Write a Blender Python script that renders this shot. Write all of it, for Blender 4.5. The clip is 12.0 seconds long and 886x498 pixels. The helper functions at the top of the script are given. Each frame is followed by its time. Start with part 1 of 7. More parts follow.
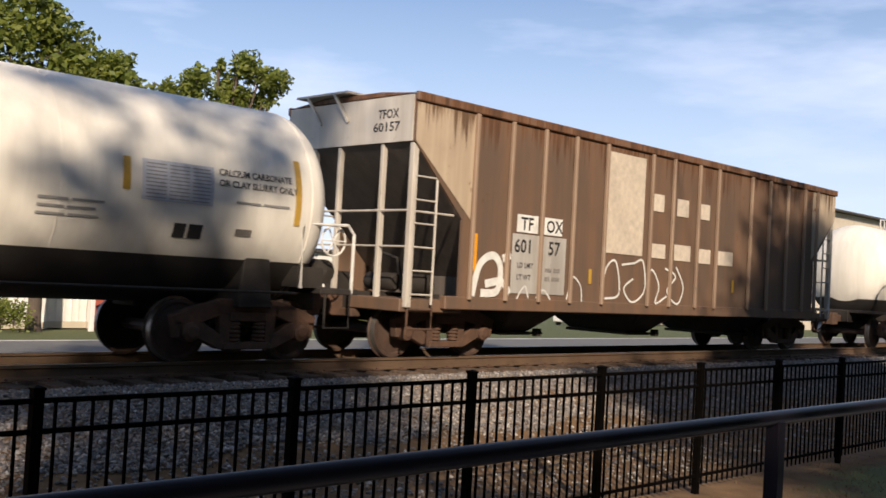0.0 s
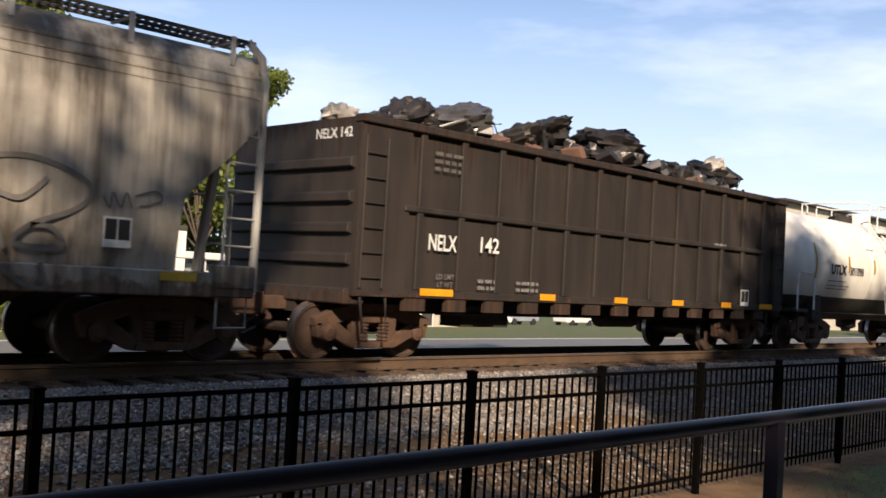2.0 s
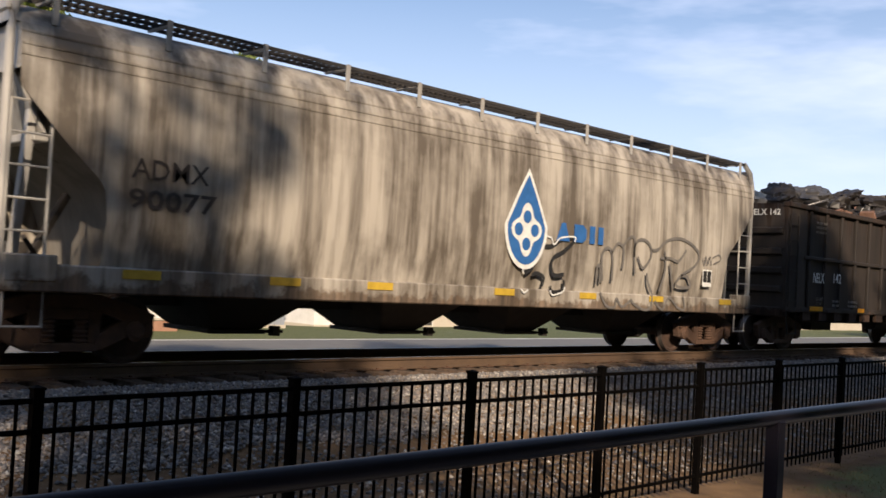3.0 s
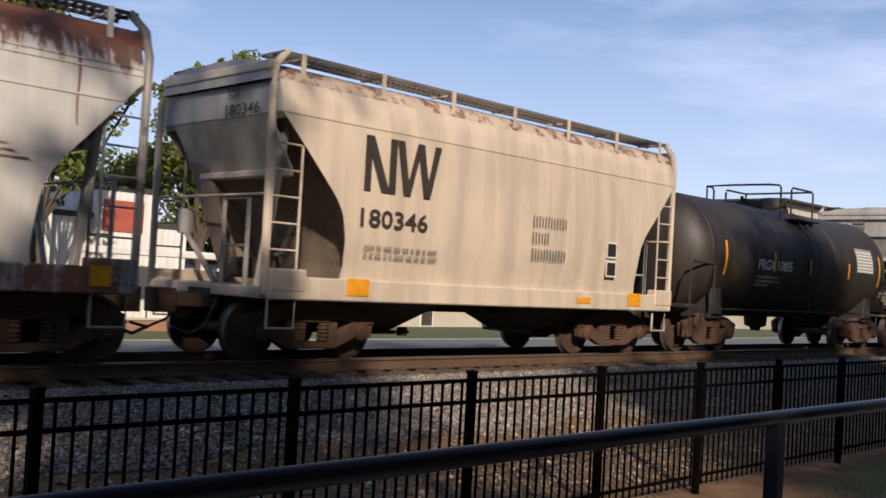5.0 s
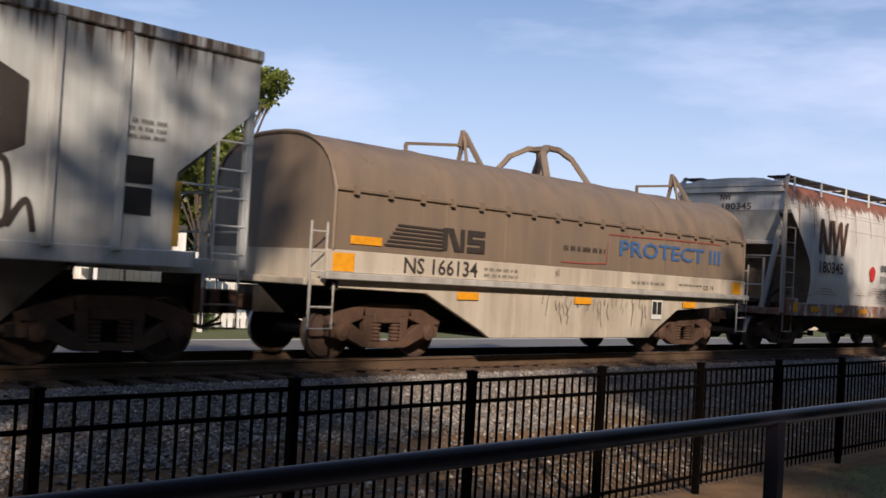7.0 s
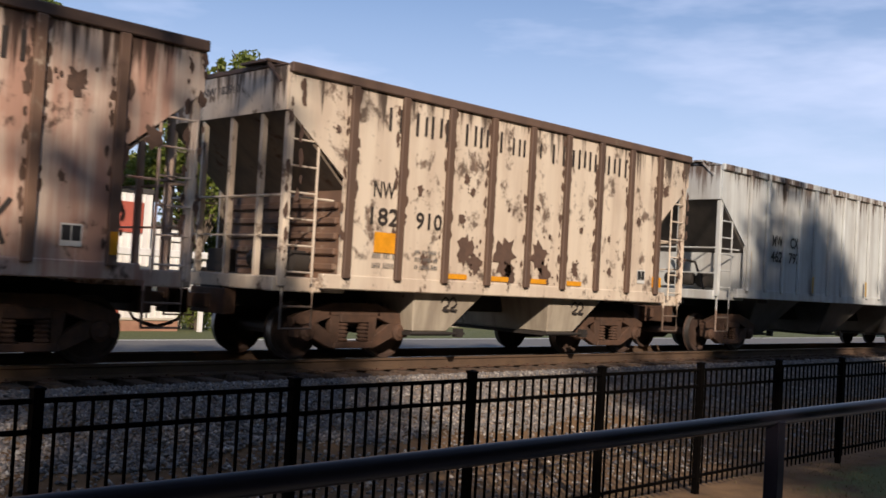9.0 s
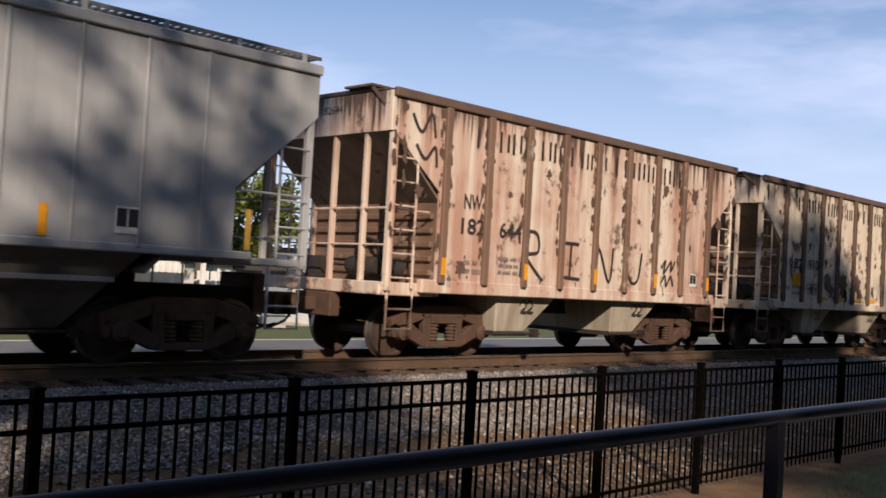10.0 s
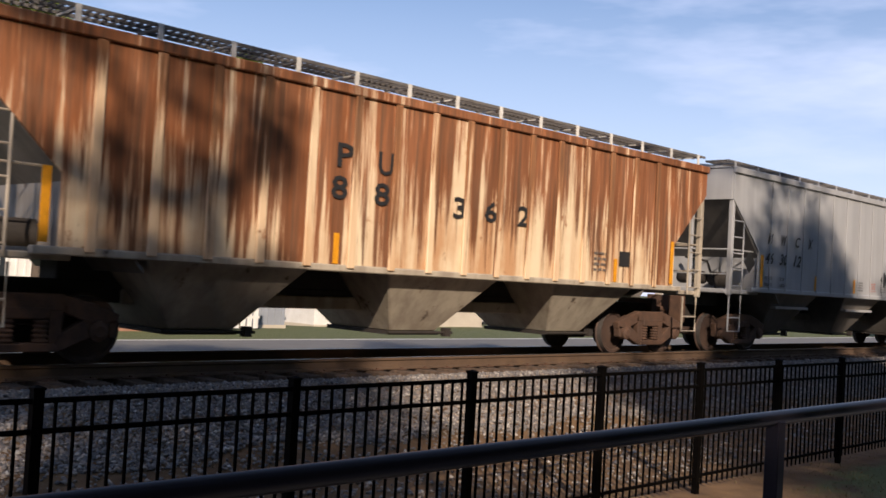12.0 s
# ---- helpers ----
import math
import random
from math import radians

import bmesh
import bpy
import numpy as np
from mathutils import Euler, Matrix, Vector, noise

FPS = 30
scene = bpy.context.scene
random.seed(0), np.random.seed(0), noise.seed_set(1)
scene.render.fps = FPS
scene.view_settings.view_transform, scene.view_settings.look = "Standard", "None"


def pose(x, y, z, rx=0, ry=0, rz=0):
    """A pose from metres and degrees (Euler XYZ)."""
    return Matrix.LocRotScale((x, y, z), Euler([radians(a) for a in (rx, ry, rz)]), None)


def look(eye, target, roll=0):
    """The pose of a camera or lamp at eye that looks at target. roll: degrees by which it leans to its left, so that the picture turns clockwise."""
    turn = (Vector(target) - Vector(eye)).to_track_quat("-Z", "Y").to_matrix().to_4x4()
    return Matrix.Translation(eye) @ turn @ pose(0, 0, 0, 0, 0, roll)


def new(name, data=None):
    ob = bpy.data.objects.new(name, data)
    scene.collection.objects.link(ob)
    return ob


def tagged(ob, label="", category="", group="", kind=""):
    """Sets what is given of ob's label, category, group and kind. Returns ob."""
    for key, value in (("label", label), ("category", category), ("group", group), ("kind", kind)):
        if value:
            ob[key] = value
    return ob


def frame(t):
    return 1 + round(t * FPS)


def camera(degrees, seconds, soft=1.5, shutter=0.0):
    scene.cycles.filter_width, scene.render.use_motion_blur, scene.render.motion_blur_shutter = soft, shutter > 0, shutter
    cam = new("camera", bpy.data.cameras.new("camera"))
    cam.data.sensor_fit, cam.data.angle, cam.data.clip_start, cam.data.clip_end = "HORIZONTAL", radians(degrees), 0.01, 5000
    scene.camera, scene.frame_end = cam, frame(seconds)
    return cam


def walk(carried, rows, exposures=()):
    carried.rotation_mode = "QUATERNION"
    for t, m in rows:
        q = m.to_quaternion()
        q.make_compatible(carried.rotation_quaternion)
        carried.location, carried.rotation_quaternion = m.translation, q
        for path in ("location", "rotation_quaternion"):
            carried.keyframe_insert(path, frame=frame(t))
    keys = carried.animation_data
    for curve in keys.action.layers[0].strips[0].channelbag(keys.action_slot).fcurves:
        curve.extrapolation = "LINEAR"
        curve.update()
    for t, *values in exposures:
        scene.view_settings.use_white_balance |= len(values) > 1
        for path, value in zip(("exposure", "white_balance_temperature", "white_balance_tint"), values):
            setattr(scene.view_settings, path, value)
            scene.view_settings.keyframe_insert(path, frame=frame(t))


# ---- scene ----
# The camera stands still behind a handrail and looks across the track, to where the train goes.
cam = camera(47.78, 12.0, soft=1.6, shutter=0.07)
EYE = (0.0, 0.0, 1.275)
AIM = (0.70804, 0.70550, 0.03088)
VIEW = look(EYE, [e + 20 * a for e, a in zip(EYE, AIM)], 3.2)
walk(cam, [(0.0, VIEW), (12.0, VIEW)], exposures=[(0.0, 0.25, 6370, 16), (0.5, -0.15, 6270, 17), (0.8, -0.3, 6220, 18), (1.0, -0.3, 6170, 18), (1.5, 0.2, 6220, 16), (2.0, 0.5, 6470, 16), (2.5, 0.45, 6470, 16), (3.2, 0.35, 6470, 16), (4.8, 0.05, 6120, 18), (11.0, 0.05, 6120, 18), (12.0, 0.2, 6220, 19)])

# ---- world and sun ----
SUN_AZ, SUN_EL = radians(218), radians(27)
TO_SUN = Vector((math.sin(SUN_AZ) * math.cos(SUN_EL), math.cos(SUN_AZ) * math.cos(SUN_EL), math.sin(SUN_EL)))


def make_world():
    w = bpy.data.worlds.new("sky")
    w.use_nodes = True
    scene.world = w
    nt = w.node_tree
    n, l = nt.nodes, nt.links
    bg = n["Background"]
    sky = n.new("ShaderNodeTexSky")
    sky.sky_type, sky.sun_disc = "NISHITA", False
    sky.sun_elevation, sky.sun_rotation = SUN_EL, SUN_AZ
    sky.air_density, sky.dust_density, sky.ozone_density = 1.0, 0.15, 1.6
    tc = n.new("ShaderNodeTexCoord")
    mp = n.new("ShaderNodeMapping")
    mp.inputs["Rotation"].default_value = (radians(7), radians(-5), radians(45))
    mp.inputs["Scale"].default_value = (2.2, 2.2, 9.0)
    l.new(tc.outputs["Generated"], mp.inputs["Vector"])
    no = n.new("ShaderNodeTexNoise")
    no.inputs["Scale"].default_value, no.inputs["Detail"].default_value = 1.5, 5
    no.inputs["Roughness"].default_value = 0.55
    l.new(mp.outputs[0], no.inputs["Vector"])
    rp = n.new("ShaderNodeMapRange")
    for key, value in (("From Min", 0.47), ("From Max", 0.72), ("To Min", 0.0), ("To Max", 0.75)):
        rp.inputs[key].default_value = value
    l.new(no.outputs["Fac"], rp.inputs["Value"])
    # thin haze that thickens towards the horizon
    sep = n.new("ShaderNodeSeparateXYZ")
    l.new(tc.outputs["Generated"], sep.inputs[0])
    hz = n.new("ShaderNodeMapRange")
    for key, value in (("From Min", 0.03), ("From Max", 0.36), ("To Min", 0.80), ("To Max", 0.08)):
        hz.inputs[key].default_value = value
    l.new(sep.outputs["Z"], hz.inputs["Value"])
    mxf = n.new("ShaderNodeMath")
    mxf.operation, mxf.use_clamp = "MULTIPLY_ADD", True
    inv = n.new("ShaderNodeMath")
    inv.operation = "SUBTRACT"
    inv.inputs[0].default_value = 1.0
    l.new(hz.outputs["Result"], inv.inputs[1])
    l.new(rp.outputs["Result"], mxf.inputs[0])
    l.new(inv.outputs[0], mxf.inputs[1])
    l.new(hz.outputs["Result"], mxf.inputs[2])
    hs = n.new("ShaderNodeHueSaturation")
    hs.inputs["Saturation"].default_value = 1.34
    hs.inputs["Value"].default_value = 0.72
    l.new(sky.outputs["Color"], hs.inputs["Color"])
    mx = n.new("ShaderNodeMix")
    mx.data_type = "RGBA"
    l.new(mxf.outputs[0], mx.inputs["Factor"])
    l.new(hs.outputs["Color"], mx.inputs["A"])
    mx.inputs["B"].default_value = (6.6, 7.4, 9.0, 1)
    l.new(mx.outputs["Result"], bg.inputs["Color"])
    bg.inputs["Strength"].default_value = 0.11


make_world()
sun = new("sun", bpy.data.lights.new("sun", "SUN"))
sun.data.energy, sun.data.angle, sun.data.color = 5.4, radians(1.0), (1.0, 0.85, 0.63)
sun.matrix_world = look(TO_SUN * 60, (0, 0, 0))


# ---- materials ----
def nodes_of(name):
    m = bpy.data.materials.new(name)
    m.use_nodes = True
    return m, m.node_tree.nodes, m.node_tree.links, m.node_tree.nodes["Principled BSDF"]


def noise_at(n, l, scale, detail=4, stretch=(1, 1, 1), rough=0.55, shift=0.0):
    tc = n.new("ShaderNodeTexCoord")
    mp = n.new("ShaderNodeMapping")
    mp.inputs["Scale"].default_value = stretch
    mp.inputs["Location"].default_value = (shift, shift * 0.7, shift * 1.3)
    l.new(tc.outputs["Object"], mp.inputs["Vector"])
    no = n.new("ShaderNodeTexNoise")
    no.inputs["Scale"].default_value, no.inputs["Detail"].default_value = scale, detail
    no.inputs["Roughness"].default_value = rough
    l.new(mp.outputs[0], no.inputs["Vector"])
    return no.outputs["Fac"]


def ramp(n, l, fac, lo, hi):
    mr = n.new("ShaderNodeMapRange")
    mr.inputs["From Min"].default_value, mr.inputs["From Max"].default_value = lo, hi
    l.new(fac, mr.inputs["Value"])
    return mr.outputs["Result"]


def mixed(n, l, fac, a, b):
    mx = n.new("ShaderNodeMix")
    mx.data_type = "RGBA"
    if isinstance(fac, float):
        mx.inputs["Factor"].default_value = fac
    else:
        l.new(fac, mx.inputs["Factor"])
    for s, c in (("A", a), ("B", b)):
        if isinstance(c, tuple):
            mx.inputs[s].default_value = (*c, 1)
        else:
            l.new(c, mx.inputs[s])
    return mx.outputs["Result"]


def arith(n, l, op, a, b):
    ma = n.new("ShaderNodeMath")
    ma.operation, ma.use_clamp = op, True
    for i, c in enumerate((a, b)):
        if isinstance(c, (int, float)):
            ma.inputs[i].default_value = c
        else:
            l.new(c, ma.inputs[i])
    return ma.outputs[0]


def bumped(n, l, b, fac, strength, dist=0.01):
    bp = n.new("ShaderNodeBump")
    bp.inputs["Strength"].default_value, bp.inputs["Distance"].default_value = strength, dist
    l.new(fac, bp.inputs["Height"])
    l.new(bp.outputs["Normal"], b.inputs["Normal"])


def surface(name, c1, c2, scale=6, rough=0.6, metal=0.0, bump=0.2, fine=40, dist=0.006, stretch=(1, 1, 1)):
    """A plain surface that varies at two scales."""
    m, n, l, b = nodes_of(name)
    big = noise_at(n, l, scale, 5, stretch)
    small = noise_at(n, l, fine, 3, stretch, shift=3.0)
    fac = arith(n, l, "ADD", arith(n, l, "MULTIPLY", ramp(n, l, big, 0.3, 0.7), 0.7), arith(n, l, "MULTIPLY", ramp(n, l, small, 0.3, 0.7), 0.3))
    l.new(mixed(n, l, fac, c1, c2), b.inputs["Base Color"])
    b.inputs["Roughness"].default_value, b.inputs["Metallic"].default_value = rough, metal
    bumped(n, l, b, small, bump, dist)
    return m


def weathered(name, paint, dirt, rust, streak=0.5, patches=0.3, roof_line=4.0, drip=0.0, low=0.0, rough=0.5, shift=0.0, grime=0.55, drip_len=1.4, vary=0.0):
    """Old car paint: vertical dirt streaks, rust patches, rust that runs down from the roof and creeps up from the sill."""
    m, n, l, b = nodes_of(name)
    st = noise_at(n, l, 1.0, 6, (3.2, 3.2, 0.22), 0.62, shift)
    st2 = noise_at(n, l, 1.0, 4, (11, 11, 0.5), 0.6, shift + 5)
    cloud = noise_at(n, l, 0.8, 5, (1, 1, 1), 0.6, shift + 9)
    spot = noise_at(n, l, 2.3, 8, (1, 1, 0.8), 0.72, shift + 2)
    fine = noise_at(n, l, 45, 3, (1, 1, 1), 0.6, shift)
    dirt_fac = arith(n, l, "MULTIPLY", arith(n, l, "ADD", ramp(n, l, st, 0.40, 0.66), arith(n, l, "MULTIPLY", ramp(n, l, cloud, 0.45, 0.72), 0.6)), grime)
    col = mixed(n, l, arith(n, l, "MULTIPLY", dirt_fac, min(1.0, 2 * streak)), paint, dirt)
    thr = 0.67 - 0.30 * patches
    rust_fac = arith(n, l, "MULTIPLY", ramp(n, l, spot, thr, thr + 0.07), 0.85 if patches > 0 else 0.0)
    tc = n.new("ShaderNodeTexCoord")
    sep = n.new("ShaderNodeSeparateXYZ")
    l.new(tc.outputs["Object"], sep.inputs[0])
    if drip > 0:
        depth = ramp(n, l, sep.outputs["Z"], roof_line - drip_len, roof_line)
        if vary > 0:
            panel = noise_at(n, l, 1.0, 2, (0.75, 0.75, 0.05), 0.5, shift + 13)
            depth = arith(n, l, "ADD", depth, arith(n, l, "MULTIPLY", ramp(n, l, panel, 0.35, 0.68), vary))
            depth = arith(n, l, "SUBTRACT", depth, 0.3 * vary)
        comb = arith(n, l, "ADD", arith(n, l, "MULTIPLY", ramp(n, l, st2, 0.32, 0.68), 0.55), arith(n, l, "MULTIPLY", ramp(n, l, st, 0.36, 0.64), 0.45))
        run = ramp(n, l, arith(n, l, "MULTIPLY", arith(n, l, "ADD", arith(n, l, "MULTIPLY", depth, 0.5), arith(n, l, "MULTIPLY", comb, 0.5)), 1.0), 0.72 - 0.26 * drip, 0.84 - 0.26 * drip)
        rust_fac = arith(n, l, "MAXIMUM", rust_fac, arith(n, l, "MULTIPLY", run, 0.9))
    if low > 0:
        foot = ramp(n, l, sep.outputs["Z"], 1.0 + 1.1 * low, 0.85)
        crept = ramp(n, l, arith(n, l, "ADD", arith(n, l, "MULTIPLY", foot, 0.6), arith(n, l, "SUBTRACT", spot, 0.2)), 0.62, 0.72)
        rust_fac = arith(n, l, "MAXIMUM", rust_fac, arith(n, l, "MULTIPLY", crept, 0.85))
    rust2 = mixed(n, l, ramp(n, l, st2, 0.40, 0.66), mixed(n, l, ramp(n, l, st, 0.38, 0.62), rust, tuple(0.38 * c for c in rust)), tuple(0.2 * c for c in rust))
    l.new(mixed(n, l, rust_fac, col, rust2), b.inputs["Base Color"])
    rg = arith(n, l, "ADD", arith(n, l, "MULTIPLY", rust_fac, 0.35), rough)
    l.new(rg, b.inputs["Roughness"])
    bumped(n, l, b, arith(n, l, "ADD", arith(n, l, "MULTIPLY", fine, 0.3), rust_fac), 0.25, 0.004)
    return m


def paint_of(name, c, rough=0.55):
    m, n, l, b = nodes_of(name)
    fac = ramp(n, l, noise_at(n, l, 9, 5), 0.3, 0.75)
    l.new(mixed(n, l, fac, c, tuple(0.72 * x for x in c)), b.inputs["Base Color"])
    b.inputs["Roughness"].default_value = rough
    return m


STEEL_RUST = surface("rusty_cast_steel", (0.115, 0.058, 0.033), (0.045, 0.027, 0.019), 5, 0.85, 0.0, 0.35, 60)
STEEL_DARK = surface("dark_underframe_steel", (0.034, 0.026, 0.021), (0.014, 0.012, 0.010), 4, 0.8, 0.0, 0.3)
WHEEL_STEEL = surface("wheel_steel", (0.075, 0.042, 0.028), (0.032, 0.021, 0.017), 6, 0.7, 0.0, 0.2)
TREAD = surface("polished_tread", (0.35, 0.32, 0.30), (0.22, 0.19, 0.17), 8, 0.4, 0.8, 0.05)
BLACK_PAINT = surface("black_fence_paint", (0.002, 0.0017, 0.0016), (0.0035, 0.003, 0.0027), 12, 0.55, 0.0, 0.1)
RAIL_PAINT = surface("glossy_dark_rail_paint", (0.0075, 0.0068, 0.0115), (0.0105, 0.0090, 0.0130), 9, 0.30, 0.0, 0.06)
for coat in (BLACK_PAINT, RAIL_PAINT):
    coat.node_tree.nodes["Principled BSDF"].inputs["Specular IOR Level"].default_value = 0.02 if coat is BLACK_PAINT else 0.13
RAIL_STEEL = surface("rail_side_rust", (0.12, 0.072, 0.040), (0.065, 0.040, 0.026), 3, 0.85, 0.0, 0.3)
TIE_WOOD = surface("creosoted_tie_wood", (0.14, 0.09, 0.06), (0.06, 0.042, 0.032), 3, 0.9, 0.0, 0.6, 30, 0.01, (1, 6, 6))
WHITE = paint_of("white_marking_paint", (0.75, 0.74, 0.70))
BLACK = paint_of("black_marking_paint", (0.025, 0.024, 0.024))
YELLOW = paint_of("orange_yellow_reflector", (0.80, 0.34, 0.015), 0.35)
STRIPE = paint_of("ochre_stripe", (0.50, 0.30, 0.05), 0.4)
GREYMARK = paint_of("grey_marking_paint", (0.30, 0.29, 0.28))
BLUE = paint_of("blue_marking_paint", (0.03, 0.13, 0.36))
RED = paint_of("red_marking_paint", (0.55, 0.03, 0.03))
FADED = paint_of("faded_stencil_paint", (0.16, 0.145, 0.13))
NWINK = paint_of("dark_brown_ink", (0.045, 0.035, 0.03))


TRACK_Y = 12.55


# ---- mesh tools ----
class Shape:
    """Collects vertices and faces of one mesh."""

    def __init__(self):
        self.v, self.f = [], []

    def add(self, vs, fs):
        k = len(self.v)
        self.v += [tuple(p) for p in vs]
        self.f += [tuple(i + k for i in face) for face in fs]
        return self

    def box(self, x0, x1, y0, y1, z0, z1):
        return self.add([(x0, y0, z0), (x1, y0, z0), (x1, y1, z0), (x0, y1, z0), (x0, y0, z1), (x1, y0, z1), (x1, y1, z1), (x0, y1, z1)],
                        [(3, 2, 1, 0), (4, 5, 6, 7), (0, 1, 5, 4), (1, 2, 6, 5), (2, 3, 7, 6), (3, 0, 4, 7)])

    def prism(self, pts, y0, y1):
        """An outline in x and z, drawn anticlockwise seen from -y, between y0 < y1."""
        k = len(pts)
        vs = [(x, y0, z) for x, z in pts] + [(x, y1, z) for x, z in pts]
        fs = [tuple(range(k)), tuple(range(2 * k - 1, k - 1, -1))]
        fs += [((i + 1) % k, i, i + k, (i + 1) % k + k) for i in range(k)]
        return self.add(vs, fs)

    def bar(self, a, b, w, d=None):
        """A square bar from a to b."""
        a, b = Vector(a), Vector(b)
        ax = (b - a).normalized()
        side = ax.cross(Vector((0, 0, 1)) if abs(ax.z) < 0.9 else Vector((1, 0, 0))).normalized() * w / 2
        up = side.cross(ax).normalized() * (d or w) / 2
        vs = [p + s * side + u * up for p in (a, b) for s, u in ((-1, -1), (1, -1), (1, 1), (-1, 1))]
        return self.add(vs, [(0, 1, 2, 3), (7, 6, 5, 4), (1, 0, 4, 5), (2, 1, 5, 6), (3, 2, 6, 7), (0, 3, 7, 4)])

    def rod(self, pts, r, n=6):
        """A round rod along a line of points."""
        pts = [Vector(p) for p in pts]
        rings = []
        for i, p in enumerate(pts):
            ax = (pts[min(i + 1, len(pts) - 1)] - pts[max(i - 1, 0)]).normalized()
            s = ax.cross(Vector((0, 0, 1)) if abs(ax.z) < 0.95 else Vector((1, 0, 0))).normalized()
            u = s.cross(ax)
            rings.append([p + r * (math.cos(a) * s + math.sin(a) * u) for a in [2 * math.pi * k / n for k in range(n)]])
        fs = []
        for i in range(len(pts) - 1):
            fs += [(i * n + k, (i + 1) * n + k, (i + 1) * n + (k + 1) % n, i * n + (k + 1) % n) for k in range(n)]
        fs += [tuple(range(n)), tuple(range(len(pts) * n - 1, len(pts) * n - 1 - n, -1))]
        return self.add([q for ring in rings for q in ring], fs)

    def lathe(self, profile, axis="y", at=(0, 0, 0), n=28):
        """Turns (radius, height) pairs round an axis."""
        vs, fs = [], []
        k = len(profile)
        for i in range(n):
            a = 2 * math.pi * i / n
            for r, h in profile:
                c, s = r * math.cos(a), r * math.sin(a)
                vs.append({"y": (at[0] + c, at[1] + h, at[2] + s), "x": (at[0] + h, at[1] + c, at[2] + s), "z": (at[0] + c, at[1] + s, at[2] + h)}[axis])
        for i in range(n):
            j = (i + 1) % n
            fs += [(i * k + q, j * k + q, j * k + q + 1, i * k + q + 1) for q in range(k - 1)]
        return self.add(vs, fs)

    def grid(self, rows):
        """A sheet through rows of points."""
        k = len(rows[0])
        return self.add([p for row in rows for p in row],
                        [(i * k + j, i * k + j + 1, (i + 1) * k + j + 1, (i + 1) * k + j) for i in range(len(rows) - 1) for j in range(k - 1)])

    def mesh(self, name, material, bevel=0.0, smooth=False, segments=1):
        me = bpy.data.meshes.new(name)
        me.from_pydata(self.v, [], self.f)
        bm = bmesh.new()
        bm.from_mesh(me)
        bmesh.ops.recalc_face_normals(bm, faces=bm.faces)
        if bevel > 0:
            sharp = [e for e in bm.edges if len(e.link_faces) == 2 and e.calc_face_angle(0) > 0.5]
            bmesh.ops.bevel(bm, geom=sharp, offset=bevel, segments=segments, affect="EDGES", clamp_overlap=True)
        bm.to_mesh(me)
        bm.free()
        if material:
            me.materials.append(material)
        if smooth:
            me.shade_smooth()
            me.set_sharp_from_angle(angle=radians(35))
        return me


def part(name, shape, material, parent, label="", bevel=0.0, smooth=False):
    ob = new(name, shape.mesh(name, material, bevel, smooth) if isinstance(shape, Shape) else shape)
    ob.parent = parent
    return tagged(ob, label)


def thing(name, label, category, group="", kind="", at=None):
    ob = new(name)
    if at:
        ob.matrix_basis = at
    return tagged(ob, label, category, group, kind)


LETTERS = {}


def lettering(parent, text, x, z, height, material, y=-1.612, width=None, name="lettering", label="", rot=0.0, lean=0.0, bold=0.018):
    """Painted characters on the side that faces -y, from x to the right, base at z."""
    key = (text, lean, bold)
    if key not in LETTERS:
        cu = bpy.data.curves.new("letters", "FONT")
        cu.body, cu.size, cu.extrude, cu.resolution_u, cu.shear, cu.offset = text, 1.0, 0.0, 2, lean, bold
        tmp = bpy.data.objects.new("letters", cu)
        scene.collection.objects.link(tmp)
        bpy.context.view_layer.update()
        me = bpy.data.meshes.new_from_object(tmp.evaluated_get(bpy.context.evaluated_depsgraph_get()))
        bpy.data.objects.remove(tmp)
        co = np.array([v.co for v in me.vertices])
        LETTERS[key] = (co - [co[:, 0].min(), co[:, 1].min(), 0], [tuple(p.vertices) for p in me.polygons])
        bpy.data.meshes.remove(me)
    co, faces = LETTERS[key]
    hx, hz = co[:, 0].max(), co[:, 1].max()
    sx = (width / hx) if width else height / hz
    s = Shape()
    c, q = math.cos(rot), math.sin(rot)
    s.add([(x + (p[0] * sx) * c - p[1] * height / hz * q, y, z + p[0] * sx * q + p[1] * height / hz * c) for p in co], faces)
    me = bpy.data.meshes.new(name)
    me.from_pydata(s.v, [], s.f)
    me.materials.append(material)
    ob = new(name, me)
    ob.parent = parent
    return tagged(ob, label)


def end_lettering(parent, text, y, z, height, material, x, width=None):
    """Painted characters on the end that faces -x."""
    ob = lettering(parent, text, 0, 0, height, material, 0, width)
    ob.matrix_basis = pose(x, y, z, 0, 0, -90)
    return ob


def bars(parent, x, z, w, h, rows, material, y=-1.612, name="stencil", label="", seed=0):
    """Small writing that cannot be read, as plain bars."""
    rnd = random.Random(seed + int(100 * x))
    s = Shape()
    tall = 0.55 * h / rows
    for i in range(rows):
        zz, xx, left = z + h * (rows - 1 - i) / rows, x, rnd.randint(2, 6)
        while xx < x + w - 0.02:
            s.box(xx, xx + 0.30 * tall, y - 0.002, y, zz, zz + tall * rnd.uniform(0.85, 1.0))
            left -= 1
            xx += tall * (0.55 if left else 1.2)
            left = left or rnd.randint(2, 6)
    return tagged(part(name, s, material, parent, label), kind="stuff")


def patch(parent, pts, material, y=-1.612, name="painted_panel", label=""):
    return part(name, Shape().prism(pts, y - 0.002, y), material, parent, label)


def rect(x0, x1, z0, z1):
    return [(x0, z0), (x1, z0), (x1, z1), (x0, z1)]


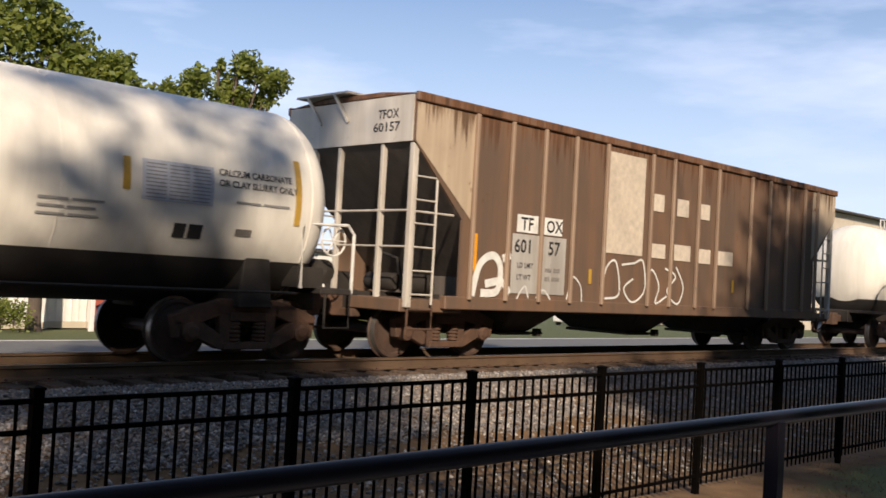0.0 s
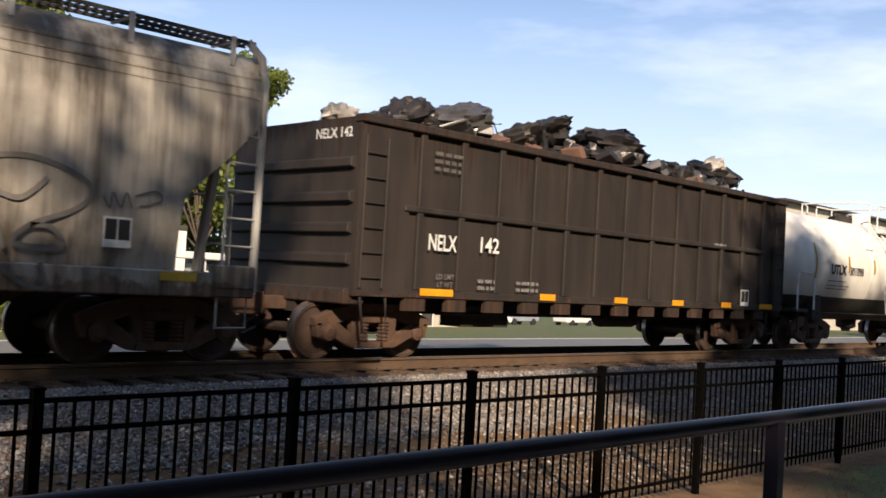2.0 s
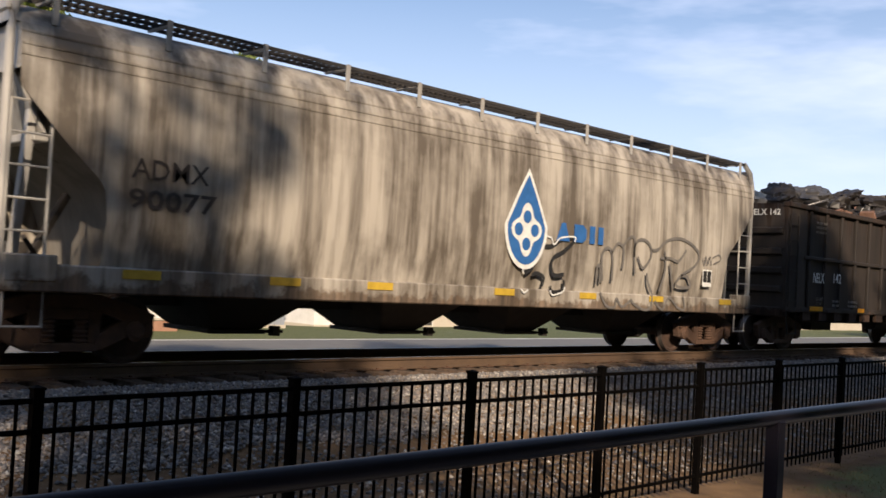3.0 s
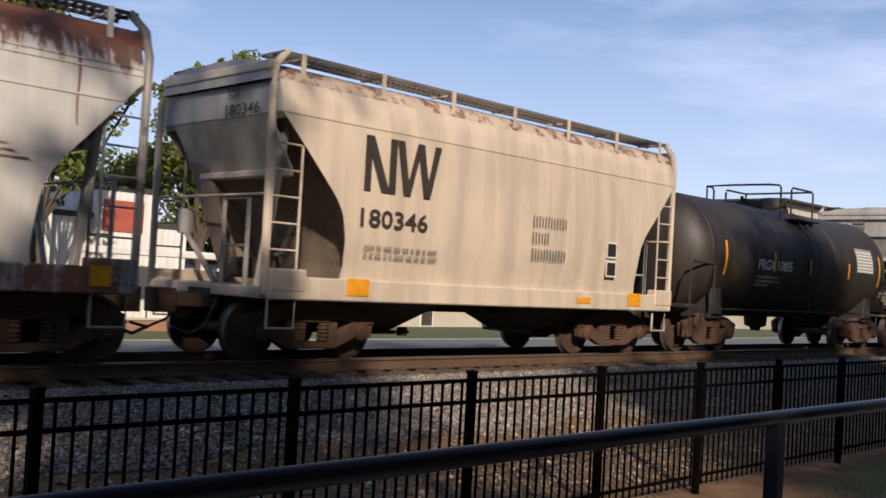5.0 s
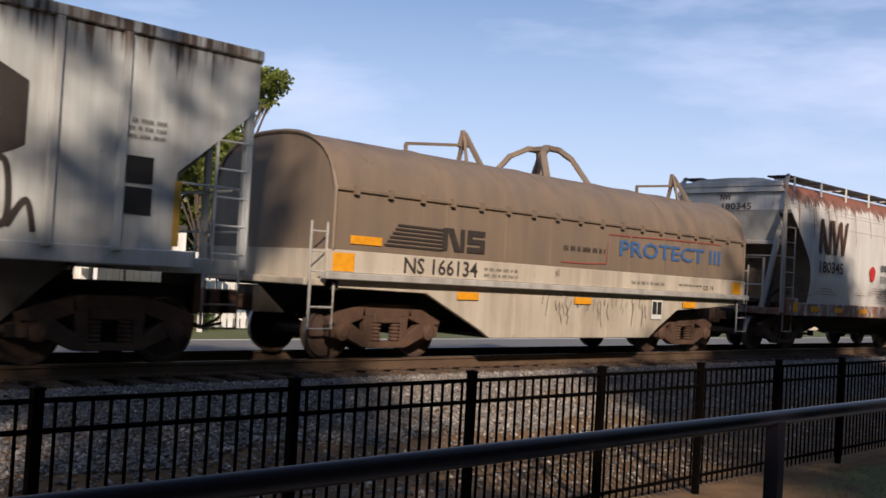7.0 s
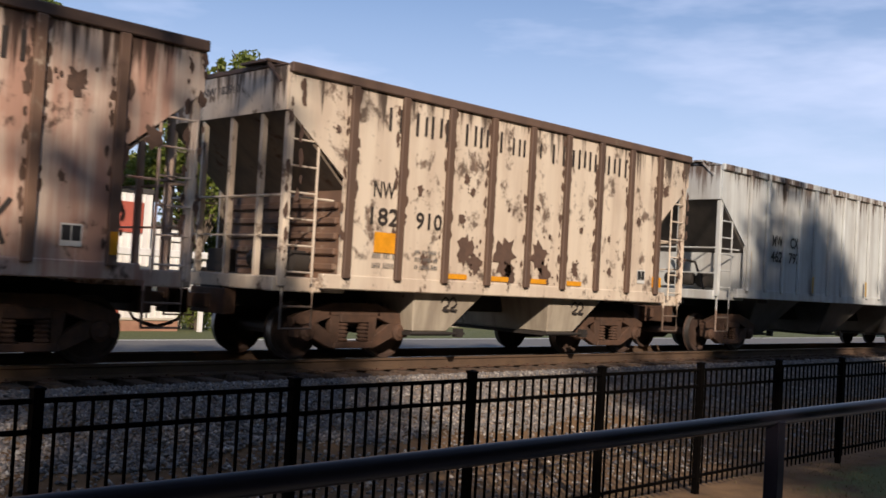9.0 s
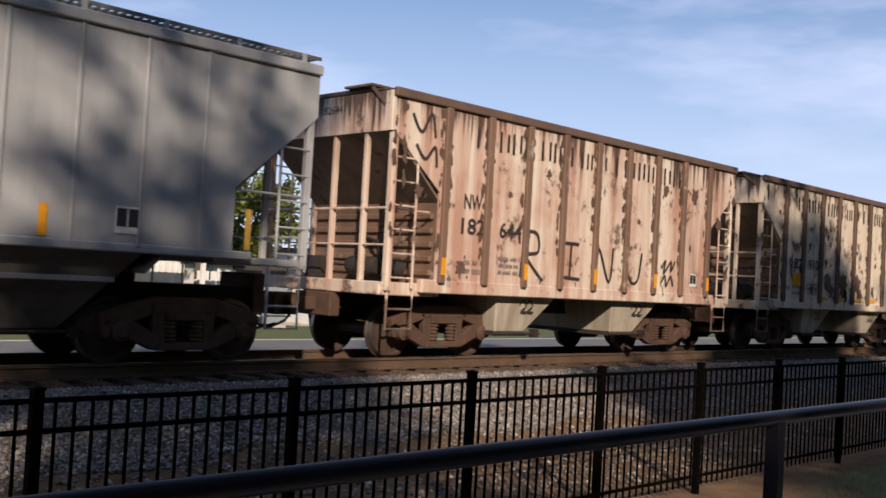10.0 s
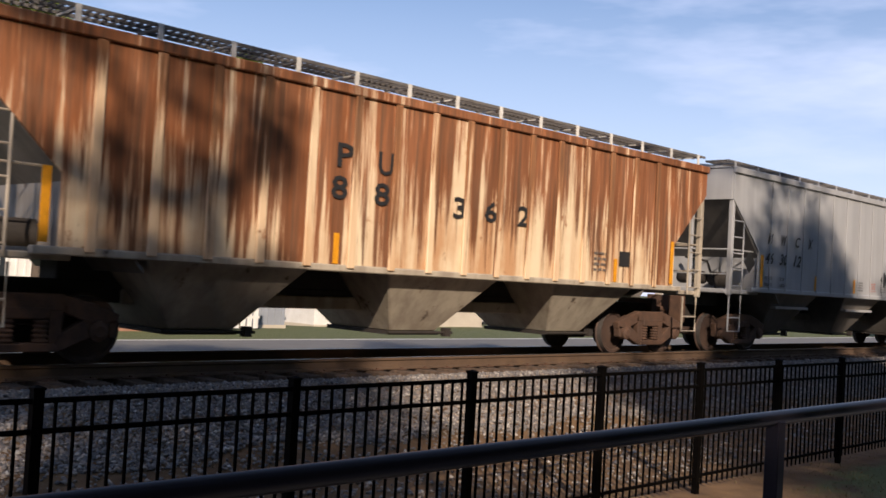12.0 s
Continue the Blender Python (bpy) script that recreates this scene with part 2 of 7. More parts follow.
def strokes(parent, lines, material, width, y=-1.614, name="graffiti", label=""):
    """Sprayed lines: flat ribbons along smooth curves through the given points."""
    for line in lines:
        s = Shape()
        pts = [Vector((a, 0, b)) for a, b in line]
        out = []
        for i in range(len(pts) - 1):
            p0, p1, p2, p3 = pts[max(i - 1, 0)], pts[i], pts[i + 1], pts[min(i + 2, len(pts) - 1)]
            for k in range(6):
                t = k / 6
                out.append(0.5 * ((2 * p1) + (p2 - p0) * t + (2 * p0 - 5 * p1 + 4 * p2 - p3) * t * t + (3 * p1 - p0 - 3 * p2 + p3) * t ** 3))
        out.append(pts[-1])
        rows = []
        for i, p in enumerate(out):
            d = (out[min(i + 1, len(out) - 1)] - out[max(i - 1, 0)]).normalized()
            nrm = Vector((-d.z, 0, d.x)) * width / 2
            rows.append([(p.x + nrm.x, y, p.z + nrm.z), (p.x - nrm.x, y, p.z - nrm.z)])
        part(name, s.grid(rows), material, parent, label)


def blotches(parent, spots, material, y=-1.608, name="rust_patch", label="dark patch of flaked paint"):
    """Flaked paint: ragged patches (x, z, radius)."""
    rnd = random.Random(len(spots) + int(10 * abs(spots[0][0])))
    for x, z, r in spots:
        n = 22
        pts = []
        for k in range(n):
            a = 2 * math.pi * k / n
            q = r * (0.55 + 0.75 * rnd.random())
            pts.append((x + 0.85 * q * math.cos(a), z + q * math.sin(a)))
        patch(parent, pts, material, y, name, label)
        for _ in range(4):
            a, d, q = rnd.uniform(0, 6.28), r * rnd.uniform(1.1, 1.8), r * rnd.uniform(0.06, 0.18)
            patch(parent, [(x + d * math.cos(a) + q * math.cos(b), z + d * math.sin(a) + 1.4 * q * math.sin(b)) for b in [math.pi * k / 3 for k in range(6)]], material, y, name, label)


def prism_x(s, pts, x0, x1):
    """An outline in y and z between x0 and x1."""
    k = len(pts)
    vs = [(x0, y, z) for y, z in pts] + [(x1, y, z) for y, z in pts]
    return s.add(vs, [tuple(range(k)), tuple(range(2 * k - 1, k - 1, -1))] + [(i, (i + 1) % k, (i + 1) % k + k, i + k) for i in range(k)])


# ---- ground, track, road ----
def ground_material():
    m, n, l, b = nodes_of("grass_and_dirt")
    big = noise_at(n, l, 0.35, 6)
    mid = noise_at(n, l, 2.5, 6, shift=4)
    fine = noise_at(n, l, 60, 4)
    grass = mixed(n, l, ramp(n, l, fine, 0.3, 0.7), (0.05, 0.07, 0.016), (0.13, 0.135, 0.045))
    dirt = mixed(n, l, ramp(n, l, mid, 0.3, 0.7), (0.20, 0.115, 0.050), (0.085, 0.046, 0.020))
    tc = n.new("ShaderNodeTexCoord")
    sep = n.new("ShaderNodeSeparateXYZ")
    l.new(tc.outputs["Object"], sep.inputs[0])
    near = ramp(n, l, sep.outputs["Y"], 14.0, 9.0)
    far = ramp(n, l, sep.outputs["X"], 10.0, 13.0)
    far = arith(n, l, "MULTIPLY", far, ramp(n, l, sep.outputs["Y"], 5.7, 5.0))
    worn = arith(n, l, "MULTIPLY", near, arith(n, l, "SUBTRACT", 1.0, arith(n, l, "MULTIPLY", far, 0.95)))
    fac = ramp(n, l, arith(n, l, "ADD", arith(n, l, "MULTIPLY", worn, 0.55), arith(n, l, "MULTIPLY", mid, 0.7)), 0.52, 0.72)
    l.new(mixed(n, l, fac, grass, dirt), b.inputs["Base Color"])
    b.inputs["Roughness"].default_value = 0.95
    bumped(n, l, b, fine, 0.6, 0.02)
    return m


def ballast_material(name):
    m, n, l, b = nodes_of(name)
    geo = n.new("ShaderNodeNewGeometry")
    cr = n.new("ShaderNodeValToRGB")
    els = cr.color_ramp.elements
    els[0].color, els[1].color = (0.11, 0.105, 0.105, 1), (0.50, 0.47, 0.425, 1)
    e = els.new(0.55)
    e.color = (0.205, 0.19, 0.18, 1)
    e = els.new(0.8)
    e.color = (0.28, 0.215, 0.16, 1)
    l.new(geo.outputs["Random Per Island"], cr.inputs["Fac"])
    fine = noise_at(n, l, 70, 3)
    l.new(mixed(n, l, arith(n, l, "MULTIPLY", fine, 0.4), cr.outputs["Color"], (0.17, 0.15, 0.14)), b.inputs["Base Color"])
    b.inputs["Roughness"].default_value = 0.85
    return m


GROUND_LINE = [(-400, -0.9), (5.0, -0.9), (7.6, -0.86), (8.3, -0.72), (9.6, -0.38), (10.6, -0.22), (11.15, -0.24), (11.3, -0.30), (13.8, -0.30), (14.5, -0.24), (16.0, -0.62), (18.5, -1.10), (22, -1.20), (33, -1.22), (36, -1.35), (60, -2.4), (1500, -12)]


def ground_z(y):
    return float(np.interp(y, [a for a, _ in GROUND_LINE], [b for _, b in GROUND_LINE]))


def make_ground():
    xs = [-1500, -200, -40, 0] + [2 * k for k in range(1, 30)] + [80, 200, 600, 2500]
    ys = [-400, -60, -10, 2, 4, 4.6, 5.2, 5.7, 6.2, 6.8, 7.6, 8.3, 9.0, 9.6, 10.1, 10.6, 11.15, 11.3, 12.5, 13.8, 14.5, 15.2, 16, 17, 18.5, 22, 26, 33, 36, 40, 60, 90, 300, 1500]
    rows = [[(x, y, ground_z(y) + (0.03 * noise.noise((x * 0.6, y * 0.9, 0)) if abs(y) < 60 else 0)) for x in xs] for y in ys]
    g = new("ground", Shape().grid(rows).mesh("ground", ground_material(), 0, True))
    tagged(g, "dry patchy grass and bare brown earth beside the track", "ground", kind="structure")
    rd = Shape()
    road_z = -1.13
    rd.grid([[(x, y, road_z) for x in (-300, 0, 40, 400)] for y in (24.3, 28.95)])
    rd.grid([[(x, 24.3, road_z - z) for x in (-300, 0, 40, 400)] for z in (0, 0.2)])
    r = new("road", rd.mesh("road", surface("worn_asphalt", (0.16, 0.155, 0.145), (0.115, 0.11, 0.105), 2, 0.9, 0, 0.3, 60)))
    tagged(r, "worn grey asphalt road with a white edge line", "road", kind="structure")
    part("edge_line", Shape().box(-300, 400, 28.62, 28.80, road_z + 0.002, road_z + 0.006), WHITE, r, "white painted road line")


def rock_cloud(name, count, place, size, material, label, category, flat=0.7, seed=1):
    """Many loose stones in one mesh: uneven eight-sided lumps."""
    rng = np.random.default_rng(seed)
    base = np.array([(1, 0, 0), (-1, 0, 0), (0, 1, 0), (0, -1, 0), (0, 0, 1), (0, 0, -1)], float)
    tri = np.array([(0, 2, 4), (2, 1, 4), (1, 3, 4), (3, 0, 4), (2, 0, 5), (1, 2, 5), (3, 1, 5), (0, 3, 5)])
    at = place(rng, count)
    r = rng.uniform(size[0], size[1], (count, 1, 1)) * rng.uniform(0.6, 1.25, (count, 6, 1))
    ang = rng.uniform(0, 2 * math.pi, count)
    tilt = rng.uniform(-0.8, 0.8, count)
    v = base[None] * r * np.array([1, 1, flat])
    c, s = np.cos(tilt)[:, None], np.sin(tilt)[:, None]
    v = np.stack([v[:, :, 0] * c - v[:, :, 2] * s, v[:, :, 1], v[:, :, 0] * s + v[:, :, 2] * c], 2)
    c, s = np.cos(ang)[:, None], np.sin(ang)[:, None]
    v = np.stack([v[:, :, 0] * c - v[:, :, 1] * s, v[:, :, 0] * s + v[:, :, 1] * c, v[:, :, 2]], 2) + at[:, None]
    f = (tri[None] + 6 * np.arange(count)[:, None, None]).reshape(-1, 3)
    me = bpy.data.meshes.new(name)
    me.vertices.add(count * 6)
    me.vertices.foreach_set("co", v.reshape(-1))
    me.loops.add(f.size)
    me.loops.foreach_set("vertex_index", f.reshape(-1))
    me.polygons.add(len(f))
    me.polygons.foreach_set("loop_start", np.arange(0, f.size, 3))
    me.update(calc_edges=True)
    me.materials.append(material)
    return tagged(new(name, me), label, category, kind="stuff")


def make_track():
    def place(rng, n):
        x = 2.5 + 38 * rng.uniform(0, 1, n) ** 1.35
        y = 8.65 + 0.22 * np.sin(1.7 * x) * np.sin(0.6 * x + 1) + 5.1 * rng.uniform(0, 1, n)
        stray = rng.uniform(0, 1, n) < 0.07
        y[stray] = 8.9 - 2.6 * rng.uniform(0, 1, stray.sum()) ** 1.6
        z = np.interp(y, [a for a, _ in GROUND_LINE], [b for _, b in GROUND_LINE]) + rng.uniform(-0.01, 0.03, n)
        return np.stack([x, y, z], 1)

    rock_cloud("ballast", 165000, place, (0.015, 0.040), ballast_material("crushed_stone"), "loose grey crushed-stone ballast under the track", "ballast")
    track = thing("railway_track", "brown rusty rails on dark wooden ties", "track", kind="structure", at=pose(0, TRACK_Y, 0))
    tie = Shape().box(-0.115, 0.115, -1.30, 1.30, -0.36, -0.185).mesh("tie", TIE_WOOD, 0.012)
    rnd = random.Random(4)
    for k in range(-10, 120):
        t = part("tie", tie, None, track)
        t.matrix_basis = pose(0.52 * k, rnd.uniform(-0.06, 0.06), rnd.uniform(-0.012, 0.006), 0, 0, rnd.uniform(-1.5, 1.5))
    for y in (-0.755, 0.755):
        prof = [(-0.036, 0.0), (0.036, 0.0), (0.036, -0.035), (0.010, -0.05), (0.010, -0.14), (0.07, -0.165), (0.07, -0.18), (-0.07, -0.18), (-0.07, -0.165), (-0.010, -0.14), (-0.010, -0.05), (-0.036, -0.035)]
        rail = part("rail", prism_x(Shape(), [(y + a, b - 0.004) for a, b in prof], -300, 420), RAIL_STEEL, track, "rust-brown steel rail")
        part("running_face", Shape().box(-300, 420, y - 0.03, y + 0.03, -0.003, -0.0005), TREAD, rail, "polished rail head")
    plate = Shape().box(-0.09, 0.09, -0.17, 0.17, -0.184, -0.172).box(-0.05, -0.02, 0.08, 0.12, -0.175, -0.15).box(0.02, 0.05, -0.12, -0.08, -0.175, -0.15).mesh("tie_plate", STEEL_RUST)
    for k in range(0, 90):
        p = part("tie_plate", plate, None, track)
        p.matrix_basis = pose(0.52 * k, -0.755, 0)


def make_grass():
    """Thin dry grass blades and litter on the bare earth before and behind the fence."""
    rng = np.random.default_rng(17)
    n = 26000
    x, y = rng.uniform(4, 22, n), rng.uniform(3.2, 8.7, n)
    keep = np.array([noise.noise((a * 0.8, b * 1.1, 5)) + 0.35 * (a > 11 and b < 5.8) for a, b in zip(x, y)]) > rng.uniform(-0.15, 0.45, n)
    x, y = x[keep], y[keep]
    n = len(x)
    z = np.interp(y, [a for a, _ in GROUND_LINE], [b for _, b in GROUND_LINE])
    a, h, lean = rng.uniform(0, 6.283, n), rng.uniform(0.008, 0.035, n), rng.uniform(-0.03, 0.03, (n, 2))
    w = rng.uniform(0.004, 0.009, n)
    c, q = np.cos(a) * w, np.sin(a) * w
    v = np.stack([np.stack([x - c, y - q, z - 0.01], 1), np.stack([x + c, y + q, z - 0.01], 1), np.stack([x + lean[:, 0], y + lean[:, 1], z + h], 1)], 1).reshape(-1, 3)
    me = bpy.data.meshes.new("dry_grass")
    me.from_pydata(v.tolist(), [], np.arange(3 * n).reshape(-1, 3).tolist())
    m, nn, l, b = nodes_of("dry_grass_blade")
    geo = nn.new("ShaderNodeNewGeometry")
    l.new(mixed(nn, l, geo.outputs["Random Per Island"], (0.06, 0.07, 0.02), (0.24, 0.16, 0.075)), b.inputs["Base Color"])
    b.inputs["Roughness"].default_value = 0.8
    me.materials.append(m)
    tagged(new("dry_grass", me), "sparse dry grass blades on bare earth", "grass", kind="stuff")


# ---- fence and handrail in the foreground ----
def make_fence():
    fence = thing("picket_fence", "black metal picket fence with square posts and three rails", "fence", at=pose(0, 5.69, 0))
    post = Shape().box(-0.032, 0.032, -0.032, 0.032, -0.95, 0.515).add([(-0.038, -0.038, 0.515), (0.038, -0.038, 0.515), (0.038, 0.038, 0.515), (-0.038, 0.038, 0.515), (-0.038, -0.038, 0.53), (0.038, -0.038, 0.53), (0.038, 0.038, 0.53), (-0.038, 0.038, 0.53), (0, 0, 0.545)], [(0, 1, 5, 4), (1, 2, 6, 5), (2, 3, 7, 6), (3, 0, 4, 7), (4, 5, 8), (5, 6, 8), (6, 7, 8), (7, 4, 8)]).mesh("post", BLACK_PAINT)
    picket = Shape().box(-0.0085, 0.0085, -0.0085, 0.0085, -0.80, 0.452).mesh("picket", BLACK_PAINT)
    rail = Shape().box(0.032, 1.798, -0.015, 0.015, -0.016, 0.016).mesh("rail", BLACK_PAINT, 0.003)
    for i in range(-2, 19):
        x = 2.479 + 1.83 * i
        o = part("post", post, None, fence)
        o.location = (x, 0, 0)
        if i == 18:
            break
        for z in (0.452, 0.275, -0.70):
            o = part("rail", rail, None, fence)
            o.location = (x, 0, z)
        for k in range(1, 16):
            o = part("picket", picket, None, fence)
            o.location = (x + 1.83 * k / 16, 0, 0)


def make_handrail():
    rail = thing("handrail", "dark painted pipe handrail on square posts", "handrail", at=pose(0, 1.9, 0))
    part("top_rail", Shape().rod([(-4, 0, 0.79), (0, 0, 0.79), (9, 0, 0.79)], 0.03, 24), RAIL_PAINT, rail, "glossy dark pipe rail", 0, True)
    for x in (-1.6, 1.14, 3.88, 6.62):
        part("post", Shape().box(x - 0.03, x + 0.03, -0.03, 0.03, -0.27, 0.78), RAIL_PAINT, rail, "", 0.004)
    deck = new("platform", Shape().box(-6, 9.2, -2.2, 2.05, -0.95, -0.27).mesh("platform", surface("concrete", (0.42, 0.40, 0.37), (0.33, 0.31, 0.28), 1.5, 0.9), 0.01))
    tagged(deck, "raised plain concrete viewing platform", "platform", kind="structure")


# ---- trees ----
def leaf_material(name, c1, c2):
    m, n, l, b = nodes_of(name)
    geo = n.new("ShaderNodeNewGeometry")
    big = noise_at(n, l, 0.9, 3)
    fac = arith(n, l, "ADD", arith(n, l, "MULTIPLY", geo.outputs["Random Per Island"], 0.6), arith(n, l, "MULTIPLY", big, 0.4))
    l.new(mixed(n, l, fac, c1, c2), b.inputs["Base Color"])
    b.inputs["Roughness"].default_value = 0.55
    b.inputs["Subsurface Weight"].default_value = 0.0
    tr = n.new("ShaderNodeBsdfTranslucent")
    l.new(mixed(n, l, fac, tuple(1.5 * c for c in c1), tuple(1.4 * c for c in c2)), tr.inputs["Color"])
    ms = n.new("ShaderNodeMixShader")
    ms.inputs[0].default_value = 0.35
    out = n["Material Output"]
    l.new(b.outputs[0], ms.inputs[1])
    l.new(tr.outputs[0], ms.inputs[2])
    l.new(ms.outputs[0], out.inputs["Surface"])
    return m


LEAF = leaf_material("oak_leaf", (0.08, 0.12, 0.016), (0.21, 0.225, 0.042))
BARK = surface("bark", (0.12, 0.09, 0.065), (0.06, 0.045, 0.035), 5, 0.95, 0, 0.8, 25, 0.02, (3, 3, 0.6))


def tree(name, label, at, clumps, leaf=0.16, per=420, seed=1, trunk_r=0.3, limb_r=0.0):
    """A tapered trunk with limbs to each clump, and clumps of many small leaves: (x, y, z, radius), from the tree's foot."""
    rng = np.random.default_rng(seed)
    t = thing(name, label, "tree", at=pose(*at))
    fork = np.array([0.0, 0.0, min(c[2] for c in clumps) * 0.55])
    limbs = Shape()
    limbs.lathe([(trunk_r * 1.5, -0.3), (trunk_r * 1.1, 0.4), (trunk_r * 0.85, fork[2] * 0.6), (trunk_r * 0.7, fork[2] + 0.3), (0.0, fork[2] + 0.5)], "z", (0, 0, 0), 12)
    for x, y, z, r in clumps:
        end = np.array([x, y, z])
        mid = fork + (end - fork) * 0.5 + np.array([0, 0, -0.12 * np.linalg.norm(end[:2])])
        k = len(limbs.v)
        limbs.rod([fork, fork + (mid - fork) * 0.5, mid, end], limb_r or max(0.03, trunk_r * 0.22), 6)
        for j in range(4):
            d = rng.normal(size=3)
            d = d / np.linalg.norm(d) * r * 0.8
            limbs.rod([end - (end - mid) * 0.15 * j, end + d * 0.5, end + d], min(0.02, limb_r or 0.02), 4)
    part("trunk", limbs, BARK, t, "grey-brown trunk with limbs", 0, True)
    vs, fs = [], []
    for x, y, z, r in clumps:
        sub = rng.normal(size=(9, 3))
        sub = sub / np.linalg.norm(sub, axis=1)[:, None] * r * rng.uniform(0.35, 0.95, (9, 1)) * np.array([1, 1, 0.8])
        n = int(per * max(0.4, r) ** 2)
        pick = sub[rng.integers(0, 9, n)]
        off = rng.normal(size=(n, 3))
        off = off / np.linalg.norm(off, axis=1)[:, None] * (rng.uniform(0, 1, (n, 1)) ** 0.45) * r * 0.52
        for c in np.array([x, y, z]) + pick + off:
            u = rng.normal(size=3)
            u[2] *= 0.6
            u /= np.linalg.norm(u)
            w = np.cross(u, rng.normal(size=3))
            w /= np.linalg.norm(w)
            a = leaf * rng.uniform(0.6, 1.3)
            k = len(vs)
            vs += [c - u * a * 0.5, c + w * a * 0.32, c + u * a * 0.6, c - w * a * 0.32]
            fs.append((k, k + 1, k + 2, k + 3))
    me = bpy.data.meshes.new("crown")
    me.from_pydata([tuple(v) for v in vs], [], fs)
    me.materials.append(LEAF)
    part("crown", me, None, t, "crown of small green leaves")
    return t


def crown_of(rng, n, cx, cy, cz, rx, ry, rz, r0, r1):
    out = []
    for _ in range(n):
        d = rng.normal(size=3)
        d = d / np.linalg.norm(d) * rng.uniform(0.2, 1.0)
        out.append((cx + d[0] * rx, cy + d[1] * ry, cz + d[2] * rz, rng.uniform(r0, r1)))
    return out
# ---- the train ----
V = 13.313            # metres a second, towards +x

WAGONS, WHEELS = [], []
SHARED = {}


def shared(key, make):
    if key not in SHARED:
        SHARED[key] = make()
    return SHARED[key]


def frame_mesh():
    s = Shape()
    y0, y1 = -0.07, 0.07
    s.prism([(-0.52, 0.66), (0.52, 0.66), (0.46, 0.86), (-0.46, 0.86)], y0, y1)
    for q in (-1, 1):
        o = (lambda pts: pts if q > 0 else [(-x, z) for x, z in reversed(pts)])
        s.prism(o([(0.44, 0.64), (0.74, 0.54), (1.13, 0.50), (1.16, 0.63), (0.84, 0.75), (0.46, 0.85)]), y0, y1)
        s.prism(o([(0.34, 0.18), (0.46, 0.19), (0.84, 0.36), (0.84, 0.56), (0.70, 0.55), (0.40, 0.37)]), y0, y1)
        s.prism(o([(0.28, 0.24), (0.43, 0.30), (0.47, 0.76), (0.28, 0.76)]), y0 + 0.01, y1 - 0.01)
        s.prism(o([(1.03, 0.34), (1.10, 0.34), (1.13, 0.56), (1.02, 0.56)]), y0, y1)
    s.prism([(-0.40, 0.18), (0.40, 0.18), (0.36, 0.28), (-0.36, 0.28)], y0 - 0.03, y1 + 0.03)
    return s.mesh("side_frame", STEEL_RUST, 0.012)


def journal_mesh():
    s = Shape()
    for x in (0.0,):
        s.lathe([(0.0, -0.13), (0.07, -0.13), (0.085, -0.115), (0.125, -0.10), (0.135, -0.04), (0.135, 0.06), (0.0, 0.06)], "y", (x, 0, 0.42), 14)
        s.box(x - 0.15, x + 0.15, -0.06, 0.06, 0.50, 0.60)
    return s.mesh("bearing_cap", STEEL_RUST, 0, True)


def spring_mesh():
    s = Shape()
    prof = []
    for k in range(5):
        z = 0.285 + 0.056 * k
        prof += [(0.068, z), (0.092, z + 0.014), (0.092, z + 0.03), (0.068, z + 0.044)]
    return s.lathe(prof, "z", (0, -0.02, 0), 12).mesh("spring", STEEL_RUST, 0, True)


def wheelset_mesh():
    s = Shape()
    for q in (-1, 1):
        y = 0.72 * q
        prof = [(0.0, y + 0.10 * q), (0.10, y + 0.10 * q), (0.12, y + 0.06 * q), (0.20, y + 0.035 * q), (0.34, y + 0.03 * q), (0.37, y + 0.055 * q),
                (0.418, y + 0.055 * q), (0.424, y - 0.05 * q), (0.448, y - 0.065 * q), (0.448, y - 0.08 * q), (0.40, y - 0.085 * q), (0.36, y - 0.02 * q), (0.12, y - 0.02 * q), (0.10, y - 0.08 * q), (0.0, y - 0.08 * q)]
        s.lathe(prof, "y", (0, 0, 0), 32)
    s.rod([(0, -1.0, 0), (0, 1.0, 0)], 0.085, 10)
    s.box(-0.03, 0.03, -0.85, -0.82, 0.10, 0.16)
    me = s.mesh("wheelset", WHEEL_STEEL, 0, True)
    me.materials.append(TREAD)
    for p in me.polygons:
        if all(0.415 < math.hypot(me.vertices[i].co.x, me.vertices[i].co.z) < 0.43 for i in p.vertices):
            p.material_index = 1
    return me


def bolster_mesh():
    s = Shape().box(-0.2, 0.2, -0.95, 0.95, 0.50, 0.70).box(-0.25, 0.25, -0.2, 0.2, 0.68, 0.80)
    s.bar((-0.55, -0.75, 0.45), (-0.55, 0.75, 0.45), 0.10).bar((0.55, -0.75, 0.45), (0.55, 0.75, 0.45), 0.10)
    for q in (-1, 1):
        for x in (-0.47, 0.47):
            s.box(x - 0.04, x + 0.04, 0.72 * q - 0.06, 0.72 * q + 0.06, 0.30, 0.55)
    s.rod([(-0.5, 0.15, 0.40), (0.5, -0.15, 0.40)], 0.03)
    return s.mesh("truck", STEEL_DARK, 0.01)


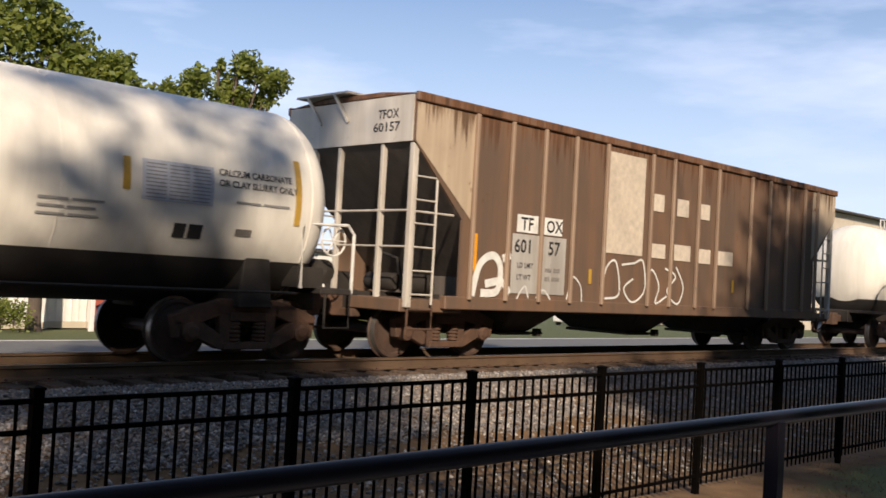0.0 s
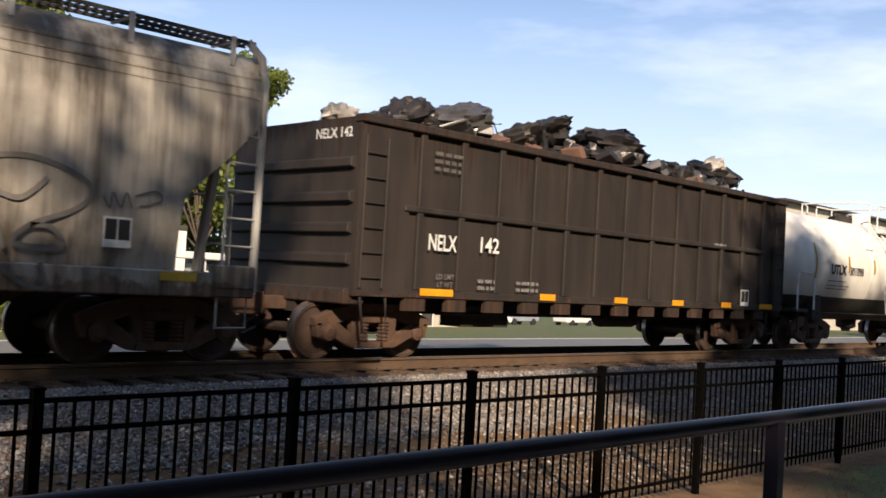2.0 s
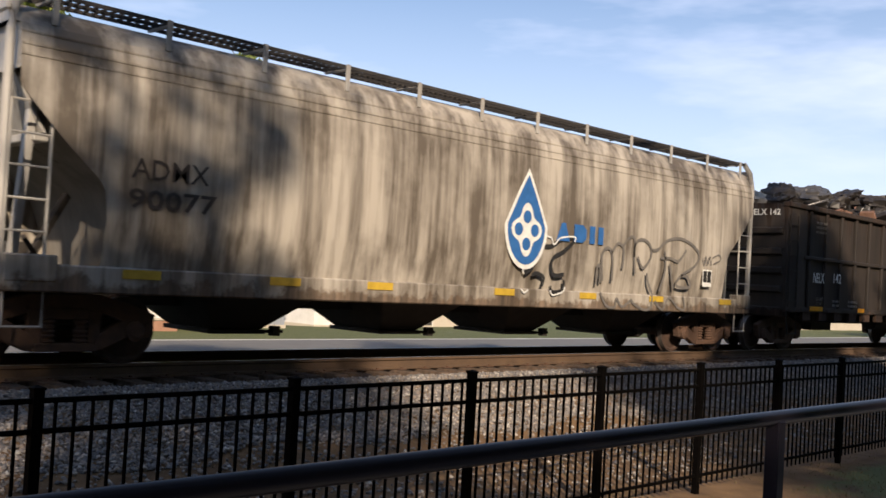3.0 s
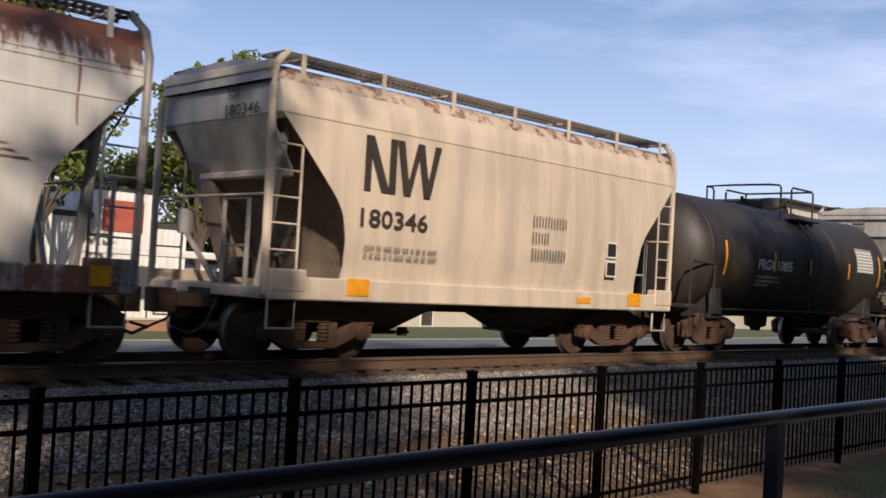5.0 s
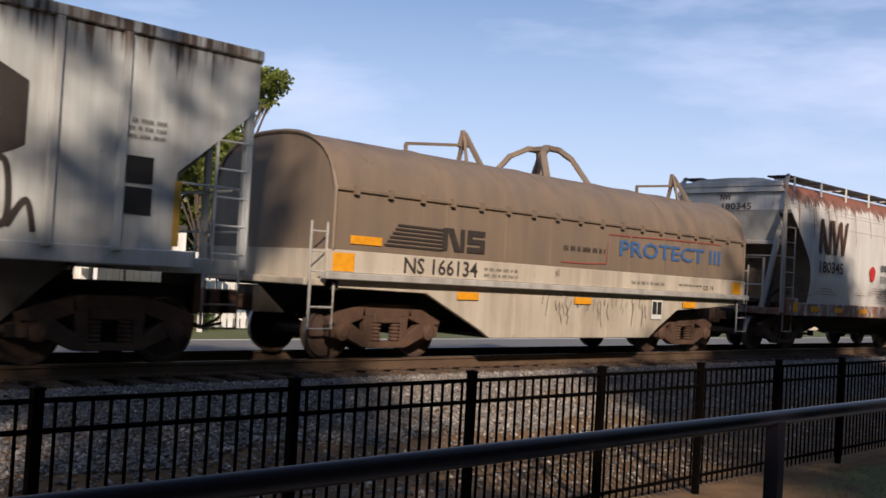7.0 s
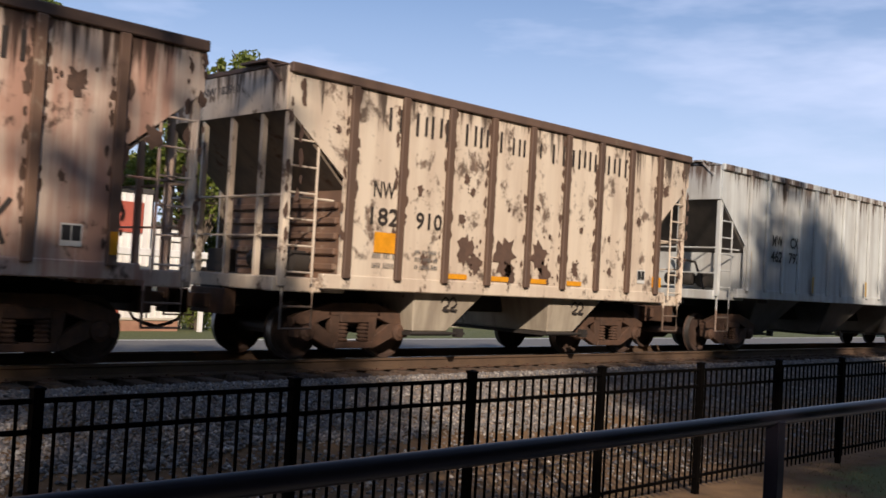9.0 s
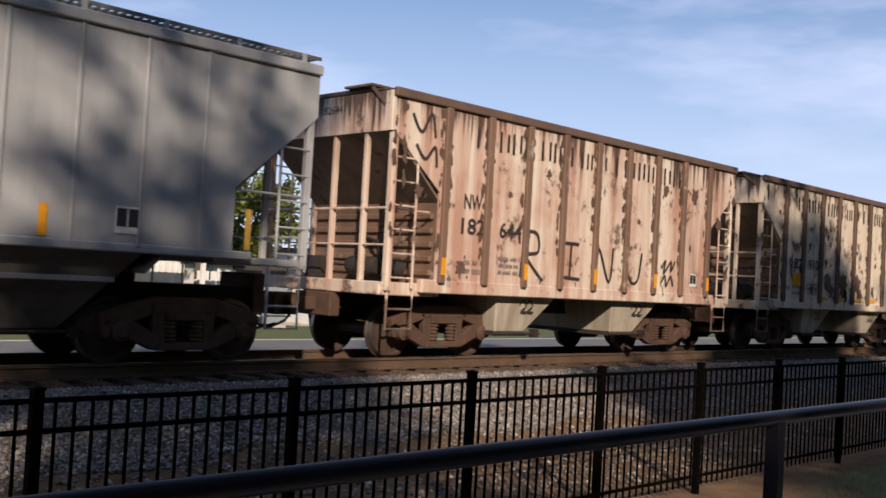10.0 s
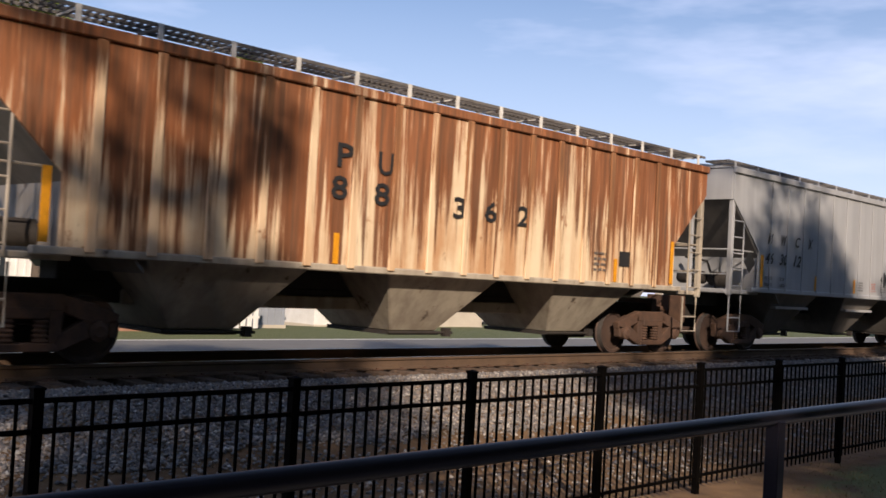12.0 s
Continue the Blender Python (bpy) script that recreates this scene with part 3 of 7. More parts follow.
def add_truck(car, x):
    t = part("truck", shared("bolster", bolster_mesh), None, car, "rusty cast-steel two-axle truck")
    t.location = (x, 0, 0)
    for q in (-1, 1):
        for nm, mk in (("side_frame", frame_mesh), ("bolster_end", lambda: Shape().box(-0.28, 0.28, -0.09, 0.10, 0.56, 0.70).mesh("bolster_end", STEEL_RUST, 0.015))):
            o = part(nm, shared(nm, mk), None, t)
            o.matrix_basis = pose(0, 1.0 * q, 0, 0, 0, 0 if q < 0 else 180)
        for a in (-0.89, 0.89):
            o = part("spring", shared("spring", spring_mesh), None, t)
            o.matrix_basis = pose(0.20 * (a > 0) - 0.20 * (a < 0), 1.0 * q, 0, 0, 0, 0 if q < 0 else 180)
            o = part("bearing_cap", shared("bearing_cap", journal_mesh), None, t)
            o.matrix_basis = pose(a, 1.0 * q, 0, 0, 0, 0 if q < 0 else 180)
    for a in (-0.89, 0.89):
        w = part("wheelset", shared("wheelset", wheelset_mesh), None, t)
        w.location = (a, 0, 0.42)
        WHEELS.append((w, a))


def coupler(car, x, q):
    s = Shape().box(x - 0.1, x + 0.55 * q + 0.0, -0.09, 0.09, 0.70, 0.90) if q > 0 else Shape().box(x - 0.55, x + 0.1, -0.09, 0.09, 0.70, 0.90)
    e = x + 0.55 * q
    s.prism([(e - 0.16, 0.62), (e + 0.16, 0.62), (e + 0.16, 0.96), (e - 0.16, 0.96)], -0.17, 0.15)
    s.rod([(x, 0.35, 0.8), (x + 0.2 * q, 0.4, 0.5), (x + 0.5 * q, 0.4, 0.38), (x + 0.8 * q, 0.35, 0.45)], 0.025)
    part("coupler", s, STEEL_RUST, car, "rusty knuckle coupler with air hose", 0.02)


def new_car(name, label, xc, trucks, coupler_at, group="freight train"):
    car = thing(name, label, "rail car", group)
    WAGONS.append((car, xc))
    for x in (-trucks, trucks):
        add_truck(car, x)
    for q in (-1, 1):
        coupler(car, coupler_at * q, q)
    return car


def ladder(car, x0, x1, z0, z1, y, material, step=0.36, name="ladder", label="", r=0.02):
    s = Shape().rod([(x0, y, z0), (x0, y, z1)], r).rod([(x1, y, z0), (x1, y, z1)], r)
    z = z0 + 0.15
    while z < z1:
        s.rod([(x0, y, z), (x1, y, z)], r * 0.75)
        z += step
    return part(name, s, material, car, label)


def grating(car, x0, x1, y0, y1, z, material, stands, stand_mat, drop=0.3, name="running_board"):
    s = Shape()
    for y in (y0, (y0 + y1) / 2, y1):
        s.box(x0, x1, y - 0.015, y + 0.015, z - 0.045, z)
    x = x0
    while x < x1:
        s.box(x, x + 0.025, y0, y1, z - 0.03, z - 0.004)
        x += 0.11
    ob = part(name, s, material, car, "dark steel grating running board")
    for x in stands:
        w = Shape()
        w.box(x - 0.035, x + 0.035, y0 - 0.03, y0 - 0.01, z - drop, z)
        w.bar((x, y0, z - 0.06), (x, y1, z - 0.06), 0.04, 0.03)
        part("bracket", w, stand_mat, ob)
    return ob


def bay(car, x, top, bottom, z1, z0, material, y0=0.75, label="", y1=1.46, skew=0.0):
    """A discharge hopper that narrows downwards, with its sliding gate."""
    s = Shape()
    t, b = top / 2, bottom / 2
    vs = [(x - t, -y1, z1), (x + t, -y1, z1), (x + t, y1, z1), (x - t, y1, z1), (x + skew - b, -y0, z0), (x + skew + b, -y0, z0), (x + skew + b, y0, z0), (x + skew - b, y0, z0)]
    s.add(vs, [(0, 1, 2, 3), (7, 6, 5, 4), (0, 4, 5, 1), (1, 5, 6, 2), (2, 6, 7, 3), (3, 7, 4, 0)])
    ob = part("discharge_hopper", s, material, car, label, 0.02)
    x += skew
    g = Shape().box(x - b - 0.05, x + b + 0.05, -y0 - 0.04, y0 + 0.04, z0 - 0.06, z0).rod([(x - b - 0.15, -y0 - 0.1, z0 - 0.02), (x + b + 0.3, -y0 - 0.1, z0 - 0.02)], 0.025)
    g.box(x + b + 0.1, x + b + 0.22, -y0 - 0.16, -y0 - 0.04, z0 - 0.08, z0 + 0.06)
    part("outlet_gate", g, STEEL_DARK, ob, "dark steel sliding outlet gate")
    return ob


def ribbed_hopper(name, label, xc, h, trucks, look_at):
    """A covered hopper with upright outside posts, sloped ends and an open end platform."""
    o = dict(eave=4.06, zb=1.30, peak=4.30, cut1=3.35, cut2=2.25, dx=1.12, rib_w=0.10, rib_d=0.07, roof="grate", posts=(-0.55, 0.55), sill=0.16, slope_to=1.15, brace=2.3)
    o.update(look_at)
    car = new_car(name, label, xc, trucks, h + 0.10)
    e, zb, dx = o["eave"], o["zb"], o["dx"]
    outline = [(-h + dx, zb), (h - dx, zb), (h - dx, o["cut2"]), (h, o["cut1"]), (h, e), (-h, e), (-h, o["cut1"]), (-h + dx, o["cut2"])]
    for q in (-1, 1):
        part("side_sheet", Shape().prism(outline, 1.575 * q - 0.02, 1.575 * q + 0.025), o["side"], car, o.get("side_label", ""))
        x0 = -h + 0.02
        part("top_chord", Shape().box(-h - 0.02, h + 0.02, 1.60 * q - 0.05, 1.60 * q + 0.04, e - 0.10, e + 0.04), o["chord"], car, "", 0.015)
        part("side_sill", Shape().box(-h + dx - 0.3, h - dx + 0.3, 1.56 * q - 0.05, 1.56 * q + 0.075, zb - o["sill"], zb + 0.05), o["sill_mat"], car, "", 0.015)
        for x in o["ribs"]:
            lo = zb
            hi = e - 0.1
            part("side_post", Shape().prism([(x - o["rib_w"] / 2, lo), (x + o["rib_w"] / 2, lo), (x + o["rib_w"] / 2, hi), (x - o["rib_w"] / 2, hi)], *sorted((1.60 * q, (1.60 + o["rib_d"]) * q))), o["rib"], car, "", 0.012)
        part("end_sheet", Shape().box(h * q - 0.02, h * q + 0.02, -1.55, 1.55, o["cut1"], e), o["end"], car, o.get("end_label", ""))
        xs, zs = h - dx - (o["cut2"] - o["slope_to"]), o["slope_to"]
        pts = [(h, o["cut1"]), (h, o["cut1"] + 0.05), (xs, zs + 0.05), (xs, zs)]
        part("slope_sheet", Shape().prism([(x * q, z) for x, z in (pts if q < 0 else pts[::-1])], -1.55, 1.55), o["slope"], car, "dark streaked sloped end sheet")
        # end platform and its posts
        part("end_sill", Shape().box(*sorted(((h - dx - 0.2) * q, (h + 0.04) * q)), -1.5, 1.5, zb - o["sill"] - 0.06, zb - 0.02), o["sill_mat"], car, "", 0.015)
        part("striker", Shape().box(*sorted(((h - 0.10) * q, (h + 0.10) * q)), -0.45, 0.45, 0.62, zb - 0.23), STEEL_RUST, car, "rusty coupler pocket", 0.015)
        bx, bz = o.get("bulk", (0.95, 2.4))
        part("bulkhead", Shape().box(*sorted(((h - dx - bx) * q, (h - dx - bx + 0.05) * q)), -1.5, 1.5, zb - 0.05, bz), o.get("bulk_mat", o["slope"]), car)
        if o.get("ridged"):
            for k in range(5):
                part("bulkhead_ridge", Shape().box(*sorted(((h - dx - bx) * q, (h - dx - bx + 0.11) * q)), -1.45, 1.45, zb + 0.1 + 0.22 * k, zb + 0.2 + 0.22 * k), o["bulk_mat"], car, "", 0.02)
        for y in (-1.52, 1.52):
            part("corner_post", Shape().box(*sorted(((h - 0.13) * q, (h - 0.02) * q)), y - 0.05, y + 0.05, zb - 0.15, o["cut1"] + 0.02), o["post"], car, "", 0.01)
            ladder(car, (h - 0.06) * q, (h - 0.55) * q, zb - 0.1, o["cut1"] - 0.35, y + (0.05 if y > 0 else -0.05), o["post"])
            st = Shape()
            xa, xb = (h - 0.10) * q, (h - 0.62) * q
            st.rod([(xa, y, zb - 0.15), (xa, y, 0.50), (xb, y, 0.50), (xb, y, zb - 0.15)], 0.022).rod([(xa, y, 0.80), (xb, y, 0.80)], 0.018)
            part("step", st, o.get("step", o["post"]), car, "bent steel stirrup step")
            part("handhold", Shape().rod([((h - 0.02) * q, y * 0.98, o["brace"]), ((h - dx + 0.1) * q, y * 0.98, o["brace"])], 0.018), o["post"], car)
        for y in o["posts"]:
            part("end_post", Shape().box(*sorted(((h - 0.10) * q, (h - 0.01) * q)), y - 0.035, y + 0.035, zb - 0.1, o["cut1"]), o["post"], car, "", 0.008)
        part("end_rail", Shape().rod([((h - 0.03) * q, -1.5, o["brace"]), ((h - 0.03) * q, 1.5, o["brace"])], 0.02).rod([((h - 0.03) * q, -1.5, o["brace"] - 0.55), ((h - 0.03) * q, 1.5, o["brace"] - 0.55)], 0.016), o["post"], car)
    part("center_sill", Shape().box(-h - 0.05, h + 0.05, -0.28, 0.28, 0.74, 1.02).box(-h + dx + 0.6, h - dx - 0.6, -0.26, 0.26, 1.0, zb - 0.03), STEEL_DARK, car, "", 0.01)
    # brake gear on the end platform
    s = Shape().lathe([(0.0, -0.35), (0.12, -0.35), (0.15, -0.3), (0.15, 0.3), (0.12, 0.35), (0.0, 0.35)], "y", (-h + 0.75, -0.2, zb + 0.22), 14)
    s.box(-h + 0.5, -h + 0.75, 0.6, 1.0, zb, zb + 0.35).rod([(-h + 0.6, -0.9, zb), (-h + 0.7, -0.6, zb + 0.6), (-h + 1.1, 0.2, zb + 0.7)], 0.03)
    s.lathe([(0.0, -0.3), (0.17, -0.25), (0.17, 0.25), (0.0, 0.3)], "x", (-h + 1.0, -0.75, zb + 0.2), 14)
    part("brake_gear", s, STEEL_DARK, car, "dark air tank and brake rigging", 0, True)
    # roof
    pk = o["peak"]
    part("roof", prism_x(Shape(), [(-1.6, e + 0.02), (1.6, e + 0.02), (0.75, pk), (-0.75, pk)], -h, h), o["roof_mat"], car, "", 0.01)
    if o["roof"] == "grate":
        n = o.get("stands", 9)
        grating(car, -h - 0.1, h + 0.1, -1.46, -0.92, pk + 0.05, o["board"], [-h + 0.2 + (2 * h - 0.4) * k / (n - 1) for k in range(n)], o["bracket"], pk + 0.05 - e)
        grating(car, -h - 0.1, h + 0.1, 0.92, 1.46, pk + 0.05, o["board"], [-h + 0.2, h - 0.2], o["bracket"], 0.1)
        part("hatch_cover", Shape().box(-h + 0.8, h - 0.8, -0.28, 0.28, pk, pk + 0.06), o["roof_mat"], car, "", 0.03)
    else:
        part("hatch_cover", Shape().box(-h + 0.4, h - 0.4, -0.5, 0.5, pk - 0.02, pk + 0.03), o["roof_mat"], car, "", 0.02)
        for q in (-1, 1):
            if o.get("visor"):
                v = Shape().box(*sorted(((h - 0.45) * q, (h + 0.14) * q)), -0.1, 1.25, pk + 0.03, pk + 0.065)
                for y in (0.25, 0.95):
                    v.bar(((h + 0.12) * q, y, pk + 0.03), ((h + 0.03) * q, y - 0.28, e - 0.33), 0.05, 0.04)
                part("roof_platform", v, o["end"], car, "bracketed roof-end platform")
                continue
            part("roof_step", Shape().box(*sorted(((h - 0.75) * q, (h + 0.10) * q)), -1.15, -0.5, pk + 0.0, pk + 0.035).bar(((h + 0.05) * q, -1.1, pk), ((h + 0.02) * q, -1.4, e - 0.2), 0.04), o["roof_mat"], car)
    for x, top, bottom in o["bays"]:
        if o.get("ledge"):
            part("bay_ledge", Shape().box(x - 0.36 * top, x + 0.36 * top, -1.34, -1.12, 1.03, 1.09), o["ledge"], car, "pale steel ledge across the hopper")
        bay(car, x, top, bottom, zb - 0.02, o.get("bay_z", 0.42), o["bay"], o.get("bay_y", 0.75), o.get("bay_label", ""), 1.46, o.get("bay_skew", 0.0))
    if o.get("truss"):
        part("bottom_duct", Shape().box(-h + 2.6, h - 2.6, -0.32, 0.32, 0.72, 0.92), o["bay"], car, "", 0.02)
    return car


def pressed_profile(z0=0.95, top=4.22, width=1.6):
    return [(z0 + 0.22, width - 0.10), (1.40, width - 0.07), (1.75, width - 0.02), (2.2, width), (2.7, width), (3.1, width - 0.01), (3.42, width - 0.03), (3.68, width - 0.07), (3.86, width - 0.14), (4.0, width - 0.24), (4.1, width - 0.40), (top - 0.03, width - 0.75), (top, 0.0)]


def curved_hopper(name, label, xc, h, trucks, look_at):
    """A covered hopper with bulging curved sides and no outside posts."""
    o = dict(z0=0.95, top=4.22, cut=((3.42, 0.10), (2.35, 1.08), (2.12, 1.22), (1.8, 1.29), (1.4, 1.31), (1.1, 1.27)), stands=8, bays=((-2.2, 2.2), (2.2, 2.2)))
    o.update(look_at)
    car = new_car(name, label, xc, trucks, h + 0.10)
    cz = [c[0] for c in o["cut"]][::-1]
    cx = [c[1] for c in o["cut"]][::-1]
    prof = pressed_profile(o["z0"], o["top"])
    fine = []
    for (za, ya), (zc, yc) in zip(prof[:-1], prof[1:]):
        for k in range(4):
            fine.append((za + (zc - za) * k / 4, ya + (yc - ya) * k / 4))
    fine.append(prof[-1])
    xe = lambda z: h - float(np.interp(z, cz, cx))
    split = 3.86
    for q in (-1, 1):
        s = Shape()
        s.grid([[(x * xe(z) / 12, y * q, z) for x in range(-12, 13)] for z, y in fine if z <= split + 0.01])
        part("side_sheet", s, o["side"], car, o.get("side_label", ""), 0, True)
        s = Shape()
        s.grid([[((xe(z) - 0.001) * q, y * k / 6, z) for k in range(-6, 7)] for z, y in fine if 3.30 <= z <= split + 0.01])
        part("end_sheet", s, o["end"], car, o.get("end_label", ""), 0, True)
        s = Shape()
        s.grid([[((xe(z) - 0.10 - 0.25 * (3.42 - z)) * q, (y - 0.01) * k / 6, z) for k in range(-6, 7)] for z, y in fine if z <= 3.43])
        part("slope_sheet", s, o.get("slope", SLOPE_GREY), car, "dark streaked sloped end sheet", 0, True)
        part("side_sill", Shape().box(-h + 0.05, h - 0.05, *sorted((1.42 * q, 1.585 * q)), o["z0"] - 0.06, o["z0"] + 0.26), o["sill_mat"], car, "", 0.02)
        for k, (zz) in enumerate(o.get("seams", ())):
            yy = float(np.interp(zz, [f[0] for f in fine], [f[1] for f in fine]))
            part("seam", Shape().box(-xe(zz), xe(zz), *sorted((yy * q, (yy + 0.012) * q)), zz - 0.012, zz + 0.012), o["side"], car)
    s = Shape()
    roof = [(y, z) for z, y in fine if z >= split - 0.01]
    s.grid([[(x, -y, z) for x in (-h, -h / 2, 0, h / 2, h)] for y, z in roof] + [[(x, y, z) for x in (-h, -h / 2, 0, h / 2, h)] for y, z in roof[::-1][1:]])
    part("roof", s, o["roof_mat"], car, o.get("roof_label", ""), 0, True)
    for q in (-1, 1):
        part("roof_end", Shape().add([(h * q, -y, z) for y, z in roof] + [(h * q, y, z) for y, z in roof[::-1][1:]], [tuple(range(2 * len(roof) - 1))]), o["end"], car)
        part("end_sill", Shape().box(*sorted(((h - 1.5) * q, (h + 0.03) * q)), -1.45, 1.45, o["z0"] - 0.06, o["z0"] + 0.10), o["sill_mat"], car, "", 0.02)
        part("jacking_pad", Shape().box(*sorted(((h - 0.65) * q, (h - 0.05) * q)), -1.60, -1.40, o["z0"] + 0.05, o["z0"] + 0.36), o["sill_mat"], car, "", 0.02)
        for y in (-1.48, 1.48):
            s = Shape().rod([((h - 0.02) * q, y, o["z0"]), ((h + 0.0) * q, y, 3.75), ((h - 0.05) * q, y * 0.98, 4.06), ((h - 0.25) * q, y * 0.94, o["top"] + 0.045)], 0.055, 8)
            part("corner_post", s, o["post"], car, "", 0, True)
            ladder(car, (h - 0.05) * q, (h - 0.52) * q, o["z0"] + 0.1, 3.0, y * 1.02, o["post"])
            part("step", Shape().rod([((h - 0.10) * q, y, 1.0), ((h - 0.10) * q, y, 0.5), ((h - 0.55) * q, y, 0.5), ((h - 0.55) * q, y, 1.0)], 0.022), o["post"], car)
        slope = o.get("slope", SLOPE_GREY)
        part("lower_end_sheet", Shape().prism([(x * q, z) for x, z in ([(h - 0.16, 3.40), (h - 0.12, 3.40), (h - 0.52, 2.70), (h - 0.56, 2.70)][::-q])], -1.25, 1.25), o["end"], car)
        part("end_beam", Shape().box(*sorted(((h - 0.62) * q, (h - 0.44) * q)), -1.2, 1.2, 2.60, 2.70), o["post"], car, "", 0.015)
        part("chute_side", Shape().bar(((h - 0.45) * q, 1.25, 3.25), ((h - 0.6) * q, 0.15, 1.15), 0.10, 0.36), slope, car, "dark streaked sloped chute plate", 0.01)
        part("end_strut", Shape().bar(((h - 0.42) * q, -1.22, 3.30), ((h - 0.45) * q, -0.75, o["z0"] + 0.1), 0.12, 0.10), o["end"], car, "", 0.01)
        part("end_strut", Shape().bar(((h - 0.2) * q, 1.0, 1.9), ((h - 0.35) * q, 0.2, o["z0"] + 0.1), 0.07, 0.07), o["end"], car, "", 0.01)
        part("platform_rail", Shape().rod([((h - 0.08) * q, -0.35, 1.0), ((h - 0.08) * q, -0.35, 2.25), ((h - 0.08) * q, -0.95, 2.25), ((h - 0.08) * q, -0.95, 1.0)], 0.035, 6).rod([((h - 0.08) * q, -0.35, 1.6), ((h - 0.08) * q, -0.95, 1.6)], 0.02), o["end"], car)
        part("air_reservoir", Shape().lathe([(0.0, -0.2), (0.13, -0.18), (0.13, 0.18), (0.0, 0.2)], "z", ((h - 0.25) * q, 0.95, 1.95), 12), o["end"], car, "pale air reservoir", 0, True)
        part("air_hose", Shape().rod([((h + 0.05) * q, -0.5, 0.85), ((h + 0.25) * q, -0.55, 0.45), ((h + 0.5) * q, -0.55, 0.36), ((h + 0.75) * q, -0.5, 0.45)], 0.025, 6), BLACK, car, "black rubber air hose")
        part("end_rail", Shape().rod([((h - 0.03) * q, -1.45, 2.3), ((h - 0.03) * q, 1.45, 2.3)], 0.02), o["post"], car)
        part("end_header", Shape().box(*sorted(((h - 0.06) * q, (h + 0.03) * q)), -1.40, 1.40, 3.98, 4.12), o.get("header", o["post"]), car, "", 0.02)
    n = o["stands"]
    z = o["top"] + 0.045
    for sgn in (-1, 1):
        y0, y1 = (-1.42, -0.92) if sgn < 0 else (0.92, 1.42)
        ob = grating(car, -h + 0.15, h - 0.15, y0, y1, z, o["board"], [], o["bracket"])
        if sgn < 0:
            for k in range(n):
                x = -h + 0.5 + (2 * h - 1.0) * k / (n - 1)
                part("bracket", Shape().box(x - 0.035, x + 0.035, -1.452, -1.43, 3.90, z + 0.01).bar((x, -1.43, z - 0.06), (x, -0.92, z - 0.06), 0.04, 0.03), o["bracket"], ob)
    part("hatch_cover", Shape().box(-h + 0.7, h - 0.7, -0.3, 0.3, o["top"], o["top"] + 0.08), o["roof_mat"], car, "", 0.03)
    part("center_sill", Shape().box(-h - 0.05, h + 0.05, -0.28, 0.28, 0.72, 0.98), STEEL_DARK, car)
    for x, top in o["bays"]:
        bay(car, x, top, 0.8, o["z0"] - 0.02, 0.42, STEEL_DARK, 0.6, "dark rusty discharge hopper", 1.2)
    s = Shape().lathe([(0.0, -0.4), (0.16, -0.35), (0.16, 0.35), (0.0, 0.4)], "y", (-h + 0.8, 0.2, o["z0"] + 0.35), 14)
    s.bar((-h + 0.5, -0.9, o["z0"] + 0.1), (-h + 1.1, -0.7, o["z0"] + 1.1), 0.08).rod([(-h + 0.4, -1.2, 1.5), (-h + 0.9, -0.6, 1.2), (-h + 0.6, 0.4, 1.3)], 0.03)
    part("brake_gear", s, STEEL_DARK, car, "dark air tank and brake rigging", 0, True)
    return car


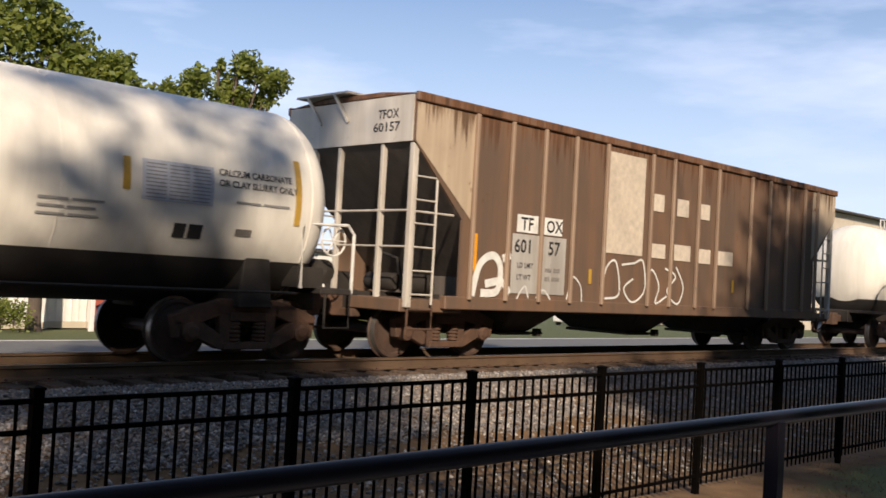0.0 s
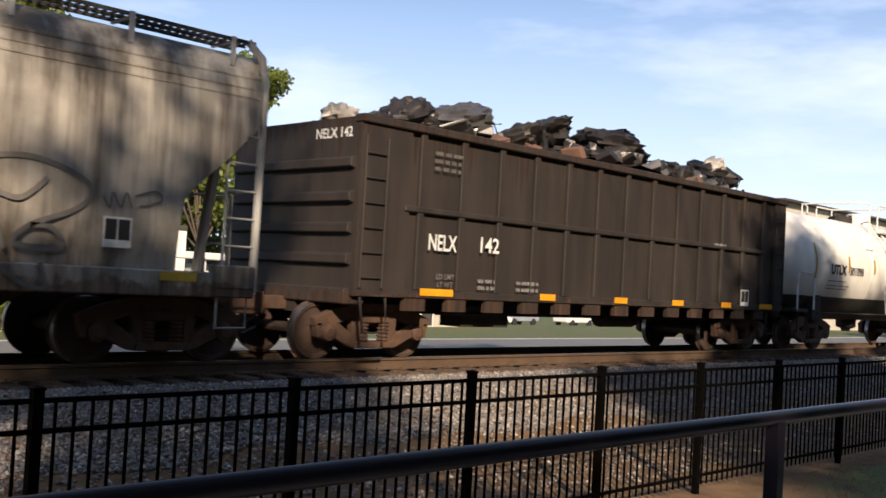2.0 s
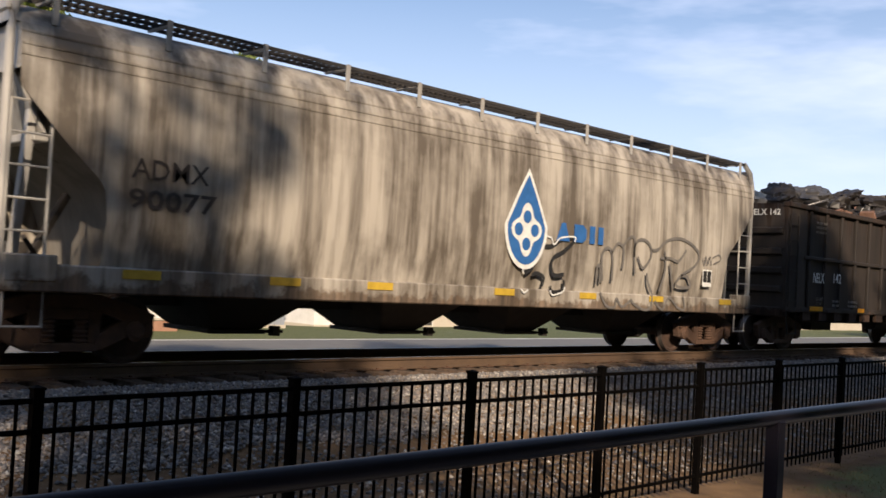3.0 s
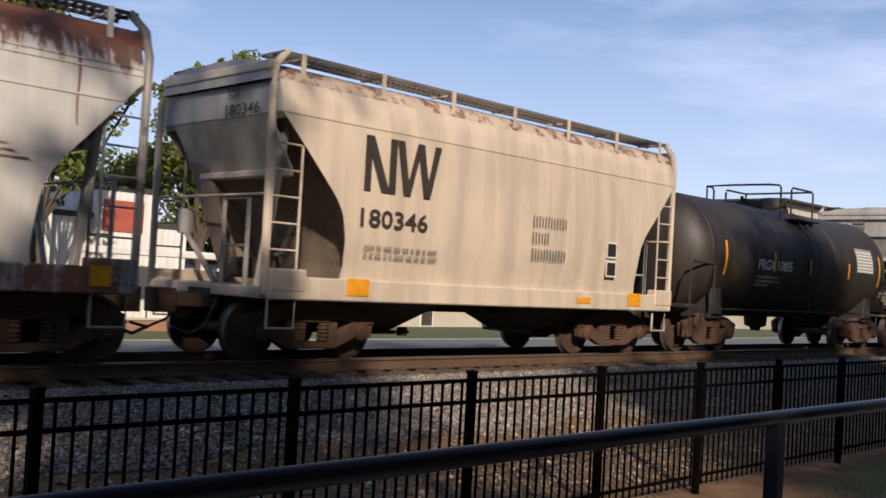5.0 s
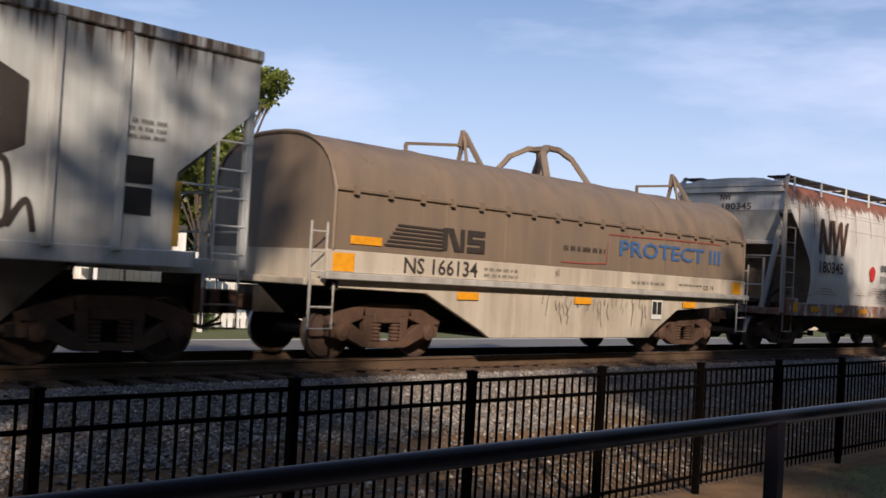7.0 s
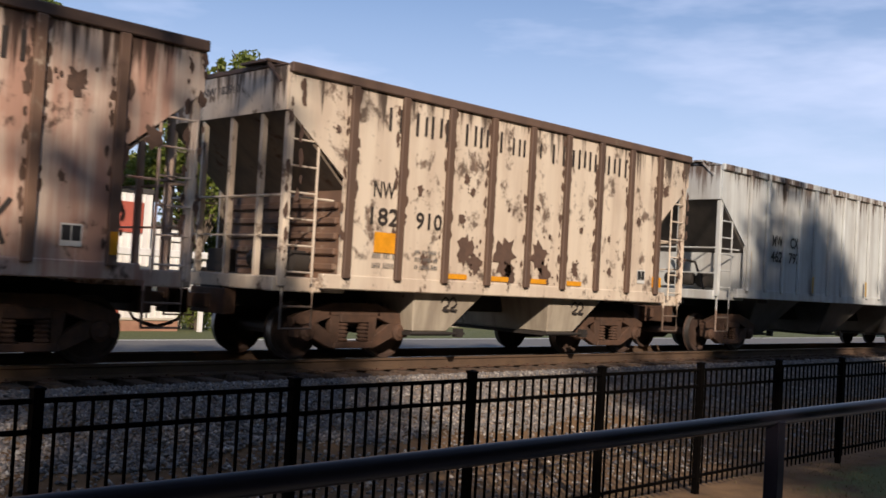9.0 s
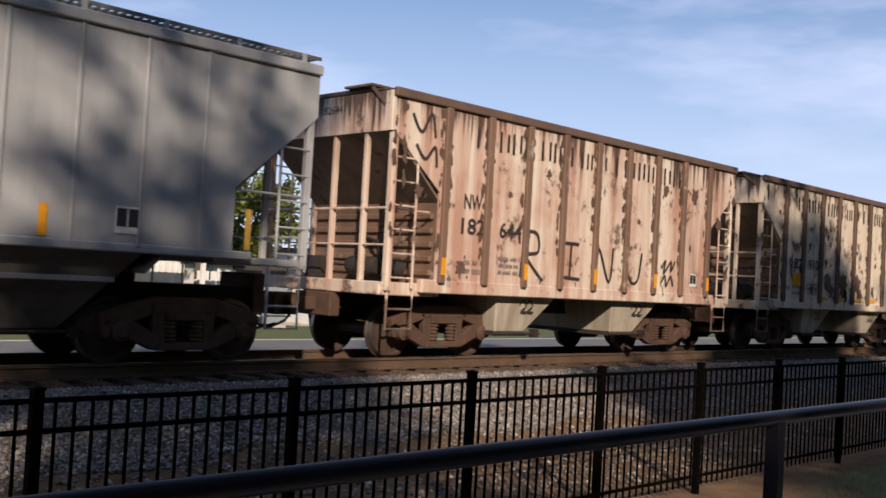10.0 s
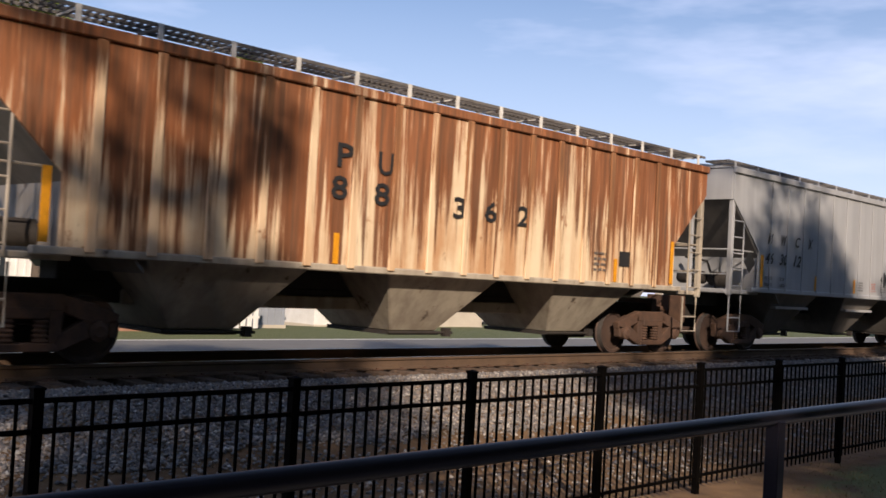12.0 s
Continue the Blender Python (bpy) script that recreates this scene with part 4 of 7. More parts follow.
def tank_car(name, label, xc, half, trucks, shell, shell_label, rail_mat, belly=True, r=1.43, zc=2.2, dome_x=0.0, striker=6.35, ladder_x=None, dome_off=0.77):
    """A tank car: shell with dished ends, walkway with rails over the middle, side ladder, saddles on stub sills."""
    car = new_car(name, label, xc, trucks, striker)
    prof = [(r * math.cos(a), half + 0.72 * math.sin(a)) for a in [math.pi / 2 * k / 9 for k in range(10)]]
    full = [(a, -b) for a, b in prof[::-1]] + [(r, -half * 0.33), (r, half * 0.33)] + prof
    sh = part("shell", Shape().lathe(full, "x", (0, 0, zc), 56), shell, car, shell_label, 0, True)
    for x in (-half, -half * 0.33, half * 0.33, half):
        part("weld_seam", Shape().lathe([(r - 0.01, x - 0.02), (r + 0.006, x - 0.008), (r + 0.006, x + 0.008), (r - 0.01, x + 0.02)], "x", (0, 0, zc), 56), shell, sh)
    if belly:
        b = Shape()
        lim = [radians(-90 + k) for k in range(-56, 57, 4)]
        b.grid([[(x, (r + 0.012) * math.cos(a), zc + (r + 0.012) * math.sin(a)) for a in lim] for x in (-half, 0, half)])
        for q in (-1, 1):
            rows = []
            for t in [math.pi / 2 * k / 24 for k in range(15)]:
                rho = r * math.cos(t) + 0.014
                am = math.acos(min(1.0, 0.559 * r / rho))
                rows.append([(q * (half + 0.72 * math.sin(t) + 0.010), rho * math.cos(a), zc + rho * math.sin(a)) for a in [-math.pi / 2 + am * (k / 14 - 1) for k in range(29)]])
            b.grid(rows)
        part("belly_coat", b, BELLY, sh, "black coating along the tank's belly", 0, True)
    for q in (-1, 1):
        part("stub_sill", Shape().box(*sorted((striker * q, (trucks - 1.3) * q)), -0.3, 0.3, 0.70, 1.05), STEEL_DARK, car, "", 0.015)
    for q in (-1, 1):
        sad = Shape().prism([(trucks * q - 0.28, 0.75), (trucks * q + 0.28, 0.75), (trucks * q + 0.2, zc - 0.75), (trucks * q - 0.2, zc - 0.75)], -1.2, 1.2)
        part("saddle", sad, STEEL_DARK, car, "", 0.02)
        part("end_platform", Shape().box(*sorted(((striker - 0.75) * q, (striker - 0.05) * q)), -1.4, 1.4, 0.98, 1.06), STEEL_DARK, car, "", 0.01)
        for y in (-1.38, 1.38):
            part("end_handrail", Shape().rod([((half - 0.1) * q, y, 1.05), ((half - 0.1) * q, y, 1.95), ((striker - 0.30) * q, y, 1.98), ((striker - 0.18) * q, y, 1.85), ((striker - 0.18) * q, y, 1.0)], 0.025, 8), rail_mat, car, "", 0, True)
            part("step", Shape().rod([((striker - 0.2) * q, y, 1.0), ((striker - 0.2) * q, y, 0.5), ((striker - 0.65) * q, y, 0.5), ((striker - 0.65) * q, y, 1.0)], 0.02), STEEL_DARK, car)
    part("side_rail", Shape().rod([(-half + 0.2, -1.42, 0.98), (half - 0.2, -1.42, 0.98)], 0.022), STEEL_DARK, car)
    part("side_rail", Shape().rod([(-half + 0.2, 1.42, 0.98), (half - 0.2, 1.42, 0.98)], 0.022), STEEL_DARK, car)
    top = zc + r
    d = dome_x
    plat = part("top_platform", Shape().box(d - 0.35, d + 1.06, -1.16, -0.84, top - 0.31, top - 0.27), rail_mat, car, "", 0.01)
    part("top_platform", Shape().box(d - 0.95, d + 1.06, 0.84, 1.16, top - 0.31, top - 0.27), rail_mat, car, "", 0.01)
    rails = Shape()
    low, high = top - 0.36, top + 0.46
    # one bent pipe each side of the ladder's gap, joined across the ends
    rails.rod([(d - 0.76, -0.95, low), (d - 0.76, -0.95, high), (d - 0.80, -0.92, high + 0.05), (d - 0.92, -0.72, high + 0.06), (d - 1.03, 0.2, high + 0.06), (d - 1.03, 0.95, high + 0.05), (d - 1.03, 0.95, low)], 0.026, 8)
    rails.rod([(d - 1.03, 0.95, high + 0.05), (d - 0.76, 0.95, high + 0.05), (d - 0.68, 0.95, high - 0.04), (d - 0.68, 0.95, low)], 0.026, 8)
    rails.rod([(d - 0.19, -0.95, low), (d - 0.19, -0.95, high), (d - 0.12, -0.95, high + 0.05), (d + 0.95, -0.95, high + 0.05), (d + 1.03, -0.90, high + 0.05), (d + 1.03, 0.90, high + 0.05), (d + 0.95, 0.95, high + 0.05), (d + 0.0, 0.95, high + 0.05), (d - 0.06, 0.95, high - 0.02), (d - 0.06, 0.95, low)], 0.026, 8)
    for y in (-0.95, 0.95):
        rails.rod([(d + 1.03, y, low), (d + 1.03, y, high + 0.04)], 0.026, 8)
    part("guard_rail", rails, rail_mat, plat, "bent pipe guard rail")
    part("dome", Shape().lathe([(0.0, 0.34), (0.30, 0.34), (0.34, 0.30), (0.34, 0.08), (0.38, 0.07), (0.38, -0.12)], "z", (d + dome_off, 0, top), 20), shell, car, "", 0, True)
    v = Shape().lathe([(0.0, 0.16), (0.3, 0.16), (0.34, 0.10), (0.34, -0.1)], "z", (d - 0.55, 0, top), 16)
    v.rod([(d - 0.75, 0.1, top), (d - 0.75, 0.1, top + 0.26)], 0.05).rod([(d - 0.3, -0.2, top), (d - 0.3, -0.2, top + 0.22)], 0.05).box(d - 0.95, d - 0.15, -0.04, 0.04, top + 0.14, top + 0.19)
    part("manway", v, STEEL_DARK, car, "dark bolted manway with valve")
    lx = d + 0.3 if ladder_x is None else ladder_x
    arc = [radians(a) for a in range(65, -31, -8)]
    lad = Shape()
    for x in (lx - 0.21, lx + 0.21):
        lad.rod([(x, -(r + 0.07) * math.cos(a), zc + (r + 0.07) * math.sin(a)) for a in arc] + [(x, -1.42, 0.98)], 0.022)
    for a in arc[1::2]:
        lad.rod([(lx - 0.21, -(r + 0.07) * math.cos(a), zc + (r + 0.07) * math.sin(a)), (lx + 0.21, -(r + 0.07) * math.cos(a), zc + (r + 0.07) * math.sin(a))], 0.016)
    part("side_ladder", lad, rail_mat, car)
    part("outlet_valve", Shape().lathe([(0.0, 0.42), (0.12, 0.42), (0.14, 0.5), (0.28, 0.55), (0.3, 0.80)], "z", (0, 0, 0), 14), STEEL_DARK, car, "", 0, True)
    g = Shape().lathe([(0.0, -0.5), (0.18, -0.45), (0.18, 0.45), (0.0, 0.5)], "y", (half + 0.62, -0.55, 1.30), 16)
    g.box(half - 0.1, half + 0.35, -1.3, -0.95, 1.06, 1.35)
    part("brake_gear", g, STEEL_DARK, car, "dark brake cylinder on the end platform", 0, True)
    bw = Shape()
    cxx = half + 0.55
    bw.rod([(cxx + 0.22 * math.cos(a), -1.25, 1.75 + 0.22 * math.sin(a)) for a in [2 * math.pi * k / 16 for k in range(17)]], 0.016)
    for k in range(6):
        a = math.pi * k / 3
        bw.rod([(cxx, -1.25, 1.75), (cxx + 0.22 * math.cos(a), -1.25, 1.75 + 0.22 * math.sin(a))], 0.012)
    part("brake_wheel", bw, rail_mat, car)
    return car


def on_shell(s, x0, x1, z0, z1, r=1.43, zc=2.2, lift=0.012, n=8):
    """A painted band on a tank's near side."""
    rows = []
    for k in range(n + 1):
        z = z0 + (z1 - z0) * k / n
        y = -math.sqrt(max(0.0, (r + lift) ** 2 - (z - zc) ** 2))
        rows.append([(x0, y, z), (x1, y, z)])
    return s.grid(rows)


def shell_lettering(car, text, x, z, height, material, width=None, r=1.43, zc=2.2, lean=0.0, bold=0.018):
    ob = lettering(car, text, x, z, height, material, 0, width, lean=lean, bold=bold)
    for v in ob.data.vertices:
        v.co.y = -math.sqrt(max(0.0, (r + 0.014) ** 2 - (v.co.z - zc) ** 2))
    return ob
# ---- the place ----
make_ground()
make_track()
make_grass()
make_fence()
make_handrail()


# ---- beyond the road: buildings, bushes, trees ----
WHITE_BOARD = surface("white_board_paint", (0.78, 0.76, 0.72), (0.60, 0.57, 0.52), 1.5, 0.7, 0, 0.2)
RED_BRICK = surface("red_wall", (0.42, 0.09, 0.055), (0.30, 0.07, 0.045), 2, 0.85, 0, 0.4)
ORANGE_BRICK = surface("orange_brick", (0.36, 0.20, 0.13), (0.26, 0.13, 0.08), 3, 0.9, 0, 0.4)
BEIGE_WALL = surface("beige_wall", (0.52, 0.46, 0.36), (0.42, 0.36, 0.28), 1.2, 0.85)
GREY_WALL = surface("blue_grey_siding", (0.30, 0.32, 0.35), (0.22, 0.235, 0.26), 1.2, 0.8)
ROOF_DARK = surface("dark_roofing", (0.06, 0.055, 0.05), (0.035, 0.032, 0.03), 2, 0.85)
GLASS = surface("dark_window_glass", (0.02, 0.025, 0.03), (0.03, 0.035, 0.04), 2, 0.12)


def building(name, label, x0, x1, y0, y1, z0, z1, wall, openings=(), roof_over=0.3, siding=0.0):
    """Walls, an overhanging flat roof, and windows or doors with frames on the side that faces the road."""
    b = thing(name, label, "building")
    part("wall", Shape().box(x0, x1, y0, y1, z0, z1), wall, b, "", 0.02)
    part("roof", Shape().box(x0 - roof_over, x1 + roof_over, y0 - roof_over, y1 + roof_over, z1, z1 + 0.22), ROOF_DARK, b, "dark flat roof edge", 0.03)
    part("base", Shape().box(x0 - 0.04, x1 + 0.04, y0 - 0.05, y1 + 0.04, z0, z0 + 0.25), BEIGE_WALL, b)
    if siding:
        x = x0 + siding
        while x < x1:
            part("batten", Shape().box(x - 0.03, x + 0.03, y0 - 0.035, y0, z0 + 0.25, z1), wall, b)
            x += siding
    for kind, xa, xb, za, zb in openings:
        w = part(kind, Shape().box(xa, xb, y0 - 0.03, y0 + 0.05, za, zb), GLASS if kind == "window" else ROOF_DARK, b, "dark glass" if kind == "window" else "dark doorway")
        fr = Shape()
        for a, c, d, e in ((xa - 0.07, xa, za, zb), (xb, xb + 0.07, za, zb), (xa - 0.07, xb + 0.07, zb, zb + 0.08), (xa - 0.07, xb + 0.07, za - 0.08, za)):
            fr.box(a, c, y0 - 0.07, y0 + 0.02, d, e)
        part("frame", fr, WHITE_BOARD, w, "white frame")
    return b


def bush(name, label, at, r, seed):
    rng = np.random.default_rng(seed)
    return tree(name, label, at, crown_of(rng, 9, 0, 0, r * 0.7, r, r * 0.7, r * 0.45, r * 0.35, r * 0.55), 0.10, 900, seed, 0.06)


def parked_car(at, paint):
    c = thing("parked_car", "pale parked car beside the far road", "car", at=pose(*at))
    side = [(-2.1, 0.35), (2.1, 0.35), (2.15, 0.75), (1.35, 0.88), (0.75, 1.38), (-1.0, 1.40), (-1.75, 0.95), (-2.15, 0.85)]
    part("body", Shape().prism(side, -0.85, 0.85), paint, c, "", 0.08)
    for q in (-1, 1):
        part("window", Shape().prism([(-1.35, 0.95), (1.1, 0.92), (0.66, 1.30), (-0.95, 1.32)], *sorted((0.84 * q, 0.86 * q))), GLASS, c, "dark side glass")
        for x in (-1.3, 1.3):
            part("wheel", Shape().lathe([(0.0, -0.1), (0.2, -0.1), (0.31, -0.09), (0.32, 0.09), (0.0, 0.1)], "y", (x, 0.80 * q, 0.32), 18), BLACK, c, "", 0, True)


def far_side():
    g = -1.32
    building("house", "white board-clad building with a white porch post", 9.5, 15.8, 36.0, 42, g, 3.2, WHITE_BOARD, (("window", 13.2, 14.2, 0.4, 1.7),), siding=0.32)
    b = building("house", "white stepped-front building with rust-red panels", 17.65, 19.95, 36.3, 42, g, 4.0, WHITE_BOARD, (), 0.05, siding=0.28)
    part("panel", Shape().box(17.9, 19.55, 36.22, 36.3, 2.45, 3.65), RED_BRICK, b, "rust-red front panel", 0.01)
    part("door", Shape().box(17.75, 18.75, 36.22, 36.3, g, 0.5), RED_BRICK, b, "red door", 0.01)
    building("annex", "pale board-clad side wing", 15.9, 17.6, 36.6, 42, g, 2.9, WHITE_BOARD, (), 0.05, siding=0.28)
    building("annex", "pale board-clad side wing", 20.0, 21.7, 36.6, 42, g, 2.7, WHITE_BOARD, (), 0.05, siding=0.28)
    c = thing("canopy", "flat white sunlit canopy roof on posts", "canopy")
    part("roof", Shape().box(16.3, 22.6, 33.6, 35.3, 1.55, 1.82), WHITE_BOARD, c, "", 0.03)
    for x in (16.5, 20.9):
        part("post", Shape().box(x - 0.08, x + 0.08, 33.75, 33.91, g - 0.1, 1.55), WHITE_BOARD, c, "", 0.01)
    w = thing("low_wall", "low orange brick wall with pale coping", "wall")
    part("brickwork", Shape().box(17.2, 20.4, 34.6, 34.85, g - 0.1, -0.88), ORANGE_BRICK, w)
    part("coping", Shape().box(17.15, 20.45, 34.55, 34.9, -0.88, -0.80), BEIGE_WALL, w, "", 0.02)
    f = thing("board_fence", "white upright board fence", "fence")
    for k in range(10):
        part("board", Shape().box(22.6 + 0.33 * k, 22.83 + 0.33 * k, 37.0, 37.05, g, 1.1), WHITE_BOARD, f)
    part("rail", Shape().box(22.5, 25.9, 37.05, 37.12, 0.6, 0.72), WHITE_BOARD, f)
    part("rail", Shape().box(22.5, 25.9, 37.05, 37.12, -0.9, -0.78), WHITE_BOARD, f)
    building("shed", "bright white shed beside the road", 25.2, 26.5, 40, 44, g - 0.3, 1.4, WHITE_BOARD)
    building("shed", "blue-grey metal shed beside the road", 26.6, 29.6, 40.2, 45, g - 0.3, 1.2, GREY_WALL, siding=0.4)
    building("building", "bright white low building", 34.4, 40.6, 44, 50, -1.85, 2.4, WHITE_BOARD, (("window", 38.6, 39.6, -0.6, 0.5),))
    building("building", "beige low building with a dark doorway", 41.6, 50.3, 46, 52, -1.95, 2.2, BEIGE_WALL, (("door", 44.5, 45.5, -1.8, 0.2), ("window", 42.2, 43.4, -0.7, 0.4)))
    building("office_building", "beige two-storey building with a dark flat roof", 93, 125, 46, 60, -2.2, 10.9, BEIGE_WALL, [("window", 95 + 4 * k, 97.4 + 4 * k, z, z + 1.6) for k in range(7) for z in (1.0, 5.2)], 0.9)
    bush("bush", "dense green bush beside the road", (13.2, 33.6, -1.3), 1.2, 5)
    bush("bush", "dense green bush beside a brick wall", (21.7, 35.4, -1.35), 1.0, 6)
    bush("bush", "dark green shrub before a white building", (36.6, 42.6, -1.7), 1.0, 7)
    for k, (x, y) in enumerate(((62, 56), (68, 58), (75, 57), (57, 60))):
        parked_car((x, y, -2.35), (WHITE_BOARD, GREY_WALL)[k % 2])
    rng = random.Random(2)
    left = [(13.1, 9.1, 1.14), (14.2, 9.8, 0.97), (14.8, 8.7, 1.08), (13.9, 7.9, 1.16), (15.5, 8.0, 0.9), (16.6, 8.0, 0.81), (17.1, 8.5, 0.41), (17.4, 7.7, 0.52), (17.9, 7.7, 0.33), (12.8, 7.3, 1.13), (15.2, 7.0, 1.18), (13.5, 6.3, 1.33), (16.2, 6.7, 1.21), (14.9, 5.5, 1.37)]
    right = [(24.2, 10.2, 0.69), (25.2, 10.0, 0.8), (26.3, 9.6, 0.56), (24.6, 9.1, 0.99), (23.4, 10.0, 0.29), (21.8, 8.9, 0.71), (20.9, 8.6, 0.51), (22.6, 8.6, 0.84), (24.0, 8.2, 0.98), (22.1, 7.7, 1.07), (25.8, 8.8, 0.55), (23.3, 6.9, 1.21), (20.9, 6.1, 1.16), (24.7, 6.6, 0.99), (20.5, 4.6, 1.15), (23.4, 4.8, 1.3)]
    low = [(22.9, 4.2, 1.3), (23.9, 5.7, 1.4), (21.9, 5.4, 1.3), (26.0, 3.9, 1.4), (26.8, 2.2, 1.1), (27.8, 4.4, 1.2), (20.1, 4.4, 1.3), (25.4, 5.4, 1.3), (26.2, 0.8, 1.2), (24.9, 2.6, 1.1), (29.3, 3.0, 1.3), (29.5, 4.8, 1.3), (30.8, 3.6, 1.2), (30.9, 5.2, 1.1), (28.6, 1.8, 1.2), (30.2, 1.2, 1.2)]
    for foot, crown, seed, words in (((24.0, 43.2, -1.6), low, 23, "low spreading tree behind a white stepped-front building"), ((14.6, 34.2, -1.3), left, 21, "broad leafy oak tree beside the far road"), ((22.9, 37.4, -1.35), right, 22, "leafy tree with an uneven crown beside the far road")):
        tree("tree", words, foot, [(x - foot[0], rng.uniform(-0.5, 0.5), z - foot[2], 1.22 * r) for x, z, r in crown], 0.25, 560, seed, 0.22)


# ---- trees behind the camera, whose shade falls on the track ----
def shade_trees():
    for at, crown, seed in (
        ((-12.5, -5.0, -0.9), [(-0.6, 0, 13.1, 4.6, 1.6, 4.3, 8), (0, 0, 7.5, 3.6, 1.6, 1.8, 18)], 31),
        ((-20.5, -5.5, -0.9), [(0, 0, 13.0, 4.8, 1.8, 5.0, 9)], 32),
        # crowns at y 5 hang over the platform unseen, added to dim sky light
        ((-6.6, -5.2, -0.9), [(0.6, 0, 11.2, 2.7, 1.2, 0.5, 18), (2.4, 0, 6.9, 3.4, 1.4, 1.0, 13), (1.8, 0, 9.0, 2.8, 1.2, 0.9, 8), (3.0, 5.0, 14.8, 6.5, 3.5, 0.9, 26)], 35),
        ((11.2, -5.0, -0.9), [(0.2, 0, 9.0, 3.4, 1.8, 4.4, 30), (-4.0, 0, 8.6, 1.4, 1.2, 1.6, 10), (-6.7, 0, 9.5, 1.3, 1.2, 0.9, 15), (-3.6, 0, 9.1, 2.6, 1.2, 1.1, 24), (-0.4, 0, 13.0, 3.2, 1.2, 1.3, 11), (-0.4, 0, 11.6, 3.4, 1.2, 0.5, 24), (0.4, 0, 10.5, 3.6, 1.2, 0.9, 22), (-3.0, 0, 6.9, 4.2, 1.2, 1.0, 14), (-2.0, 5.0, 14.8, 6.5, 3.5, 0.9, 26)], 33),
        ((18.5, -5.5, -0.9), [(0, 0, 9.5, 3.6, 1.8, 4.0, 22)], 34),
    ):
        clumps = []
        for k, (cx, cy, cz, rx, ry, rz, n) in enumerate(crown):
            clumps += crown_of(np.random.default_rng(100 * seed + k), n, cx, cy, cz, rx, ry, rz, 0.9, 1.7)
        if seed == 35:
            clumps += [(-0.3, 0.2, 13.8, 0.9), (0.6, -0.3, 14.5, 0.85), (-0.7, 0.4, 14.8, 0.7), (0.4, 0, 13.2, 0.85), (1.6, 0.3, 14.7, 0.5), (1.0, -0.2, 13.8, 0.45), (1.9, 0, 14.2, 0.4), (-1.2, 0, 13.4, 0.6), (-1.5, 0.2, 15.3, 0.5), (-0.4, 0, 12.5, 0.8)]
        tree("tree", "tall leafy shade tree behind the viewing platform", at, clumps, 0.34, 110, seed, 0.2, 0.004)


def woods():
    """Tall leaf belts, unseen, behind and beside the camera, added to block low sky."""
    rng = np.random.default_rng(9)
    n = 70000
    x = rng.uniform(-110, 80, n)
    deep = rng.uniform(-37, -28, n)
    side = rng.uniform(0, 1, n) < 0.22
    along = rng.uniform(-30, 5, n)
    top = 20.0 + 1.8 * np.sin(x * 0.35) + 1.2 * np.sin(x * 0.9 + 1)
    px = np.where(side, rng.uniform(56, 64, n), x)
    py = np.where(side, along, deep)
    top = np.where(side, 17.0 + 2.0 * np.sin(along * 0.4), top)
    c = np.stack([px, py, -0.9 + (top + 0.9) * rng.uniform(0, 1, n) ** 0.85], 1)
    u, w = rng.normal(size=(n, 3)), rng.normal(size=(n, 3))
    u /= np.linalg.norm(u, axis=1)[:, None]
    w = np.cross(u, w)
    w /= np.linalg.norm(w, axis=1)[:, None]
    a = rng.uniform(0.4, 1.0, (n, 1))
    v = np.stack([c - u * a, c + w * a * 0.6, c + u * a, c - w * a * 0.6], 1).reshape(-1, 3)
    me = bpy.data.meshes.new("woods")
    me.from_pydata(v.tolist(), [], np.arange(4 * n).reshape(-1, 4).tolist())
    me.materials.append(LEAF)
    tagged(new("woods", me), "unseen leaf belt behind the camera, added to block low sky", "woods", kind="stuff")


woods()
far_side()
shade_trees()
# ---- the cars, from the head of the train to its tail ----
# slope paints: darker than the sides and ends of the same cars
SLOPE_GREY = weathered("dark_grey_slope_paint", (0.22, 0.20, 0.175), (0.10, 0.088, 0.075), (0.14, 0.085, 0.05), 0.6, 0.1, shift=26, rough=0.7)
BELLY = surface("black_tank_coating", (0.02, 0.018, 0.017), (0.035, 0.03, 0.027), 3, 0.6, 0, 0.2)
TANK_WHITE = weathered("white_tank_paint", (0.78, 0.74, 0.66), (0.45, 0.40, 0.34), (0.3, 0.2, 0.12), 0.35, 0.0, shift=1, rough=0.42, grime=0.45)
TANK_BLACK = weathered("black_tank_paint", (0.016, 0.013, 0.0115), (0.045, 0.036, 0.029), (0.1, 0.05, 0.03), 0.5, 0.0, shift=2, rough=0.55)
RAIL_WHITE = paint_of("white_pipe_paint", (0.72, 0.70, 0.65))
RAIL_BLACK = paint_of("black_pipe_paint", (0.03, 0.028, 0.027))
BROWN_SIDE = weathered("brown_oxide_paint", (0.160, 0.092, 0.056), (0.105, 0.074, 0.054), (0.30, 0.13, 0.055), 0.6, 0.12, 4.0, 0.35, 0.0, 0.6, 3, 0.8)
BROWN_RIB = weathered("worn_brown_post_paint", (0.30, 0.21, 0.145), (0.17, 0.11, 0.075), (0.42, 0.34, 0.26), 0.6, 0.25, shift=27, rough=0.65)
BROWN_CORNER = weathered("faded_tan_paint", (0.46, 0.37, 0.27), (0.25, 0.18, 0.12), (0.30, 0.15, 0.07), 0.6, 0.2, 4.0, 0.3, 0, 0.6, 4)
WHITE_END = weathered("dirty_white_end_paint", (0.56, 0.52, 0.46), (0.32, 0.28, 0.23), (0.2, 0.12, 0.07), 0.6, 0.1, shift=5)
